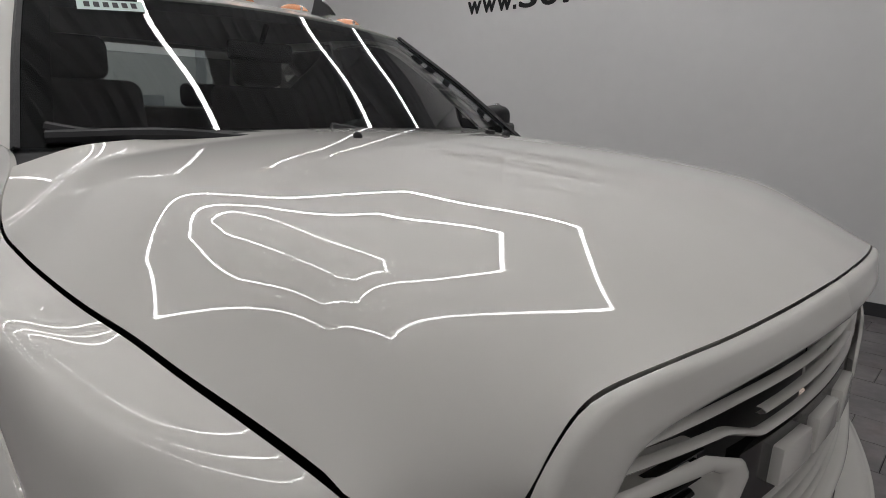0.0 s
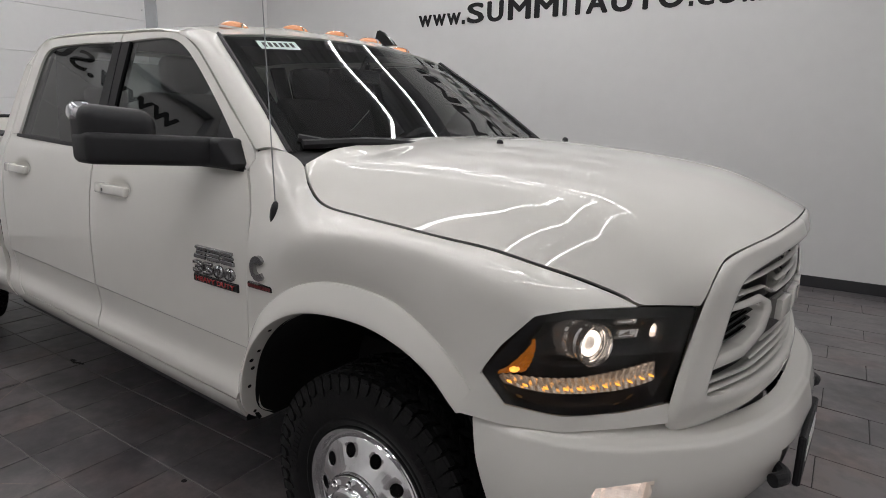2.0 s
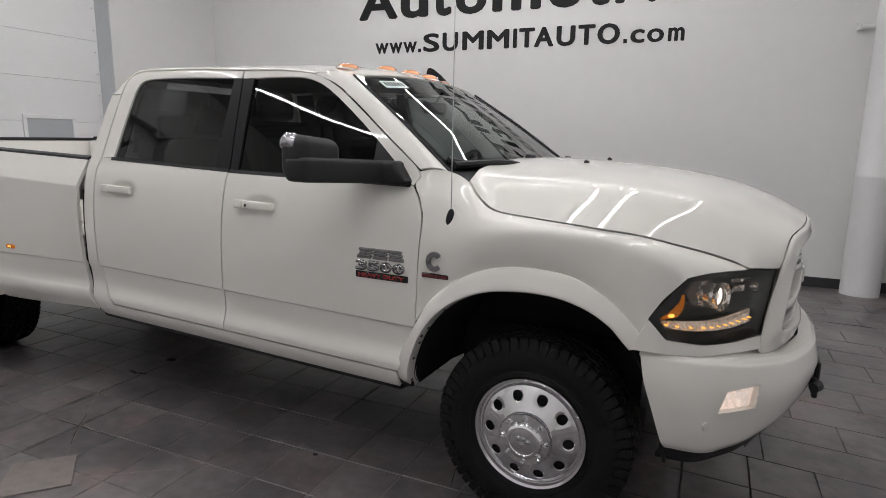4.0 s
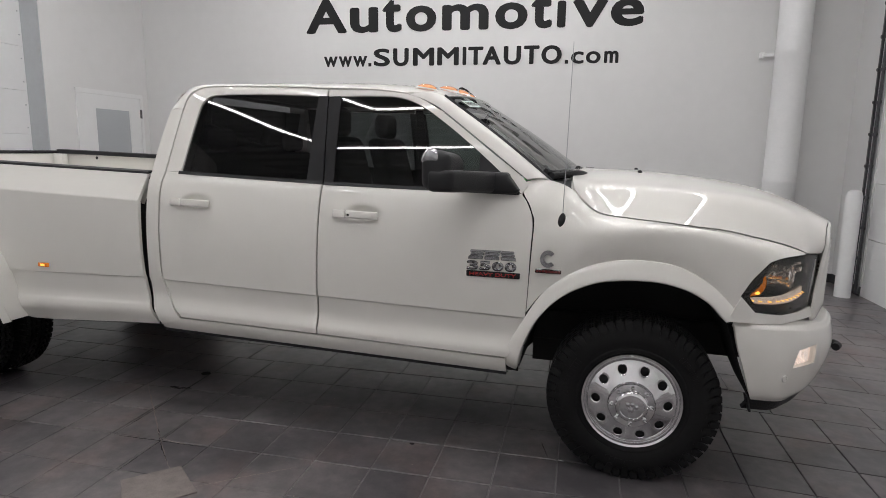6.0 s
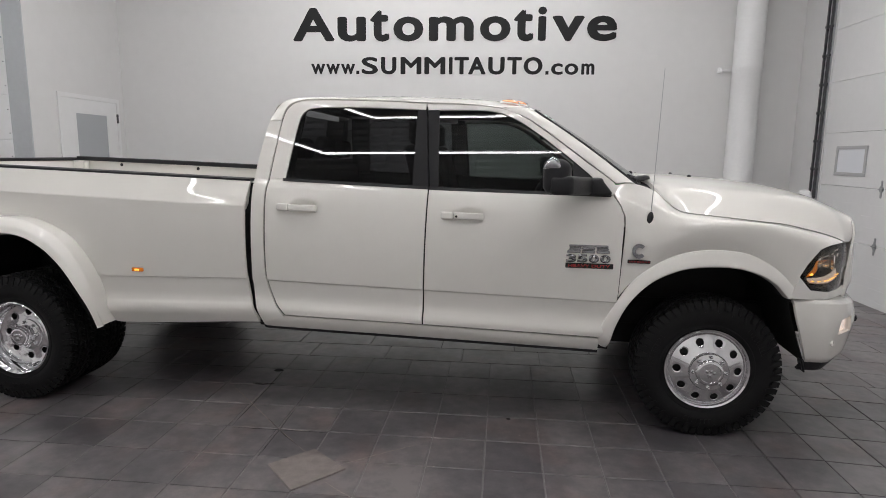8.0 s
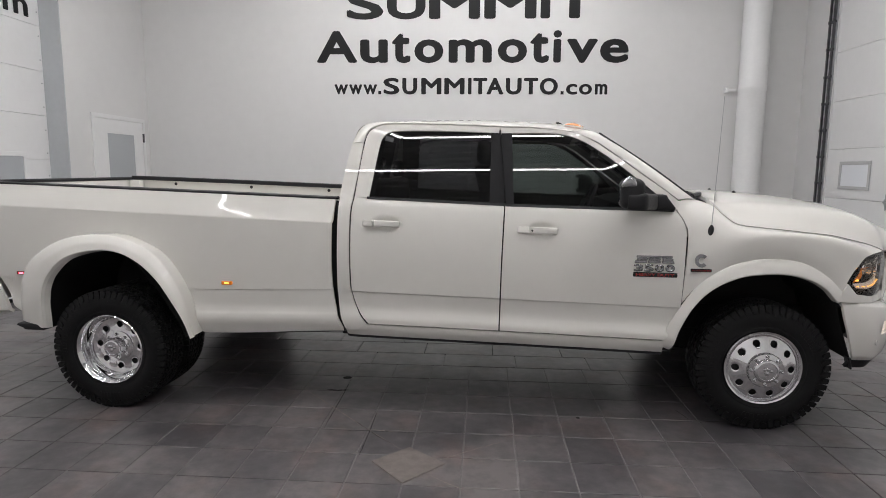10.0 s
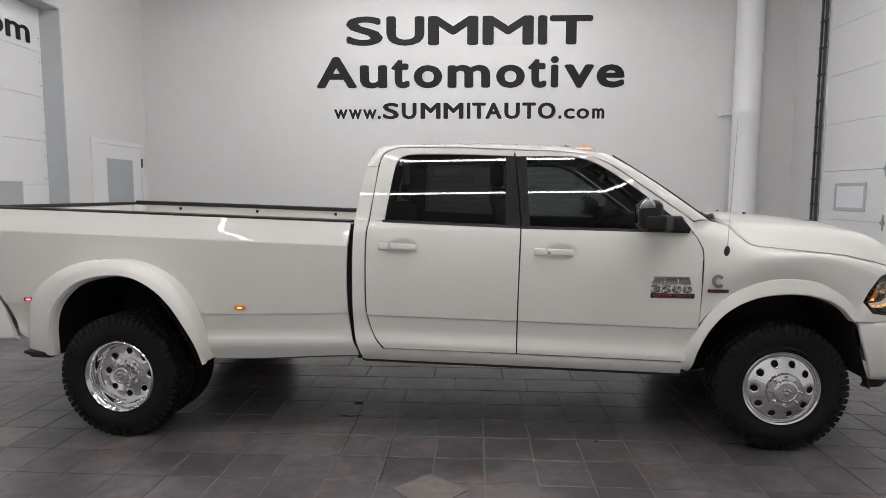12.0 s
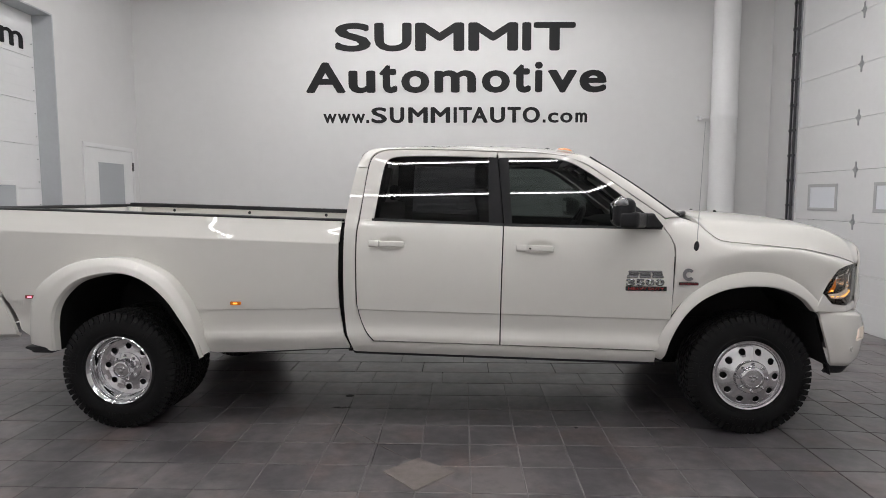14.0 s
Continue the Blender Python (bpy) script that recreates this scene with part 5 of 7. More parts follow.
def wheel(cx, cy, s, front, turn=0.0, inner=False):
    """A wheel whose outer tyre wall faces s * -y."""
    w = new("wheel")
    w.parent = truck
    w.matrix_local = pose(cx, cy, 0.392, 0, 0, 0 if s > 0 else 180) @ pose(0, 0, 0, 0, turn, 0)
    tw = 0.225
    t = part("tyre", tyre_mesh(tw), RUBBER, w, "black all-terrain tyre")
    part("tread", tread_mesh(tw), RUBBER, t, "chunky tread blocks", smooth=False)
    h = tw / 2
    if inner:
        part("rim", fix(lathe(bmesh.new(), [(0.236, -h + 0.02), (0.20, -0.05), (0.05, -0.05), (0.002, -0.05)], 40)), DARKST, w, "dark inner wheel")
        return w
    if front:
        prof = [(0.085, -h - 0.040), (0.105, -h - 0.036), (0.125, -h - 0.026), (0.150, -h - 0.016), (0.185, -h - 0.004), (0.205, -h + 0.006), (0.214, -h + 0.014)]
        bm = holed_face(bmesh.new(), prof, 0.105, 0.206, 0.168, 0.0215, 10, 0.2)
        lathe(bm, [(0.206, -h + 0.0065), (0.214, -h + 0.016), (0.220, -h + 0.016), (0.226, -h - 0.002), (0.236, -h - 0.006), (0.241, -h + 0.002), (0.239, -h + 0.03)], 60)
        part("rim", fix(bm), CHROME, w, "polished aluminium wheel with round holes", angle=40)
        hub = [(0.112, -h - 0.034), (0.112, -h - 0.046), (0.106, -h - 0.056), (0.078, -h - 0.060), (0.074, -h - 0.072), (0.066, -h - 0.078), (0.058, -h - 0.079), (0.056, -h - 0.074), (0.035, -h - 0.076), (0.002, -h - 0.077)]
        nut_r, nut_y, disc = 0.092, -h - 0.058, -h + 0.03
    else:
        prof = [(0.080, -0.010), (0.105, 0.0), (0.15, 0.004), (0.19, 0.0), (0.205, -0.012)]
        bm = holed_face(bmesh.new(), prof, 0.100, 0.196, 0.150, 0.0215, 8, 0.1)
        lathe(bm, [(0.196, -0.003), (0.206, -0.016), (0.212, -0.04), (0.214, -h + 0.03), (0.222, -h + 0.012), (0.236, -h - 0.004), (0.242, -h + 0.002), (0.239, -h + 0.03)], 60)
        part("rim", fix(bm), CHROME, w, "deep-dish polished aluminium wheel", angle=40)
        hub = [(0.102, 0.0), (0.102, -0.014), (0.084, -0.018), (0.066, -0.020), (0.062, -0.075), (0.056, -0.086), (0.046, -0.088), (0.044, -0.083), (0.002, -0.085)]
        nut_r, nut_y, disc = 0.083, -0.018, 0.04
    hb = part("hub_cap", fix(lathe(bmesh.new(), hub, 48)), CHROME, w, "polished hub cap")
    for k in range(8):
        a = 2 * math.pi * k / 8 + 0.2
        bm = lathe(bmesh.new(), [(0.0105, 0.004), (0.010, -0.012), (0.006, -0.018), (0.001, -0.019)], 6, "y", (nut_r * math.cos(a), nut_y, nut_r * math.sin(a)))
        part("wheel_nut", fix(bm), CHROME, hb)
    bm = bmesh.new()
    top = hub[-1][1]
    for k, (dx, dz, r) in enumerate(((0, -0.012, 0.016), (-0.020, 0.008, 0.011), (0.020, 0.008, 0.011), (0, 0.014, 0.010))):
        lathe(bm, [(r, top + 0.002), (r * 0.9, top - 0.004), (0.001, top - 0.006)], 14, "y", (dx, 0, dz))
    part("emblem", fix(bm), SATIN, hb, "raised plain emblem")
    part("brake_disc", lathe(bmesh.new(), [(0.215, disc), (0.002, disc)], 40), LINER, w, "dark brake drum behind the holes")
    return w


wheel(0, -0.887, 1, True, 12)
wheel(0, 0.887, -1, True, 30)
for s in (1, -1):
    wheel(-4.31, -s * 1.095, s, False, 8)
    wheel(-4.31, -s * 0.80, s, False, 17, inner=True)

# ---- bed ----
BSIDE = [(0.44, 0.985), (0.50, 1.012), (0.535, 1.028), (0.565, 1.034), (0.595, 1.031), (0.62, 1.022), (0.66, 1.017), (0.72, 1.020), (0.755, 1.0225), (0.763, 1.0232), (0.7655, 1.0242), (0.768, 1.0295), (0.7715, 1.0305), (0.80, 1.0315), (0.95, 1.036), (1.10, 1.037), (1.20, 1.0355), (1.246, 1.0345), (1.251, 1.0335), (1.256, 1.0305), (1.30, 1.007), (1.36, 0.973), (1.45, 0.925)]
fine_bed = curve(BSIDE, 1200)


def bed_side(x, z, inset=0.0):
    k = min(1.0, max(0.0, (z - 0.9) / 0.3))
    low = float(np.interp(x, [-5.2, -5.04, -3.83, -2.77], [0.070, 0.045, 0.022, 0.050]))
    high = 0.036 + 0.034 * (-3.18 - x)
    return float(np.interp(z - low * (1 - k) - high * k, fine_bed[:, 0], fine_bed[:, 1])) - inset


B_TOP = [(-5.46, 1.508), (-5.29, 1.503), (-4.43, 1.478), (-3.60, 1.451), (-2.780, 1.424)]
B_F = [(-2.722, 0.532), (-2.764, 0.66), (-2.786, 0.80), (-2.794, 1.0), (-2.788, 1.25), (-2.780, 1.424)]
B_B = [(-5.150, 0.630), (-5.11, 0.60), (-5.060, 0.575), (-5.055, 0.66), (-5.034, 0.770), (-4.96, 0.890), (-4.853, 0.995), (-4.68, 1.108), (-4.46, 1.160), (-4.28, 1.140), (-4.135, 1.065), (-4.03, 0.935), (-3.93, 0.780), (-3.83, 0.600), (-3.755, 0.490), (-3.62, 0.480), (-3.40, 0.490), (-3.21, 0.502), (-2.95, 0.520), (-2.722, 0.532)]
B_R = [(-5.150, 0.630), (-5.215, 0.770), (-5.270, 0.870), (-5.33, 0.98), (-5.42, 1.10), (-5.45, 1.25), (-5.46, 1.508)]
bg = coons(curve(B_B, 120), curve(B_TOP, 120), curve(B_R, 150), curve(B_F, 150))
bed = new("cargo_bed")
bed.parent = truck
for g, o in ((on_side(bg, 0, bed_side), -1), (other(on_side(bg, 0, bed_side)), 1)):
    part("bedside", surf(bmesh.new(), g, (0, o, 0), 0.02), PAINT, bed)
RFO = [(-5.075, 0.540), (-5.064, 0.66), (-5.056, 0.735), (-5.029, 0.859), (-4.957, 0.975), (-4.799, 1.087), (-4.625, 1.149), (-4.455, 1.167), (-4.287, 1.155), (-4.123, 1.096), (-4.001, 1.017), (-3.895, 0.872), (-3.835, 0.727), (-3.790, 0.530), (-3.778, 0.470)]
RFI = [(-4.795, -1.195, 0.520), (-4.789, -1.205, 0.600), (-4.785, -1.210, 0.710), (-4.757, -1.212, 0.830), (-4.689, -1.214, 0.930), (-4.560, -1.215, 1.026), (-4.353, -1.215, 1.074), (-4.192, -1.215, 1.060), (-4.054, -1.214, 0.991), (-3.938, -1.212, 0.880), (-3.844, -1.206, 0.736), (-3.775, -1.190, 0.600), (-3.742, -1.170, 0.480)]
RFO = [(x - 0.020 * (x + 2.1), -bed_side(x, z) - 0.001, z + 0.015 * (1.59 - z)) for x, z in RFO]
flare("rear_wheel_arch_flare", RFO, RFI, [(0, 0), (0.0, 0.54), (0.012, 0.61), (0.04, 0.645), (0.20, 0.73), (0.36, 0.82), (0.45, 0.865), (0.52, 0.895), (0.62, 0.922), (0.80, 0.96), (0.93, 1.0), (0.98, 0.99), (1.0, 0.96)], 80, 0.045)
wheel_well(RFI, -4.31, 0.45, 0.035, 0.045)
for s in (1, -1):
    bm = bmesh.new()
    box(bm, -5.010, -4.80, 1.035 if s > 0 else -1.19, 1.19 if s > 0 else -1.035, 0.50, 0.548, bevel=0.015, seg=2)
    for v in bm.verts:
        if v.co.z < 0.52 and v.co.x < -4.95:
            v.co.x += 0.05
    part("splash_guard", bm, BLACKP, truck, "black plastic splash guard")
panels("bedside_trim", np.array([[p + V(0, 0.002, 0), p + V(0, 0.05, -0.02)] for p in on_side(curve([(-3.66, 0.486), (-3.40, 0.490), (-3.21, 0.502), (-2.95, 0.520), (-2.715, 0.532)], 20), 0, bed_side)]), BLACKP, truck, (0, -0.3, -1), 0.016, "black lower edge trim")

for s in (1, -1):
    M = V(1, s, 1)
    RT = curve([(x, -0.945, z + (0.006 if s > 0 else 0.022)) for x, z in B_TOP], 40)
    cap = np.array([[p + V(0, -0.008, -0.008), p + V(0, -0.007, 0.004), p + V(0, 0.006, 0.009), p + V(0, 0.075, 0.009), p + V(0, 0.088, 0.004), p + V(0, 0.089, -0.026), p + V(0, 0.078, -0.030)] for p in RT]) * M
    part("rail_cap", surf(bmesh.new(), cap, (0, 0, 1), 0.01), BLACKP, bed, "black plastic bed rail cap")
    inner = np.array([[p + V(0, 0.070, -0.010), p + V(0, 0.055, -0.05), p + V(0, 0.055, -0.20), p + V(0, 0.115, -0.28)] for p in RT]) * M
    part("inner_bedside", surf(bmesh.new(), inner, (0, s, 0), 0), PAINT, bed)
    for x in (-5.0, -4.2, -3.4):
        bm = lathe(bmesh.new(), [(0.016, 0.0), (0.012, -0.004), (0.001, -0.004)], 14, "y", (x, -0.883, 1.39 + (-2.77 - x) * 0.031))
        bm.transform(Matrix.Diagonal((1, s, 1, 1)))
        part("tie_down_hole", fix(bm), MESHB, bed)
    bm = bmesh.new()
    box(bm, -5.45, -5.34, -0.875, -0.80, 1.30, 1.495, bevel=0.012, seg=2)
    bm.transform(Matrix.Diagonal((1, s, 1, 1)))
    part("stake_pocket", fix(bm), PAINT, bed)
bm = bmesh.new()
box(bm, -2.85, -2.79, -0.96, 0.96, 0.90, 1.40, bevel=0.02, seg=2)
part("headboard", bm, PAINT, bed)
bm = bmesh.new()
box(bm, -5.47, -2.80, -0.44, 0.44, 0.88, 0.93)
part("bed_floor", bm, PAINT, bed)
for s in (1, -1):
    ya, yb = sorted((0.445 * s, 0.84 * s))
    for xa, xb in ((-3.60, -2.82), (-5.45, -5.08)):
        part("bed_floor_side", boxes((xa, xb, ya, yb, 0.88, 0.93)), PAINT, bed)
    bm = bmesh.new()
    box(bm, -5.075, -3.605, ya, yb, 1.16, 1.185, bevel=0.01)
    part("wheelhouse", bm, PAINT, bed)
bm = bmesh.new()
box(bm, -5.55, -5.475, -0.86, 0.86, 0.86, 1.500, bevel=0.02, seg=2)
part("tailgate", bm, PAINT, bed)
bm = bmesh.new()
box(bm, -5.56, -5.47, -0.90, 0.90, 1.499, 1.525, bevel=0.008)
part("tailgate_cap", bm, BLACKP, bed, "black tailgate top cap")
for s in (-1, 1):
    bm = bmesh.new()
    box(bm, -5.50, -5.30, 0.86 if s > 0 else -1.032, 1.032 if s > 0 else -0.86, 1.03, 1.40, bevel=0.02, seg=2)
    for v in bm.verts:
        if v.co.x > -5.4:
            v.co.x -= (v.co.z - 1.03) * 0.36 + 0.02 * (v.co.z > 1.2)
    part("tail_lamp", bm, mat("tail_lamp_lens", (0.20, 0.012, 0.016), 0.1, coat=1.0) if s < 0 else bpy.data.materials["tail_lamp_lens"], truck, "dark red tail lamp")
rb = curve([(-5.165, -1.050, 0), (-5.32, -1.06, 0), (-5.55, -1.0, 0), (-5.64, -0.70, 0), (-5.67, 0, 0), (-5.64, 0.70, 0), (-5.55, 1.0, 0), (-5.32, 1.06, 0), (-5.165, 1.050, 0)], 50)
G = []
for p in rb:
    k = min(1.0, max(0.0, (p[0] + 5.50) / 0.335))  # the corner leans back along the bedside
    G.append([p * V(1, 0.97, 1) + V(-0.01 * k, 0, 0.575), p + V(-0.012 * k, 0, 0.60), p + V(-0.045 * k, 0, 0.70), p + V(-0.088 * k, 0, 0.80), p + V(-0.125 * k, 0, 0.872), p * V(0.999, 0.985, 1) + V(-0.142 * k, 0, 0.892), p * V(0.995, 0.93, 1) + V(-0.15 * k, 0, 0.898)])
G = np.array(G)
part("rear_bumper", surf(bmesh.new(), G, (-1, 0, 0), 0.03), PAINT, truck)
for x, y, mm, nm in ((-3.530, 1.037, AMBERLED, "side_marker"), (-5.065, 1.038, REDLED, "side_marker")):
    for s in (-1, 1):
        bm = bmesh.new()
        box(bm, x - 0.038, x + 0.038, s * y - 0.009, s * y + 0.009, 0.833 if mm is AMBERLED else 0.862, 0.858 if mm is AMBERLED else 0.886, bevel=0.004)
        mk = part(nm, bm, AMBER if mm is AMBERLED else REDTRIM, truck, "lit amber side marker" if mm is AMBERLED else "lit red side marker")
        bm = bmesh.new()
        box(bm, x - 0.018, x + 0.018, s * y - 0.0105, s * y + 0.0105, 0.838 if mm is AMBERLED else 0.867, 0.853 if mm is AMBERLED else 0.881, bevel=0.003)
        part("bulb", bm, mm, mk)

# ---- door handles ----
for door_pair, x0, x1, z0 in ((front_doors, -1.563, -1.310, 1.243), (rear_doors, -2.582, -2.330, 1.268)):
    for d, s in zip(door_pair, (-1, 1)):
        y = side((x0 + x1) / 2, z0)
        M = Matrix.Diagonal((1, s, 1, 1)) @ Matrix.Translation(((x0 + x1) / 2, y, z0)) @ Matrix.Rotation(math.radians(1.2), 4, "Y") @ Matrix.Rotation(math.radians(7), 4, "X")
        h = (x1 - x0) / 2

        def grip(xa, xb, za, zb, d0, d1, r):
            """A rounded bar that bows out towards its middle."""
            b = box(bmesh.new(), xa, xb, d0, d1, za, zb, bevel=r, seg=3)
            for v in b.verts:
                v.co.y -= 0.012 * (v.co.x / h) ** 2
            b.transform(M)
            return fix(b)

        part("door_handle", grip(-h + 0.078, h, -0.021, 0.020, 0.010, 0.036, 0.008), PAINT, d, angle=50)
        part("handle_cap", grip(-h, -h + 0.074, -0.023, 0.021, -0.004, 0.036, 0.008), PAINT, d, angle=50)
        if door_pair is front_doors:
            bm = lathe(bmesh.new(), [(0.007, 0.0), (0.006, -0.002), (0.001, -0.002)], 12, "y", (x0 + 0.094, -(y + 0.0345), z0))
            bm.transform(Matrix.Diagonal((1, -s, 1, 1)))
            part("key_cylinder", fix(bm), GLOSSB, d, "small black key cylinder")

# ---- badges: plain blocks ----
for s in (-1, 1):
    badge = new("door_badge")
    badge.parent = truck
    # maker's mark: three plain slanted blocks, each cut by a groove
    z0, z1, xa, w = 1.050, 1.098, -0.830, 0.085
    for k in range(3):
        x = xa + k * w
        y = side(x, (z0 + z1) / 2) + 0.001
        bm = bmesh.new()
        for za, zb, xi in ((z0, z0 + 0.017, 0.0), (z0 + 0.021, z0 + 0.032, 0.010), (z0 + 0.036, z1, 0.0)):
            box(bm, x + 0.005 + (xi if k != 1 else 0), x + w - 0.005, y - 0.006, y + 0.008, za, zb, bevel=0.0035, seg=2)
        box(bm, x + 0.012, x + w - 0.012, y - 0.006, y + 0.003, z0 + 0.006, z1 - 0.006)
        for v in bm.verts:
            v.co.x += (k - 1) * -0.014 * (v.co.z - z0) / (z1 - z0)
        bm.transform(Matrix.Diagonal((1, s, 1, 1)))
        part("letter_block", fix(bm), BADGE, badge, "chrome block", smooth=False)
    y = side(-0.7, 1.02) + 0.001
    for k, ch in enumerate("3500"):
        bm = lettering(ch, 0.058, 0.044, depth=0.009, fat=0.045)
        x = -0.828 + k * 0.064
        if s > 0:
            bm.transform(Matrix.Rotation(math.pi, 4, "Z"))
            bm.transform(Matrix.Translation((-0.572 - (x + 0.828), y - 0.001, 0.999)))
        else:
            bm.transform(Matrix.Translation((x, -y + 0.001, 0.999)))
        part("numeral", bm, BADGE, badge, "chrome numeral", smooth=False)
    bm = bmesh.new()
    y = side(-0.7, 0.98)
    box(bm, -0.830, -0.560, y - 0.006, y + 0.006, 0.962, 0.992, bevel=0.003)
    bm.transform(Matrix.Diagonal((1, s, 1, 1)))
    st = part("badge_strip", fix(bm), GLOSSB, badge, "black strip with red writing bars")
    bm = lettering("HEAVY DUTY", 0.236, 0.0165, depth=0.002, fat=0.02)
    if s > 0:
        bm.transform(Matrix.Rotation(math.pi, 4, "Z"))
        bm.transform(Matrix.Translation((-0.580, y + 0.0055, 0.969)))
    else:
        bm.transform(Matrix.Translation((-0.814, -y - 0.0055, 0.969)))
    part("lettering", bm, REDTEXT, st, "red raised lettering", smooth=False)
    eb = new("fender_badge")
    eb.parent = truck
    bm = bmesh.new()
    c = (-0.425, 1.075)
    near = np.unravel_index(int(np.argmin((fg[..., 0] - c[0]) ** 2 + (fg[..., 2] - c[1]) ** 2)), fg.shape[:2])
    ye = -fg[near][1] + 0.005
    ring_o = [(0.038 * math.cos(math.radians(a)), 0.042 * math.sin(math.radians(a))) for a in range(40, 321, 20)]
    G = np.array([[(c[0] + x * k, -ye - 0.008, c[1] + z * k) for k in (0.5, 1.0)] for x, z in ring_o])
    surf(bm, G, (0, -1, 0), 0.014)
    bm.transform(Matrix.Diagonal((1, -s, 1, 1)))
    part("emblem", fix(bm), BADGE, eb, "chrome open-ring emblem")
    near = np.unravel_index(int(np.argmin((fg[..., 0] + 0.42) ** 2 + (fg[..., 2] - 1.014) ** 2)), fg.shape[:2])
    ye = -fg[near][1] + 0.001
    bm = bmesh.new()
    box(bm, -0.485, -0.360, ye - 0.006, ye + 0.007, 1.004, 1.024, bevel=0.003)
    bm.transform(Matrix.Diagonal((1, s, 1, 1)))
    part("badge_strip", fix(bm), GLOSSB, eb, "dark strip with red writing bars")
    bm = bmesh.new()
    for k in range(8):
        box(bm, -0.480 + k * 0.0148, -0.469 + k * 0.0148, ye + 0.0065, ye + 0.0085, 1.009, 1.019)
    bm.transform(Matrix.Diagonal((1, s, 1, 1)))
    part("writing_bar", fix(bm), REDTRIM, eb, smooth=False)

# ---- mirrors ----
def rounded(bm, x0, x1, y0, y1, z0, z1, r, seg=4):
    return box(bm, x0, x1, y0, y1, z0, z1, bevel=r, seg=seg)


for s in (1, -1):
    mi = new("side_mirror")
    mi.parent = truck
    D = Matrix.Diagonal((1, s, 1, 1)) @ Matrix.Translation((-0.91, -1.25, 1.48)) @ Matrix.Rotation(math.radians(-6), 4, "Z") @ Matrix.Translation((0.91, 1.25, -1.48))
    bm = bmesh.new()
    rounded(bm, -0.976, -0.836, -1.345, -1.090, 1.400, 1.592, 0.048, 5)
    for v in bm.verts:
        k = (v.co.x + 0.976) / 0.14
        v.co.z += (1.49 - v.co.z) * 0.12 * k
        v.co.y += (-1.25 - v.co.y) * 0.10 * k
        if v.co.z > 1.5:
            v.co.z -= 0.14 * max(0, v.co.y + 1.25)
    bm.transform(D)
    head = part("mirror_head", fix(bm), BLACKP, mi, "black plastic towing mirror head")
    bm = bmesh.new()
    rounded(bm, -0.950, -0.830, -1.345, -0.985, 1.400, 1.500, 0.022, 3)
    for v in bm.verts:
        k = (v.co.y + 1.345) / 0.36
        v.co.x += 0.14 * k
        v.co.z -= 0.018 * k
    bm.transform(Matrix.Diagonal((1, s, 1, 1)))
    part("mirror_arm", fix(bm), BLACKP, mi, "black folding mirror arm")
    bm = bmesh.new()
    rounded(bm, -0.80, -0.585, -1.01, -0.915, 1.378, 1.480, 0.02, 3)
    for v in bm.verts:
        if v.co.z > 1.43:
            v.co.x -= 0.05
    bm.transform(Matrix.Diagonal((1, s, 1, 1)))
    part("mirror_mount", fix(bm), BLACKP, mi, "black mirror mount on the door")
    bm = bmesh.new()
    rounded(bm, -0.9775, -0.955, -1.305, -1.130, 1.440, 1.552, 0.008, 2)
    bm.transform(D)
    part("mirror_glass", fix(bm), CHROME, head)
    bm = bmesh.new()
    rounded(bm, -0.968, -0.884, -1.349, -1.276, 1.528, 1.5955, 0.030, 5)
    for v in bm.verts:
        v.co.x += 0.018 * (v.co.z - 1.56) / 0.034 * (1 if v.co.x < -0.926 else -1)
    bm.transform(D)
    part("mirror_lamp", fix(bm), mat("clear_lamp_plastic", (0.42, 0.42, 0.44), 0.14, metal=0.7, coat=1.0, noise_scale=60, noise_amt=0.3) if s > 0 else bpy.data.materials["clear_lamp_plastic"], head, "clear marker lamp in the mirror")

# ---- cab lamps, fin, aerial, nozzles, wipers ----
def roof_z(x, y):
    i = int(np.argmin(np.abs(rc[:, 0] - x)))
    a = min(1.0, abs(y) / 0.75)
    return re_[i][2] + (rc[i][2] - re_[i][2]) * (1 - a ** 2.8)


for y in (-0.545, -0.25, 0.0, 0.25, 0.545):
    x = -1.125 - 0.20 * y * y
    z = roof_z(x, y)
    cl = new("cab_lamp")
    cl.parent = truck
    cl.matrix_local = pose(x, y, z - 0.004, 0, 9, 0)
    bm = bmesh.new()
    bmesh.ops.create_uvsphere(bm, u_segments=24, v_segments=12, radius=1)
    for v in bm.verts:
        v.co.z = max(v.co.z, -0.15)
        v.co.x *= 1.0 if v.co.x > 0 else 1.35
    b2 = bm.copy()
    bm.transform(Matrix.Diagonal((0.052, 0.060, 0.029, 1)))
    part("lens", bm, CABLAMP, cl, "lit amber cab lamp lens")
    for v in b2.verts:
        v.co.z = -0.15 if v.co.z < 0.2 else 0.2
    b2.transform(Matrix.Diagonal((0.058, 0.068, 0.026, 1)))
    part("base", b2, PAINT, cl)
    bm = bmesh.new()
    box(bm, -0.075, 0.055, -0.004, 0.004, 0.014, 0.033, bevel=0.003)
    for v in bm.verts:
        v.co.z -= abs(v.co.x) ** 2 * 5
    part("lens_rib", bm, SATIN, cl)
bm = bmesh.new()
fin = [(-1.36, 0.0), (-1.20, 0.0), (-1.235, 0.035), (-1.285, 0.075), (-1.315, 0.088), (-1.335, 0.085), (-1.345, 0.04)]
vs0 = [bm.verts.new((x, 0.42 - 0.016 * (1 - z / 0.11), z)) for x, z in fin]
vs1 = [bm.verts.new((x, 0.42 + 0.016 * (1 - z / 0.11), z)) for x, z in fin]
bm.faces.new(vs0)
bm.faces.new(vs1[::-1])
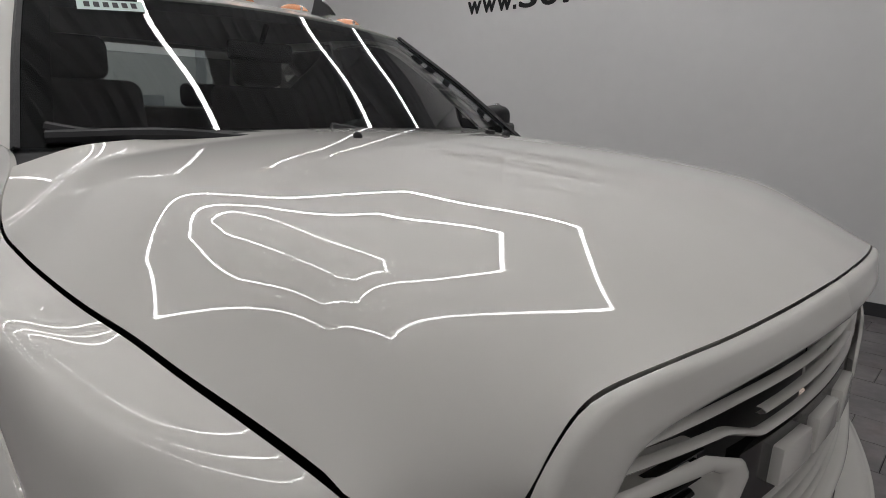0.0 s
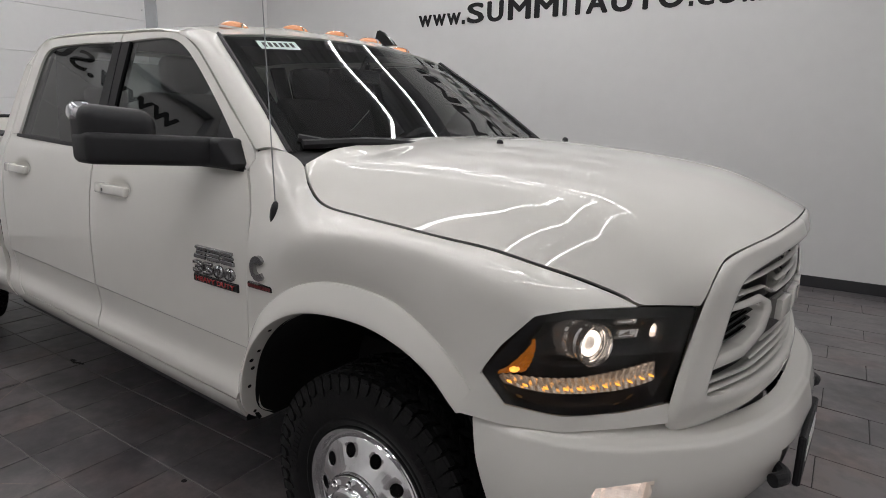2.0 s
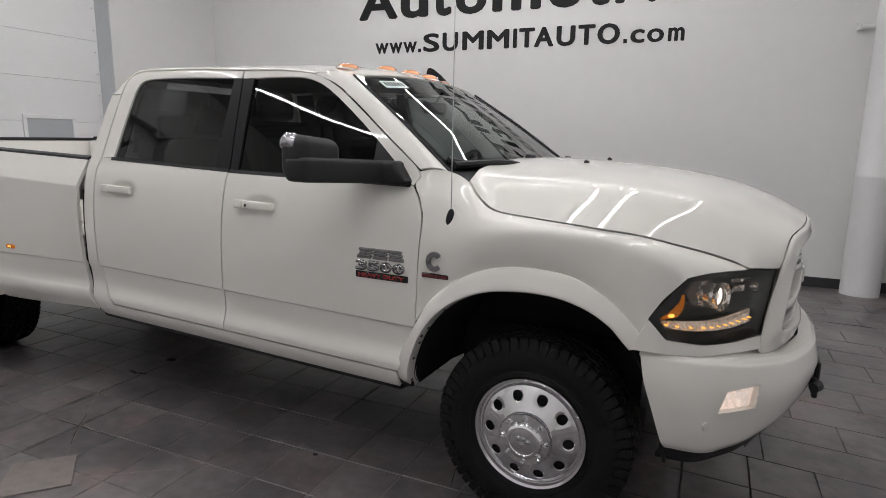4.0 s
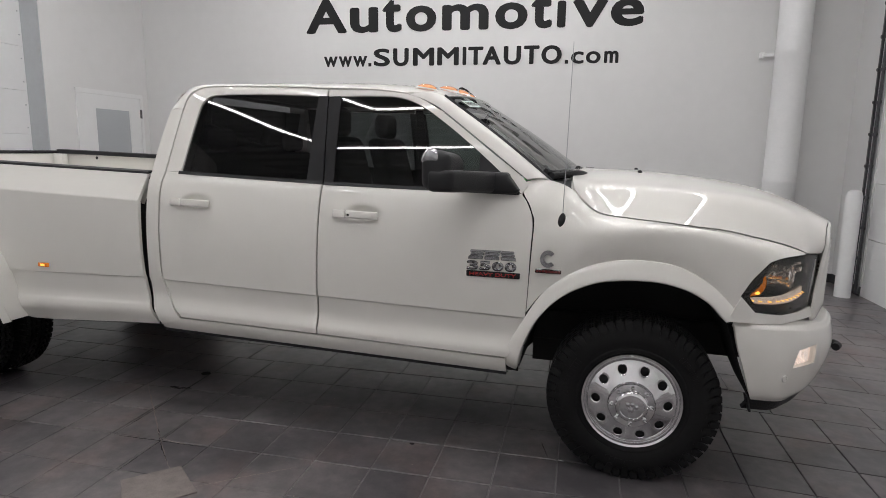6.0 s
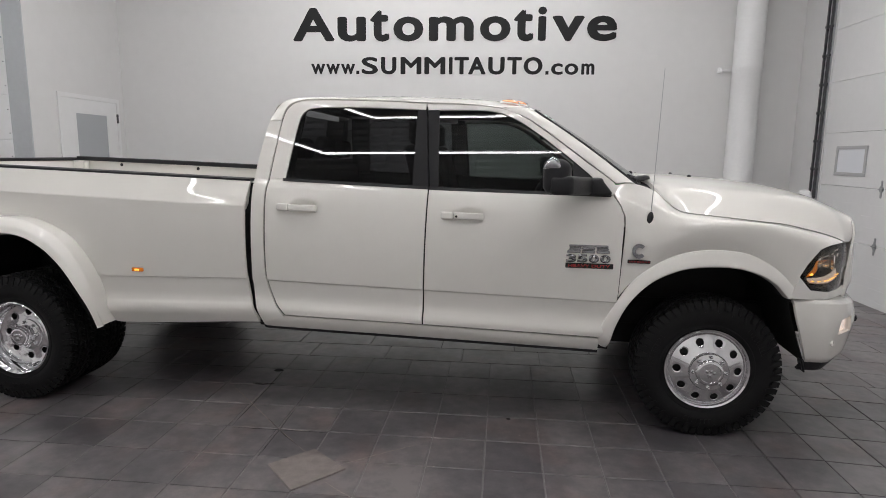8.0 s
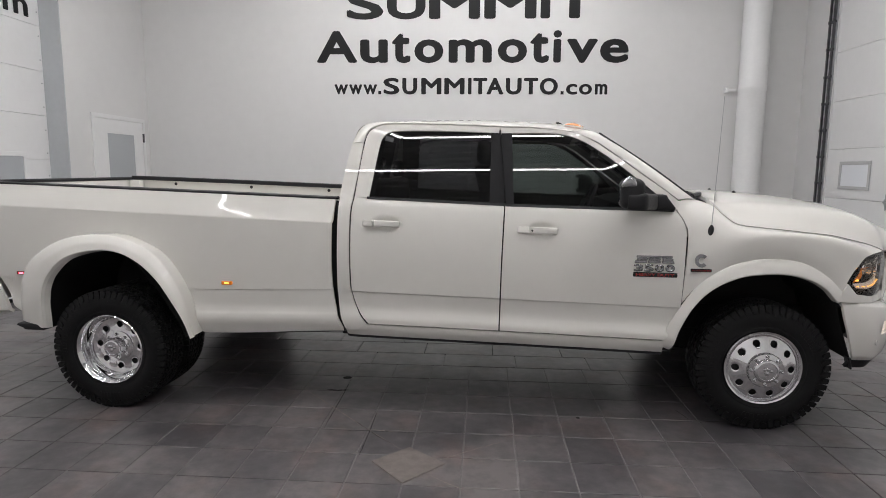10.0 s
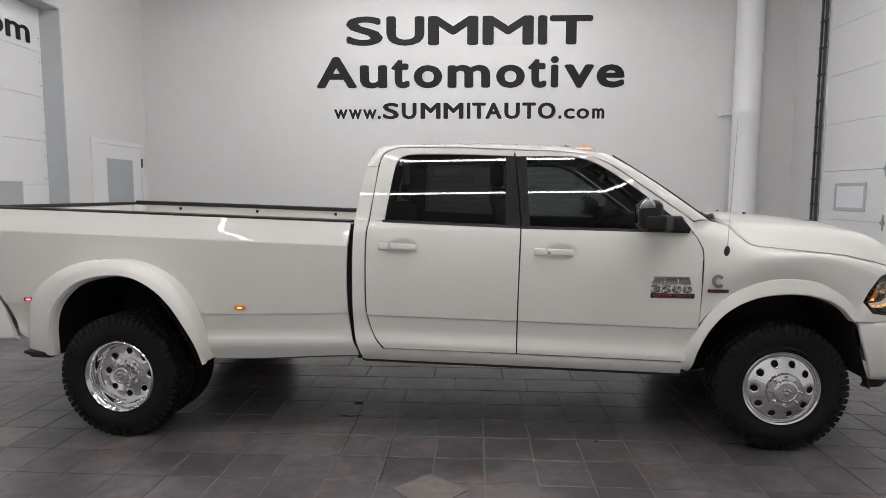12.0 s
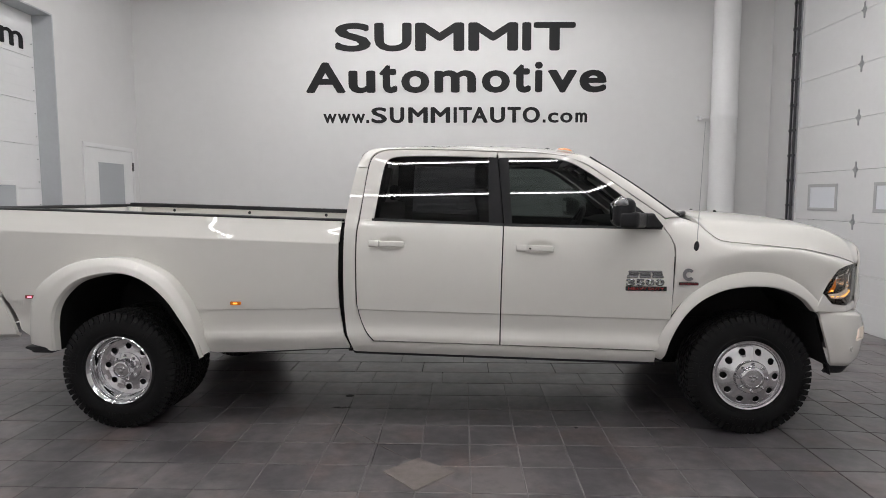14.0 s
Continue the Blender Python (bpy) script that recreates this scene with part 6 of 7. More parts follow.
for i in range(len(fin)):
    bm.faces.new((vs0[i], vs0[(i + 1) % len(fin)], vs1[(i + 1) % len(fin)], vs1[i]))
bm.transform(Matrix.Translation((0.09, 0, roof_z(-1.2, 0.42) - 0.004)))
part("roof_fin", fix(bm), GLOSSB, truck, "black shark fin aerial")
aer = new("radio_aerial")
aer.parent = truck
bm = bmesh.new()
bmesh.ops.create_uvsphere(bm, u_segments=16, v_segments=12, radius=1)
for v in bm.verts:
    v.co.x *= 1.0 if v.co.z > 0 else max(0.35, 1 + v.co.z * 0.6)
bm.transform(Matrix.Translation((-0.372, -1.004, 1.245)) @ Matrix.Rotation(math.radians(6), 4, "Y") @ Matrix.Diagonal((0.020, 0.016, 0.052, 1)))
part("aerial_base", bm, BLACKP, aer, "black teardrop aerial base")
part("aerial_rod", tube(bmesh.new(), (-0.368, -1.005, 1.28), (-0.352, -1.035, 2.075), 0.0022, 0.0015, 8), STEEL, aer, "thin steel rod")
for y in (-0.275, 0.275):
    bm = bmesh.new()
    bmesh.ops.create_uvsphere(bm, u_segments=14, v_segments=8, radius=1)
    for v in bm.verts:
        v.co.x *= 1.0 if v.co.x < 0 else 1.5
        v.co.z = max(v.co.z, -0.3)
    bm.transform(Matrix.Translation((0.0, y, 1.475)) @ Matrix.Diagonal((0.011, 0.010, 0.012, 1)))
    part("washer_nozzle", bm, BLACKP, truck, "small black washer nozzle")


def ws_at(u, v, lift=0.0):
    i, j = u * 32, v * 20
    return ws[int(round(i)), int(round(j))] + V(0.6, 0, 0.8) * lift


for u0, u1 in ((0.36, 0.04), (0.80, 0.47)):
    wp = new("wiper")
    wp.parent = truck
    a, b, mid = ws_at(u0, 0.0, 0.0) + V(0.03, 0, -0.005), ws_at(u1, 0.05, 0.006), ws_at((u0 + u1) / 2 - 0.02, 0.0, 0.040)
    line = curve([a, mid, b], 12)
    bm = sweep(bmesh.new(), line, 0.017, 8)
    tube(bm, a + V(0, 0, -0.02), a + V(0.005, 0, 0.045), 0.024, 0.019, 12)
    part("wiper_arm", fix(bm), BLACKP, wp, "black wiper arm")
    bl = curve([ws_at(u1 + 0.26, 0.05, 0.004), ws_at(u1 + 0.14, 0.05, 0.008), ws_at(u1 + 0.05, 0.05, 0.008), ws_at(max(0.01, u1 - 0.02), 0.10, 0.004)], 12)
    bm = sweep(bmesh.new(), bl, 0.015, 8)
    part("wiper_blade", fix(bm), BLACKP, wp, "black wiper blade")
# stickers inside the glass
def on_glass(a, b, lift):
    """A place on the sticker's patch of the windshield."""
    return ws[3, 17] * (1 - a) * (1 - b) + ws[7, 17] * a * (1 - b) + ws[3, 19] * (1 - a) * b + ws[7, 19] * a * b + V(0.6, 0, 0.8) * lift


st = part("windshield_sticker", surf(bmesh.new(), np.array([[on_glass(a, b, 0.004) for b in (0, 0.85)] for a in (0, 0.25, 0.5, 0.75, 1.0)]), (1, 0, 1), 0), STICKER, windshield, "pale stock number sticker")
bm = bmesh.new()
for k in range(6):
    surf(bm, np.array([[on_glass(0.10 + 0.14 * k + a, b, 0.0055) for b in (0.2, 0.65)] for a in (0, 0.085)]), (1, 0, 1), 0)
part("writing_bar", bm, DASH, st, "dark bars of handwriting", smooth=False)

# ---- cab interior ----
def cushion(bm, x0, x1, y0, y1, z0, z1, r=0.05):
    return box(bm, x0, x1, y0, y1, z0, z1, bevel=r, seg=3)


for y in (-0.42, 0.42):
    seat = new("front_seat")
    seat.parent = truck
    part("seat_cushion", cushion(bmesh.new(), -1.62, -1.10, y - 0.25, y + 0.25, 0.98, 1.12), SEAT, seat)
    bm = cushion(bmesh.new(), -1.74, -1.60, y - 0.25, y + 0.25, 1.08, 1.66)
    for v in bm.verts:
        v.co.x -= (v.co.z - 1.1) * 0.25
    part("backrest", bm, SEAT, seat)
    bm = cushion(bmesh.new(), -1.86, -1.76, y - 0.13, y + 0.13, 1.66, 1.84, 0.045)
    part("headrest", bm, SEAT, seat)
bench = new("rear_bench")
bench.parent = truck
part("seat_cushion", cushion(bmesh.new(), -2.55, -2.10, -0.72, 0.72, 0.98, 1.12), SEAT, bench)
part("backrest", cushion(bmesh.new(), -2.68, -2.56, -0.72, 0.72, 1.08, 1.55), SEAT, bench)
for y in (-0.45, 0.45):
    part("headrest", cushion(bmesh.new(), -2.66, -2.58, y - 0.12, y + 0.12, 1.56, 1.70, 0.035), SEAT, bench)
da = [(-0.36, 1.40), (-0.55, 1.425), (-0.72, 1.42), (-0.83, 1.38), (-0.86, 1.28), (-0.80, 1.10), (-0.72, 0.95)]
G = np.array([[(x, y, z) for x, z in da] for y in np.linspace(-0.86, 0.86, 15)])
part("dashboard", surf(bmesh.new(), G, (-0.5, 0, 1), 0), DASH, truck, "dark vinyl dashboard")
swh = new("steering_wheel")
swh.parent = truck
bm = bmesh.new()
q = Matrix.Translation((-0.98, 0.42, 1.33)) @ Matrix.Rotation(math.radians(-62), 4, "Y")
for i in range(28):
    a, b = 2 * math.pi * i / 28, 2 * math.pi * (i + 1) / 28
    tube(bm, (0.19 * math.cos(a), 0.19 * math.sin(a), 0), (0.19 * math.cos(b), 0.19 * math.sin(b), 0), 0.016, n=8, caps=False)
bm.transform(q)
part("wheel_ring", bm, DASH, swh)
bm = bmesh.new()
box(bm, -0.05, 0.05, -0.18, 0.18, -0.02, 0.02, bevel=0.01)
box(bm, 0.0, 0.18, -0.02, 0.02, -0.015, 0.015, bevel=0.006)
bm.transform(q)
part("spoke", fix(bm), DASH, swh)
bm = cushion(bmesh.new(), -0.99, -0.955, -0.13, 0.13, 1.715, 1.785, 0.016)
part("rear_view_mirror", bm, GLOSSB, truck, "black interior mirror")
part("mirror_stalk", tube(bmesh.new(), (-0.97, 0, 1.77), (-0.92, 0, 1.84), 0.010, n=8), GLOSSB, truck)
bm = bmesh.new()
box(bm, -2.70, -0.56, -0.84, 0.84, 0.55, 0.62)
part("cab_floor", bm, LINER, truck, "dark cab floor")
hl = np.array([[(x, y, roof_z(x, y) - 0.035) for y in np.linspace(-0.70, 0.70, 9)] for x in np.linspace(-2.60, -1.10, 12)])
part("headliner", surf(bmesh.new(), hl, (0, 0, -1), 0), mat("headliner_cloth", (0.16, 0.16, 0.155), 0.9), truck, "grey cloth headliner")
bm = bmesh.new()
box(bm, -0.62, -0.44, -0.66, -0.50, 1.428, 1.436)
part("folder", bm, GREENP, truck, "green folder on the dashboard")
bm = bmesh.new()
box(bm, -0.66, -0.46, -0.52, -0.20, 1.430, 1.440)
part("paper", bm, PAPER, truck, "pale papers on the dashboard")

# ---- underbody ----
fr = new("chassis")
fr.parent = truck
for s in (-1, 1):
    bm = bmesh.new()
    box(bm, -5.40, 0.75, s * 0.45 - 0.035, s * 0.45 + 0.035, 0.50, 0.68, bevel=0.008)
    part("frame_rail", bm, LINER, fr)
for x, r in ((0.0, 0.05), (-4.31, 0.06)):
    bm = tube(bmesh.new(), (x, -0.72, 0.405), (x, 0.72, 0.405), r, n=16)
    bmesh.ops.create_uvsphere(bm, u_segments=16, v_segments=10, radius=0.16, matrix=Matrix.Translation((x, 0.0 if x < -1 else 0.2, 0.405)))
    part("axle", fix(bm), DARKST, fr, "dark steel axle")
part("driveshaft", tube(bmesh.new(), (-4.2, 0, 0.46), (-1.2, 0, 0.60), 0.045, n=14), DARKST, fr)
bm = bmesh.new()
box(bm, -2.6, -1.5, 0.40, 0.80, 0.45, 0.72, bevel=0.04, seg=2)
part("fuel_tank", bm, LINER, fr)
bm = bmesh.new()
box(bm, -1.9, -0.5, -0.28, 0.28, 0.42, 0.70, bevel=0.05, seg=2)
part("gearbox", bm, LINER, fr)
bm = bmesh.new()
box(bm, -0.9, 0.55, -0.42, 0.42, 0.55, 1.05, bevel=0.05, seg=2)
part("engine_block", bm, LINER, fr)
part("exhaust_pipe", tube(bmesh.new(), (-5.3, -0.62, 0.50), (-1.0, -0.35, 0.50), 0.05, n=14), DARKST, fr)

# ---- wall lettering ----
sign = tagged(new("wall_sign"), "large black company lettering on the white wall", "sign")
sign.location = (0, BACK - 0.001, 0)


def sign_word(letters, z0, caps, lower, bold, tall=0.0):
    """Places each letter of a word between its own two edges."""
    for ch, x0, x1 in letters:
        h = caps if ch.isupper() or ch == "i" else tall if ch == "t" and tall else lower
        if ch == ".":
            bm = boxes((x0, x1, -0.006, 0, z0, z0 + (x1 - x0) * 1.1))
            part("letter", bm, LETTER, sign, smooth=False)
            continue
        bm = lettering(ch, x1 - x0, h, bold)
        bm.transform(Matrix.Translation((x0, 0, z0)))
        part("letter", bm, LETTER, sign, smooth=False)


def row(word, edges, x0=-3.885, scale=0.009306):
    return [(c, x0 + (a - 593) * scale, x0 + (b - 593) * scale) for c, (a, b) in zip(word, edges)]


sign_word(row("SUMMIT", ((593, 657), (663, 729), (735, 822), (829, 917), (924, 940), (944, 1018))), 3.985, 0.455, 0.455, 0.026)
sign_word(row("Automotive", ((540, 611), (616, 664), (671, 703), (710, 760), (769, 843), (853, 903), (908, 940), (947, 961), (970, 1022), (1026, 1074))), 3.312, 0.495, 0.362, 0.024, 0.46)
sign_word(row("www.", ((570, 594), (596, 619), (621, 645), (647, 652))), 2.818, 0.165, 0.155, 0.006)
sign_word(row("SUMMITAUTO", ((656, 684), (689, 715), (722, 757), (762, 797), (803, 809), (812, 836), (835, 864), (868, 895), (899, 923), (926, 957))), 2.818, 0.258, 0.258, 0.012)
sign_word(row(".com", ((962, 967), (971, 990), (993, 1015), (1020, 1041))), 2.818, 0.165, 0.165, 0.008)

# ---- left sectional door ----
def sectional_door(name, x, y0, y1, face, label, seams):
    d = tagged(new(name), label, "garage door", kind="structure")
    for z0, z1 in zip(seams[:-1], seams[1:]):
        bm = bmesh.new()
        box(bm, x - 0.02, x + 0.02, y0, y1, z0 + 0.002, z1 - 0.002, bevel=0.003)
        for j in range(5):
            zz = z0 + (z1 - z0) * (j + 0.5) / 5
            box(bm, x + face * 0.0195, x + face * 0.0215, y0 + 0.02, y1 - 0.02, zz - 0.003, zz + 0.003)
        part("door_panel", fix(bm), DOORW, d, smooth=False)
    return d


GZT = 4.0
left_door = sectional_door("door_1", LEFT - 0.29, GY0, GY1, 1, "white ribbed sectional garage door with black lettering", [GZT * k / 7 for k in range(8)])
setting("door_frame", boxes((LEFT - 0.27, LEFT - 0.002, GY1 - 0.02, GY1 - 0.002, 0, GZ - 0.02), (LEFT - 0.27, LEFT - 0.002, GY0 + 0.002, GY0 + 0.02, 0, GZ - 0.02), (LEFT - 0.27, LEFT - 0.002, GY0 + 0.002, GY1 - 0.002, GZ - 0.02, GZ - 0.002)), JAMB, "grey painted garage door jamb", "door frame")
setting("wall_outer_left", boxes((LEFT - 0.50, LEFT - 0.40, GY0 - 0.5, GY1 + 0.5, 0, CEIL)), WALL, "plain wall behind the door", "wall")
for y in (2.42, 0.4):
    bm = boxes((LEFT - 0.272, LEFT - 0.248, y - 0.36, y + 0.36, 1.395, 1.45), (LEFT - 0.272, LEFT - 0.248, y - 0.36, y + 0.36, 1.75, 1.805), (LEFT - 0.272, LEFT - 0.248, y - 0.36, y - 0.31, 1.45, 1.75), (LEFT - 0.272, LEFT - 0.248, y + 0.31, y + 0.36, 1.45, 1.75), bevel=0.004)
    f = part("window_frame", bm, DOORW, left_door)
    bm = boxes((LEFT - 0.268, LEFT - 0.258, y - 0.312, y + 0.312, 1.448, 1.752))
    part("pane", bm, PANEG, left_door, "frosted grey pane")
bm = lettering("www.SUMMITAUTO.com", 6.3, 0.30, 0.008)
bm.transform(Matrix.Translation((LEFT - 0.264, 3.03 - 6.3, 3.50)) @ Matrix.Rotation(math.radians(90), 4, "Z"))
for v in bm.verts:
    v.co.y = max(v.co.y, GY0)
part("lettering", bm, LETTER, left_door, "black lettering", smooth=False)
bm = bmesh.new()
for k in range(12):
    z = 0.3 + k * 0.3
    tube(bm, (LEFT - 0.262, GY1 - 0.07, z), (LEFT - 0.255, GY1 - 0.07, z), 0.008, n=8)
part("rivet", bm, STEEL, left_door)

# ---- service door on the left wall ----
sd = tagged(new("door_2"), "white service door with a frosted grey pane", "door", kind="structure")
bm = boxes((LEFT, LEFT + 0.020, 3.74, 3.80, LOW, 2.329), (LEFT, LEFT + 0.020, 5.06, 5.12, LOW, 2.329), (LEFT, LEFT + 0.020, 3.74, 5.12, 2.331, 2.392))
part("door_frame", bm, DOORW, sd, smooth=False)
bm = boxes((LEFT, LEFT + 0.012, 3.806, 4.10, -0.08, 2.322), (LEFT, LEFT + 0.012, 4.80, 5.054, -0.08, 2.322), (LEFT, LEFT + 0.012, 4.10, 4.80, 2.12, 2.322), (LEFT, LEFT + 0.012, 4.10, 4.80, -0.08, 0.9))
part("door_leaf", bm, DOORW, sd, smooth=False)
part("pane", boxes((LEFT, LEFT + 0.006, 4.10, 4.80, 0.9, 2.12)), PANEG, sd, "frosted grey pane", smooth=False)
for z in (2.02, 0.3):
    part("hinge", boxes((LEFT + 0.004, LEFT + 0.034, 5.046, 5.074, z, z + 0.14), bevel=0.004), DARKST, sd, "dark steel hinge", smooth=False)

# ---- right sectional door with its track ----
RD = RIGHT + 0.03
right_door = sectional_door("door_3", RD, RY0, RY1, -1, "white ribbed sectional garage door", [LOW + 0.004, 0.572, 1.252, 1.938, 2.609, 3.290, 3.966, RZ])
hinge_y = (3.10, 1.7)
for hy in hinge_y:
    for z in (0.572, 1.252, 1.938, 2.609, 3.290, 3.966):
        bm = bmesh.new()
        out = [(0, 0.105), (0.012, 0.095), (0.014, 0.04), (0.036, 0.016), (0.036, -0.016), (0.014, -0.04), (0.012, -0.095), (0, -0.105), (-0.012, -0.095), (-0.014, -0.04), (-0.036, -0.016), (-0.036, 0.016), (-0.014, 0.04), (-0.012, 0.095)]
        fa = [bm.verts.new((RD - 0.030, hy + a, z + b)) for a, b in out]
        fb = [bm.verts.new((RD - 0.022, hy + a, z + b)) for a, b in out]
        bm.faces.new(fa)
        for k in range(len(out)):
            bm.faces.new((fa[k], fa[(k + 1) % len(out)], fb[(k + 1) % len(out)], fb[k]))
        tube(bm, (RD - 0.036, hy - 0.035, z), (RD - 0.036, hy + 0.035, z), 0.010, n=10)
        part("hinge", fix(bm), STEEL, right_door, "galvanised hinge plate", smooth=False)
for y in (3.77, 2.4):
    part("window_frame", boxes((RD - 0.036, RD - 0.02, y - 0.33, y + 0.33, 1.385, 1.43), (RD - 0.036, RD - 0.02, y - 0.33, y + 0.33, 1.722, 1.765), (RD - 0.036, RD - 0.02, y - 0.33, y - 0.285, 1.43, 1.725), (RD - 0.036, RD - 0.02, y + 0.285, y + 0.33, 1.43, 1.725), bevel=0.004), mat("window_frame_grey", (0.5, 0.5, 0.51), 0.4) if y > 3 else bpy.data.materials["window_frame_grey"], right_door, smooth=False)
    part("pane", boxes((RD - 0.026, RD - 0.0215, y - 0.29, y + 0.29, 1.425, 1.73)), mat("bright_pane", (0.86, 0.88, 0.92), 0.12) if y > 3 else bpy.data.materials["bright_pane"], right_door, "pale window pane", smooth=False)
trk = tagged(new("door_track"), "galvanised steel garage door track with rollers", "door track", kind="structure")
for dy, w in ((0.0, 0.030), (0.100, 0.030)):
    part("rail", boxes((RIGHT - 0.050, RIGHT - 0.026, 4.46 + dy, 4.46 + dy + w, LOW + 0.03, CEIL - 0.1)), DARKST, trk, smooth=False)
part("back_plate", boxes((RIGHT - 0.022, RIGHT - 0.002, 4.445, 4.475, LOW + 0.03, CEIL - 0.1)), STEEL, trk, smooth=False)
for k in range(13):
    z = 0.3 + k * 0.38
    bm = boxes((RIGHT - 0.055, RIGHT - 0.024, 4.44, 4.60, z, z + 0.035), bevel=0.004)
    tube(bm, (RIGHT - 0.080, 4.535, z + 0.018), (RIGHT - 0.055, 4.535, z + 0.018), 0.020, n=10)
    part("roller_bracket", fix(bm), DARKST, trk, "dark roller bracket", smooth=False)

# ---- white pipe in the corner ----
pipe = tagged(new("wall_pipe"), "white jacketed vertical pipe on the wall corner", "pipe", kind="structure")
bm = lathe(bmesh.new(), [(0.197, LOW), (0.197, 1.2), (0.201, 1.21), (0.201, 1.25), (0.197, 1.26), (0.197, 2.84), (0.202, 2.85), (0.202, 2.92), (0.197, 2.93), (0.197, CEIL)], 40, "z", (2.43, 5.02, 0))
part("pipe_jacket", fix(bm), PIPEW, pipe, angle=50)
bm = boxes((2.12, 2.26, 5.16, 5.20, 2.86, 2.90), (2.10, 2.15, 5.18, BACK, 2.84, 2.92), bevel=0.006)
part("bracket", bm, DOORW, pipe, smooth=False)
bo = tagged(new("bollard"), "short white guard post beside the garage door", "bollard")
bm = lathe(bmesh.new(), [(0.09, LOW), (0.09, 1.10), (0.075, 1.15), (0.04, 1.175), (0.001, 1.18)], 28, "z", (3.05, 4.30, 0))
part("post", fix(bm), PIPEW, bo)

# ---- ceiling light strips ----
def light_strip(a, b):
    a, b = Vector((*a, CEIL - 0.35)), Vector((*b, CEIL - 0.35))
    ob = tagged(new("linear_light"), "suspended white linear light strip, lit", "ceiling light", group="ceiling light strips")
    d = (b - a)
    L = d.length
    ob.matrix_world = Matrix.Translation((a + b) / 2) @ Matrix.Rotation(math.atan2(d.y, d.x), 4, "Z")
    part("housing", boxes((-L / 2, L / 2, -0.035, 0.035, 0.0, 0.06), bevel=0.008), HOUSING, ob, smooth=False)
    part("tube", boxes((-L / 2 + 0.01, L / 2 - 0.01, -0.028, 0.028, -0.02, -0.001), bevel=0.008), LED, ob, "lit white tube", smooth=False)
    for x in (-L / 2 + 0.2, L / 2 - 0.2):
        part("hanger", tube(bmesh.new(), (x, 0, 0.06), (x, 0, 0.35), 0.004, n=6), STEEL, ob, smooth=False)


RINGS = [
    [(-4.4, -4.7), (-0.45, -4.7), (1.5, -2.8), (1.5, 2.2), (-0.45, 4.15), (-4.0, 4.15), (-5.7, 2.2), (-5.7, -3.2)],
    [(-3.3, -3.6), (-0.9, -3.6), (0.4, -2.3), (0.4, 1.7), (-0.9, 3.0), (-3.3, 3.0), (-4.6, 1.7), (-4.6, -2.3)],
    [(-3.6, -1.6), (-0.6, -1.6), (-0.1, -1.1), (-0.1, 0.32), (-0.6, 0.82), (-3.6, 0.82), (-4.1, 0.32), (-4.1, -1.1)],
]
for ring in RINGS:
    for a, b in zip(ring, ring[1:] + ring[:1]):
        light_strip(a, b)

# ---- floor tiles ----
TX, TY, JOINT = 0.304, 0.318, 0.007
TURN_DEG = -1.3
PLANK_Y = 0.195


def tile_mesh(w, h):
    bm = bmesh.new()
    box(bm, -w / 2, w / 2, -h / 2, h / 2, -0.018, 0.0)
    top = [e for e in bm.edges if all(v.co.z > -0.001 for v in e.verts)]
    bmesh.ops.bevel(bm, geom=top, offset=0.002, segments=1, affect="EDGES")
    me = bpy.data.meshes.new("tile")
    bm.to_mesh(me)
    bm.free()
    me.materials.append(TILE)
    return me


SQ, PLANK = tile_mesh(TX - JOINT, TY - JOINT), tile_mesh(2 * TX - JOINT, TY - JOINT)
bm = bmesh.new()
xs, ys = np.linspace(LEFT - 0.5, RIGHT + 0.5, 120), np.linspace(PLANK_Y + 0.02, BACK + 0.1, 60)
strip = [[bm.verts.new((x, y, fall(x, y) - 0.0075)) for y in ys] for x in xs]
for a in range(119):
    for b in range(59):
        bm.faces.new((strip[a][b], strip[a + 1][b], strip[a + 1][b + 1], strip[a][b + 1]))
part("plank_joints", bm, mat("dark_grout", (0.040, 0.037, 0.037), 0.8, noise_scale=4, noise_amt=0.2), floor, "dark grout between the plank tiles", smooth=False)


def lying(x, y):
    """The tilt of the floor at (x, y)."""
    e = 0.15
    n = Vector((fall(x - e, y) - fall(x + e, y), fall(x, y - e) - fall(x, y + e), 2 * e))
    return Vector((0, 0, 1)).rotation_difference(n).to_matrix().to_4x4()


rng = random.Random(3)
PIVOT = Vector((-1.9, -1.08, 0))
turn = Matrix.Translation(PIVOT) @ Matrix.Rotation(math.radians(TURN_DEG), 4, "Z") @ Matrix.Translation(-PIVOT)
rest_v, rest_f = [], []
spots = []
for j in range(-30, 22):
    yc = -1.08 + (j + 0.5) * TY
    plank = yc > PLANK_Y
    for i in range(-22, 26):
        if plank:
            if i % 2:
                continue
            xc = -2.52 + (i + 1) * TX - 0.19 * (j % 3)
        else:
            xc = -2.485 + (i + 0.5) * TX
        p = turn @ Vector((xc, yc, 0))
        if LEFT - 0.4 < p.x < RIGHT + 0.4 and FRONT - 0.1 < p.y < BACK + 0.1:
            spots.append((p.x, p.y, plank))
spots.sort(key=lambda p: (p[0] + 1.9) ** 2 * 0.7 + (p[1] + 1.3) ** 2)
rot = Matrix.Rotation(math.radians(TURN_DEG), 4, "Z")
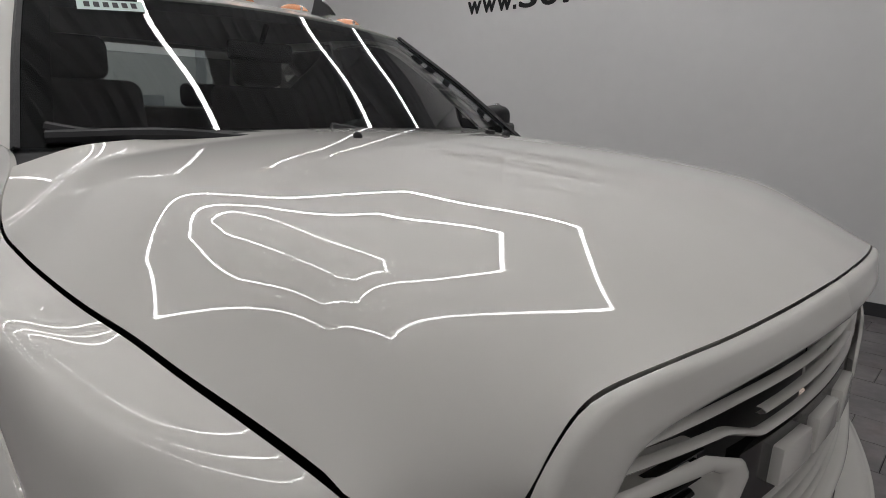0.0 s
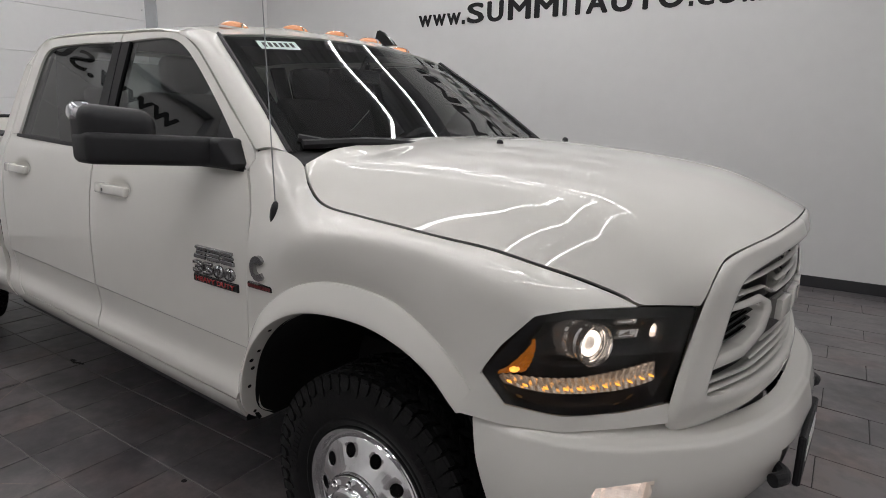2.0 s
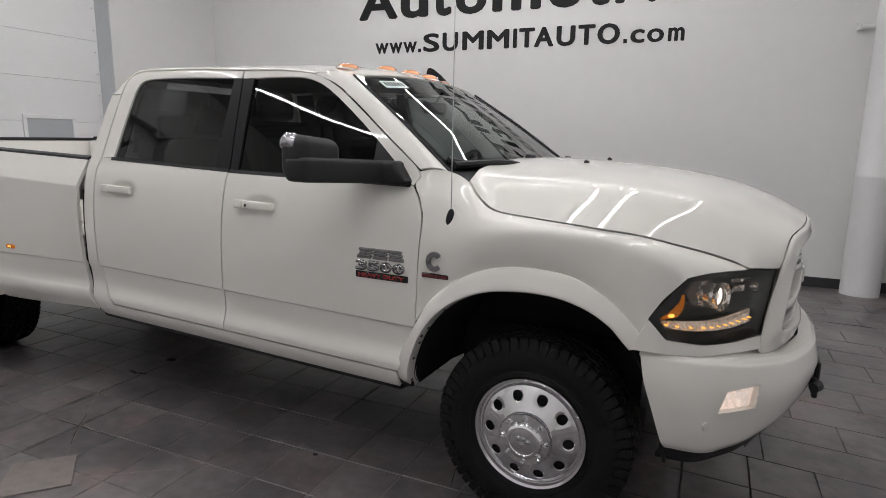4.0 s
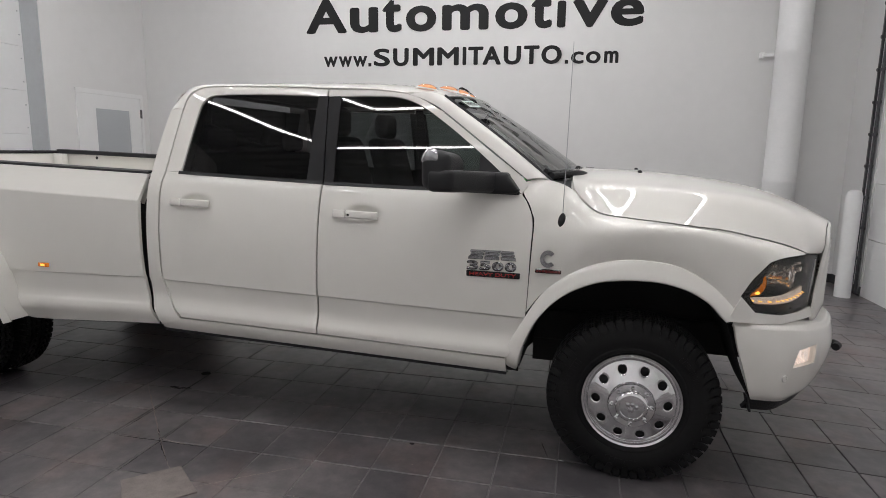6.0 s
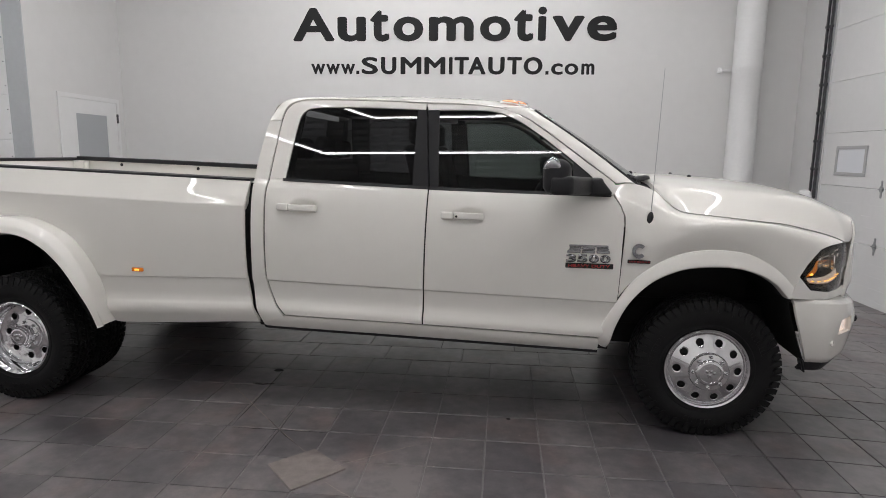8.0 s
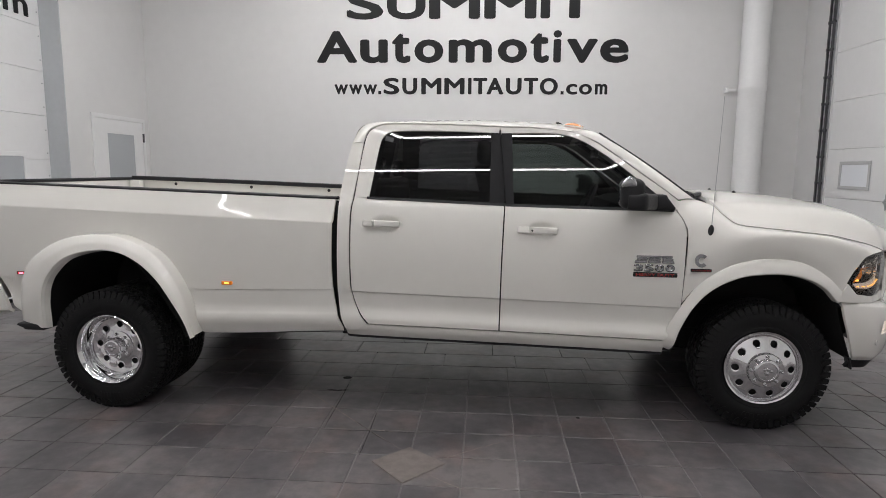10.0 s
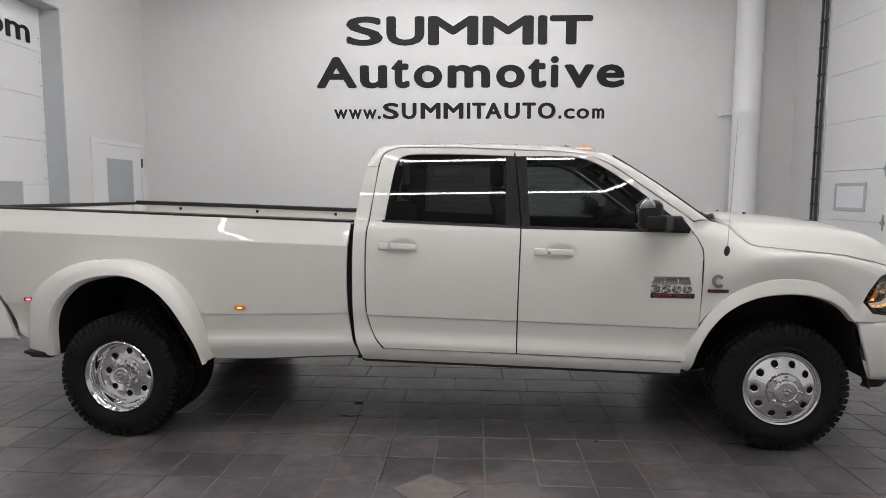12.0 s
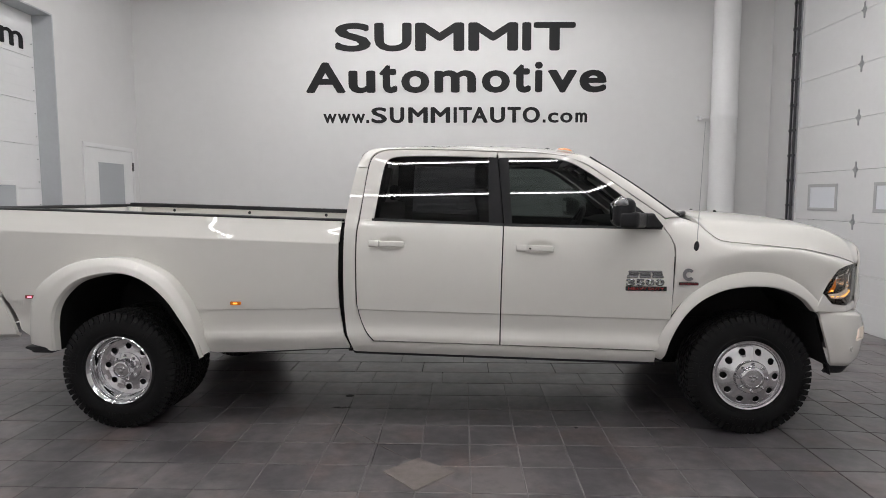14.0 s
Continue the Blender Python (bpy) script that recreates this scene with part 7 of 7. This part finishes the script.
for k, (xc, yc, plank) in enumerate(spots):
    dz = rng.uniform(0, 0.0011)
    if k < 300:
        t = new("tile", PLANK if plank else SQ)
        t.parent = floor
        t.matrix_local = Matrix.Translation((xc, yc, fall(xc, yc) + dz)) @ lying(xc, yc) @ rot
    else:
        w, h = (TX if plank else TX / 2) - 0.002, TY / 2 - 0.002
        b = len(rest_v)
        e = 0.001
        for a, z in ((0, -0.014), (e, dz + 0.0008)):
            for sx, sy in ((-1, -1), (1, -1), (1, 1), (-1, 1)):
                q = rot @ Vector((sx * (w - a), sy * (h - a), 0))
                rest_v.append((xc + q.x, yc + q.y, fall(xc + q.x, yc + q.y) + z))
        rest_f += [(b + 4, b + 5, b + 6, b + 7), (b, b + 1, b + 5, b + 4), (b + 1, b + 2, b + 6, b + 5), (b + 2, b + 3, b + 7, b + 6), (b + 3, b, b + 4, b + 7)]
me = bpy.data.meshes.new("far_tiles")
me.from_pydata(rest_v, [], rest_f)
me.materials.append(TILE)
far = new("far_tiles", me)
far.parent = floor
far["kind"] = "stuff"

# ---- cracks, scratches and the loose tile ----
CRACK = mat("crack_dirt", (0.012, 0.011, 0.011), 0.9)
SCRATCH = mat("chalky_scratch", (0.30, 0.26, 0.24), 0.8, noise_scale=30, noise_amt=0.4)


def streak(name, pts, width, material, label):
    """A narrow, uneven line lying on the floor."""
    line = poly(pts, 40)
    rnd = random.Random(len(pts) * 7 + int(abs(pts[0][0]) * 100))
    d = np.gradient(line, axis=0)
    d /= np.linalg.norm(d, axis=1, keepdims=True)
    bm = bmesh.new()
    prev = None
    for k, (p, q) in enumerate(zip(line, d)):
        w = width * (0.35 + 0.65 * rnd.random()) * min(1, 4 * (1 - k / 39) + 0.2, 4 * k / 39 + 0.2)
        c = p + np.array((-q[1], q[0])) * rnd.uniform(-0.3, 0.3) * width
        a = bm.verts.new((c[0] - q[1] * w / 2, c[1] + q[0] * w / 2, 0.0022))
        b = bm.verts.new((c[0] + q[1] * w / 2, c[1] - q[0] * w / 2, 0.0022))
        if prev:
            bm.faces.new((prev[0], prev[1], b, a))
        prev = (a, b)
    for f in bm.faces:
        f.normal_update()
        if f.normal.z < 0:
            f.normal_flip()
    part(name, bm, material, floor, label, smooth=False)


streak("crack", [(-2.765, -1.08), (-2.762, -0.60), (-2.77, -0.14)], 0.006, CRACK, "dark open joint")
streak("crack", [(-2.475, -1.42), (-2.468, -1.08), (-2.47, -0.78)], 0.006, CRACK, "dark open joint")
streak("crack", [(-2.75, -1.078), (-2.47, -1.082), (-2.18, -1.092)], 0.006, CRACK, "dark open joint")
streak("crack", [(-2.60, -0.93), (-2.47, -1.08), (-2.40, -1.16), (-2.30, -1.26)], 0.008, CRACK, "dark broken tile edge")
streak("scratch", [(-3.08, -0.39), (-2.77, -0.74), (-2.48, -1.07), (-2.34, -1.22), (-2.22, -1.34)], 0.009, SCRATCH, "pale diagonal scratch")
streak("scratch", [(-2.49, -1.05), (-2.40, -1.075), (-2.30, -1.085)], 0.009, SCRATCH, "pale broken tile edge")
streak("scratch", [(-1.62, -1.16), (-1.86, -1.32), (-2.02, -1.44)], 0.007, SCRATCH, "pale diagonal scratch")
streak("scratch", [(-2.06, -1.60), (-1.96, -1.68), (-1.87, -1.74)], 0.006, SCRATCH, "pale diagonal scratch")
streak("crack", [(-0.44, -0.62), (-0.40, -0.78)], 0.006, CRACK, "dark scratch")
streak("smudge", [(-2.90, -0.40), (-2.83, -0.42), (-2.74, -0.40)], 0.035, CRACK, "dark smudge")
for x, y, r in ((-2.805, -0.142, 0.036), (-1.13, -0.80, 0.014)):
    bm = lathe(bmesh.new(), [(r, 0.0012), (r * 0.9, 0.0026), (0.001, 0.0026)], 16, "z", (x, y, 0))
    for v in bm.verts:
        v.co.y = y + (v.co.y - y) * 0.8
    part("drain_hole", fix(bm), CRACK, floor, "small dark hole in the floor", smooth=False)
rnd = random.Random(11)
for k in range(26):
    x, y = rnd.uniform(-3.0, -0.6), rnd.uniform(-1.5, 0.1)
    bm = bmesh.new()
    bmesh.ops.create_icosphere(bm, subdivisions=1, radius=rnd.uniform(0.002, 0.0045))
    for v in bm.verts:
        v.co = Vector((v.co.x * rnd.uniform(0.7, 1.5) + x, v.co.y * rnd.uniform(0.7, 1.5) + y, abs(v.co.z) * 0.6 + 0.0012))
    part("grit", bm, SCRATCH, floor, smooth=False)
bm = bmesh.new()
corners = [(-2.195, -1.293), (-2.391, -1.475), (-2.193, -1.70), (-1.98, -1.48)]
lo = [bm.verts.new((x, y, 0.0012)) for x, y in corners]
hi = [bm.verts.new((x, y, 0.009)) for x, y in corners]
bm.faces.new(lo[::-1])
bm.faces.new(hi)
for k in range(4):
    bm.faces.new((lo[k], lo[(k + 1) % 4], hi[(k + 1) % 4], hi[k]))
bmesh.ops.bevel(bm, geom=[e for e in bm.edges if all(v.co.z > 0.005 for v in e.verts)], offset=0.002, segments=1, affect="EDGES")
loose = tagged(link("floor_tile", fix(bm), mat("pale_tile", (0.200, 0.172, 0.162), 0.4, noise_scale=22, noise_amt=0.30, bump=0.2, bump_scale=50)), "loose pale grey-brown floor tile lying at an angle", "tile")
loose.matrix_world = floor.matrix_world.copy()
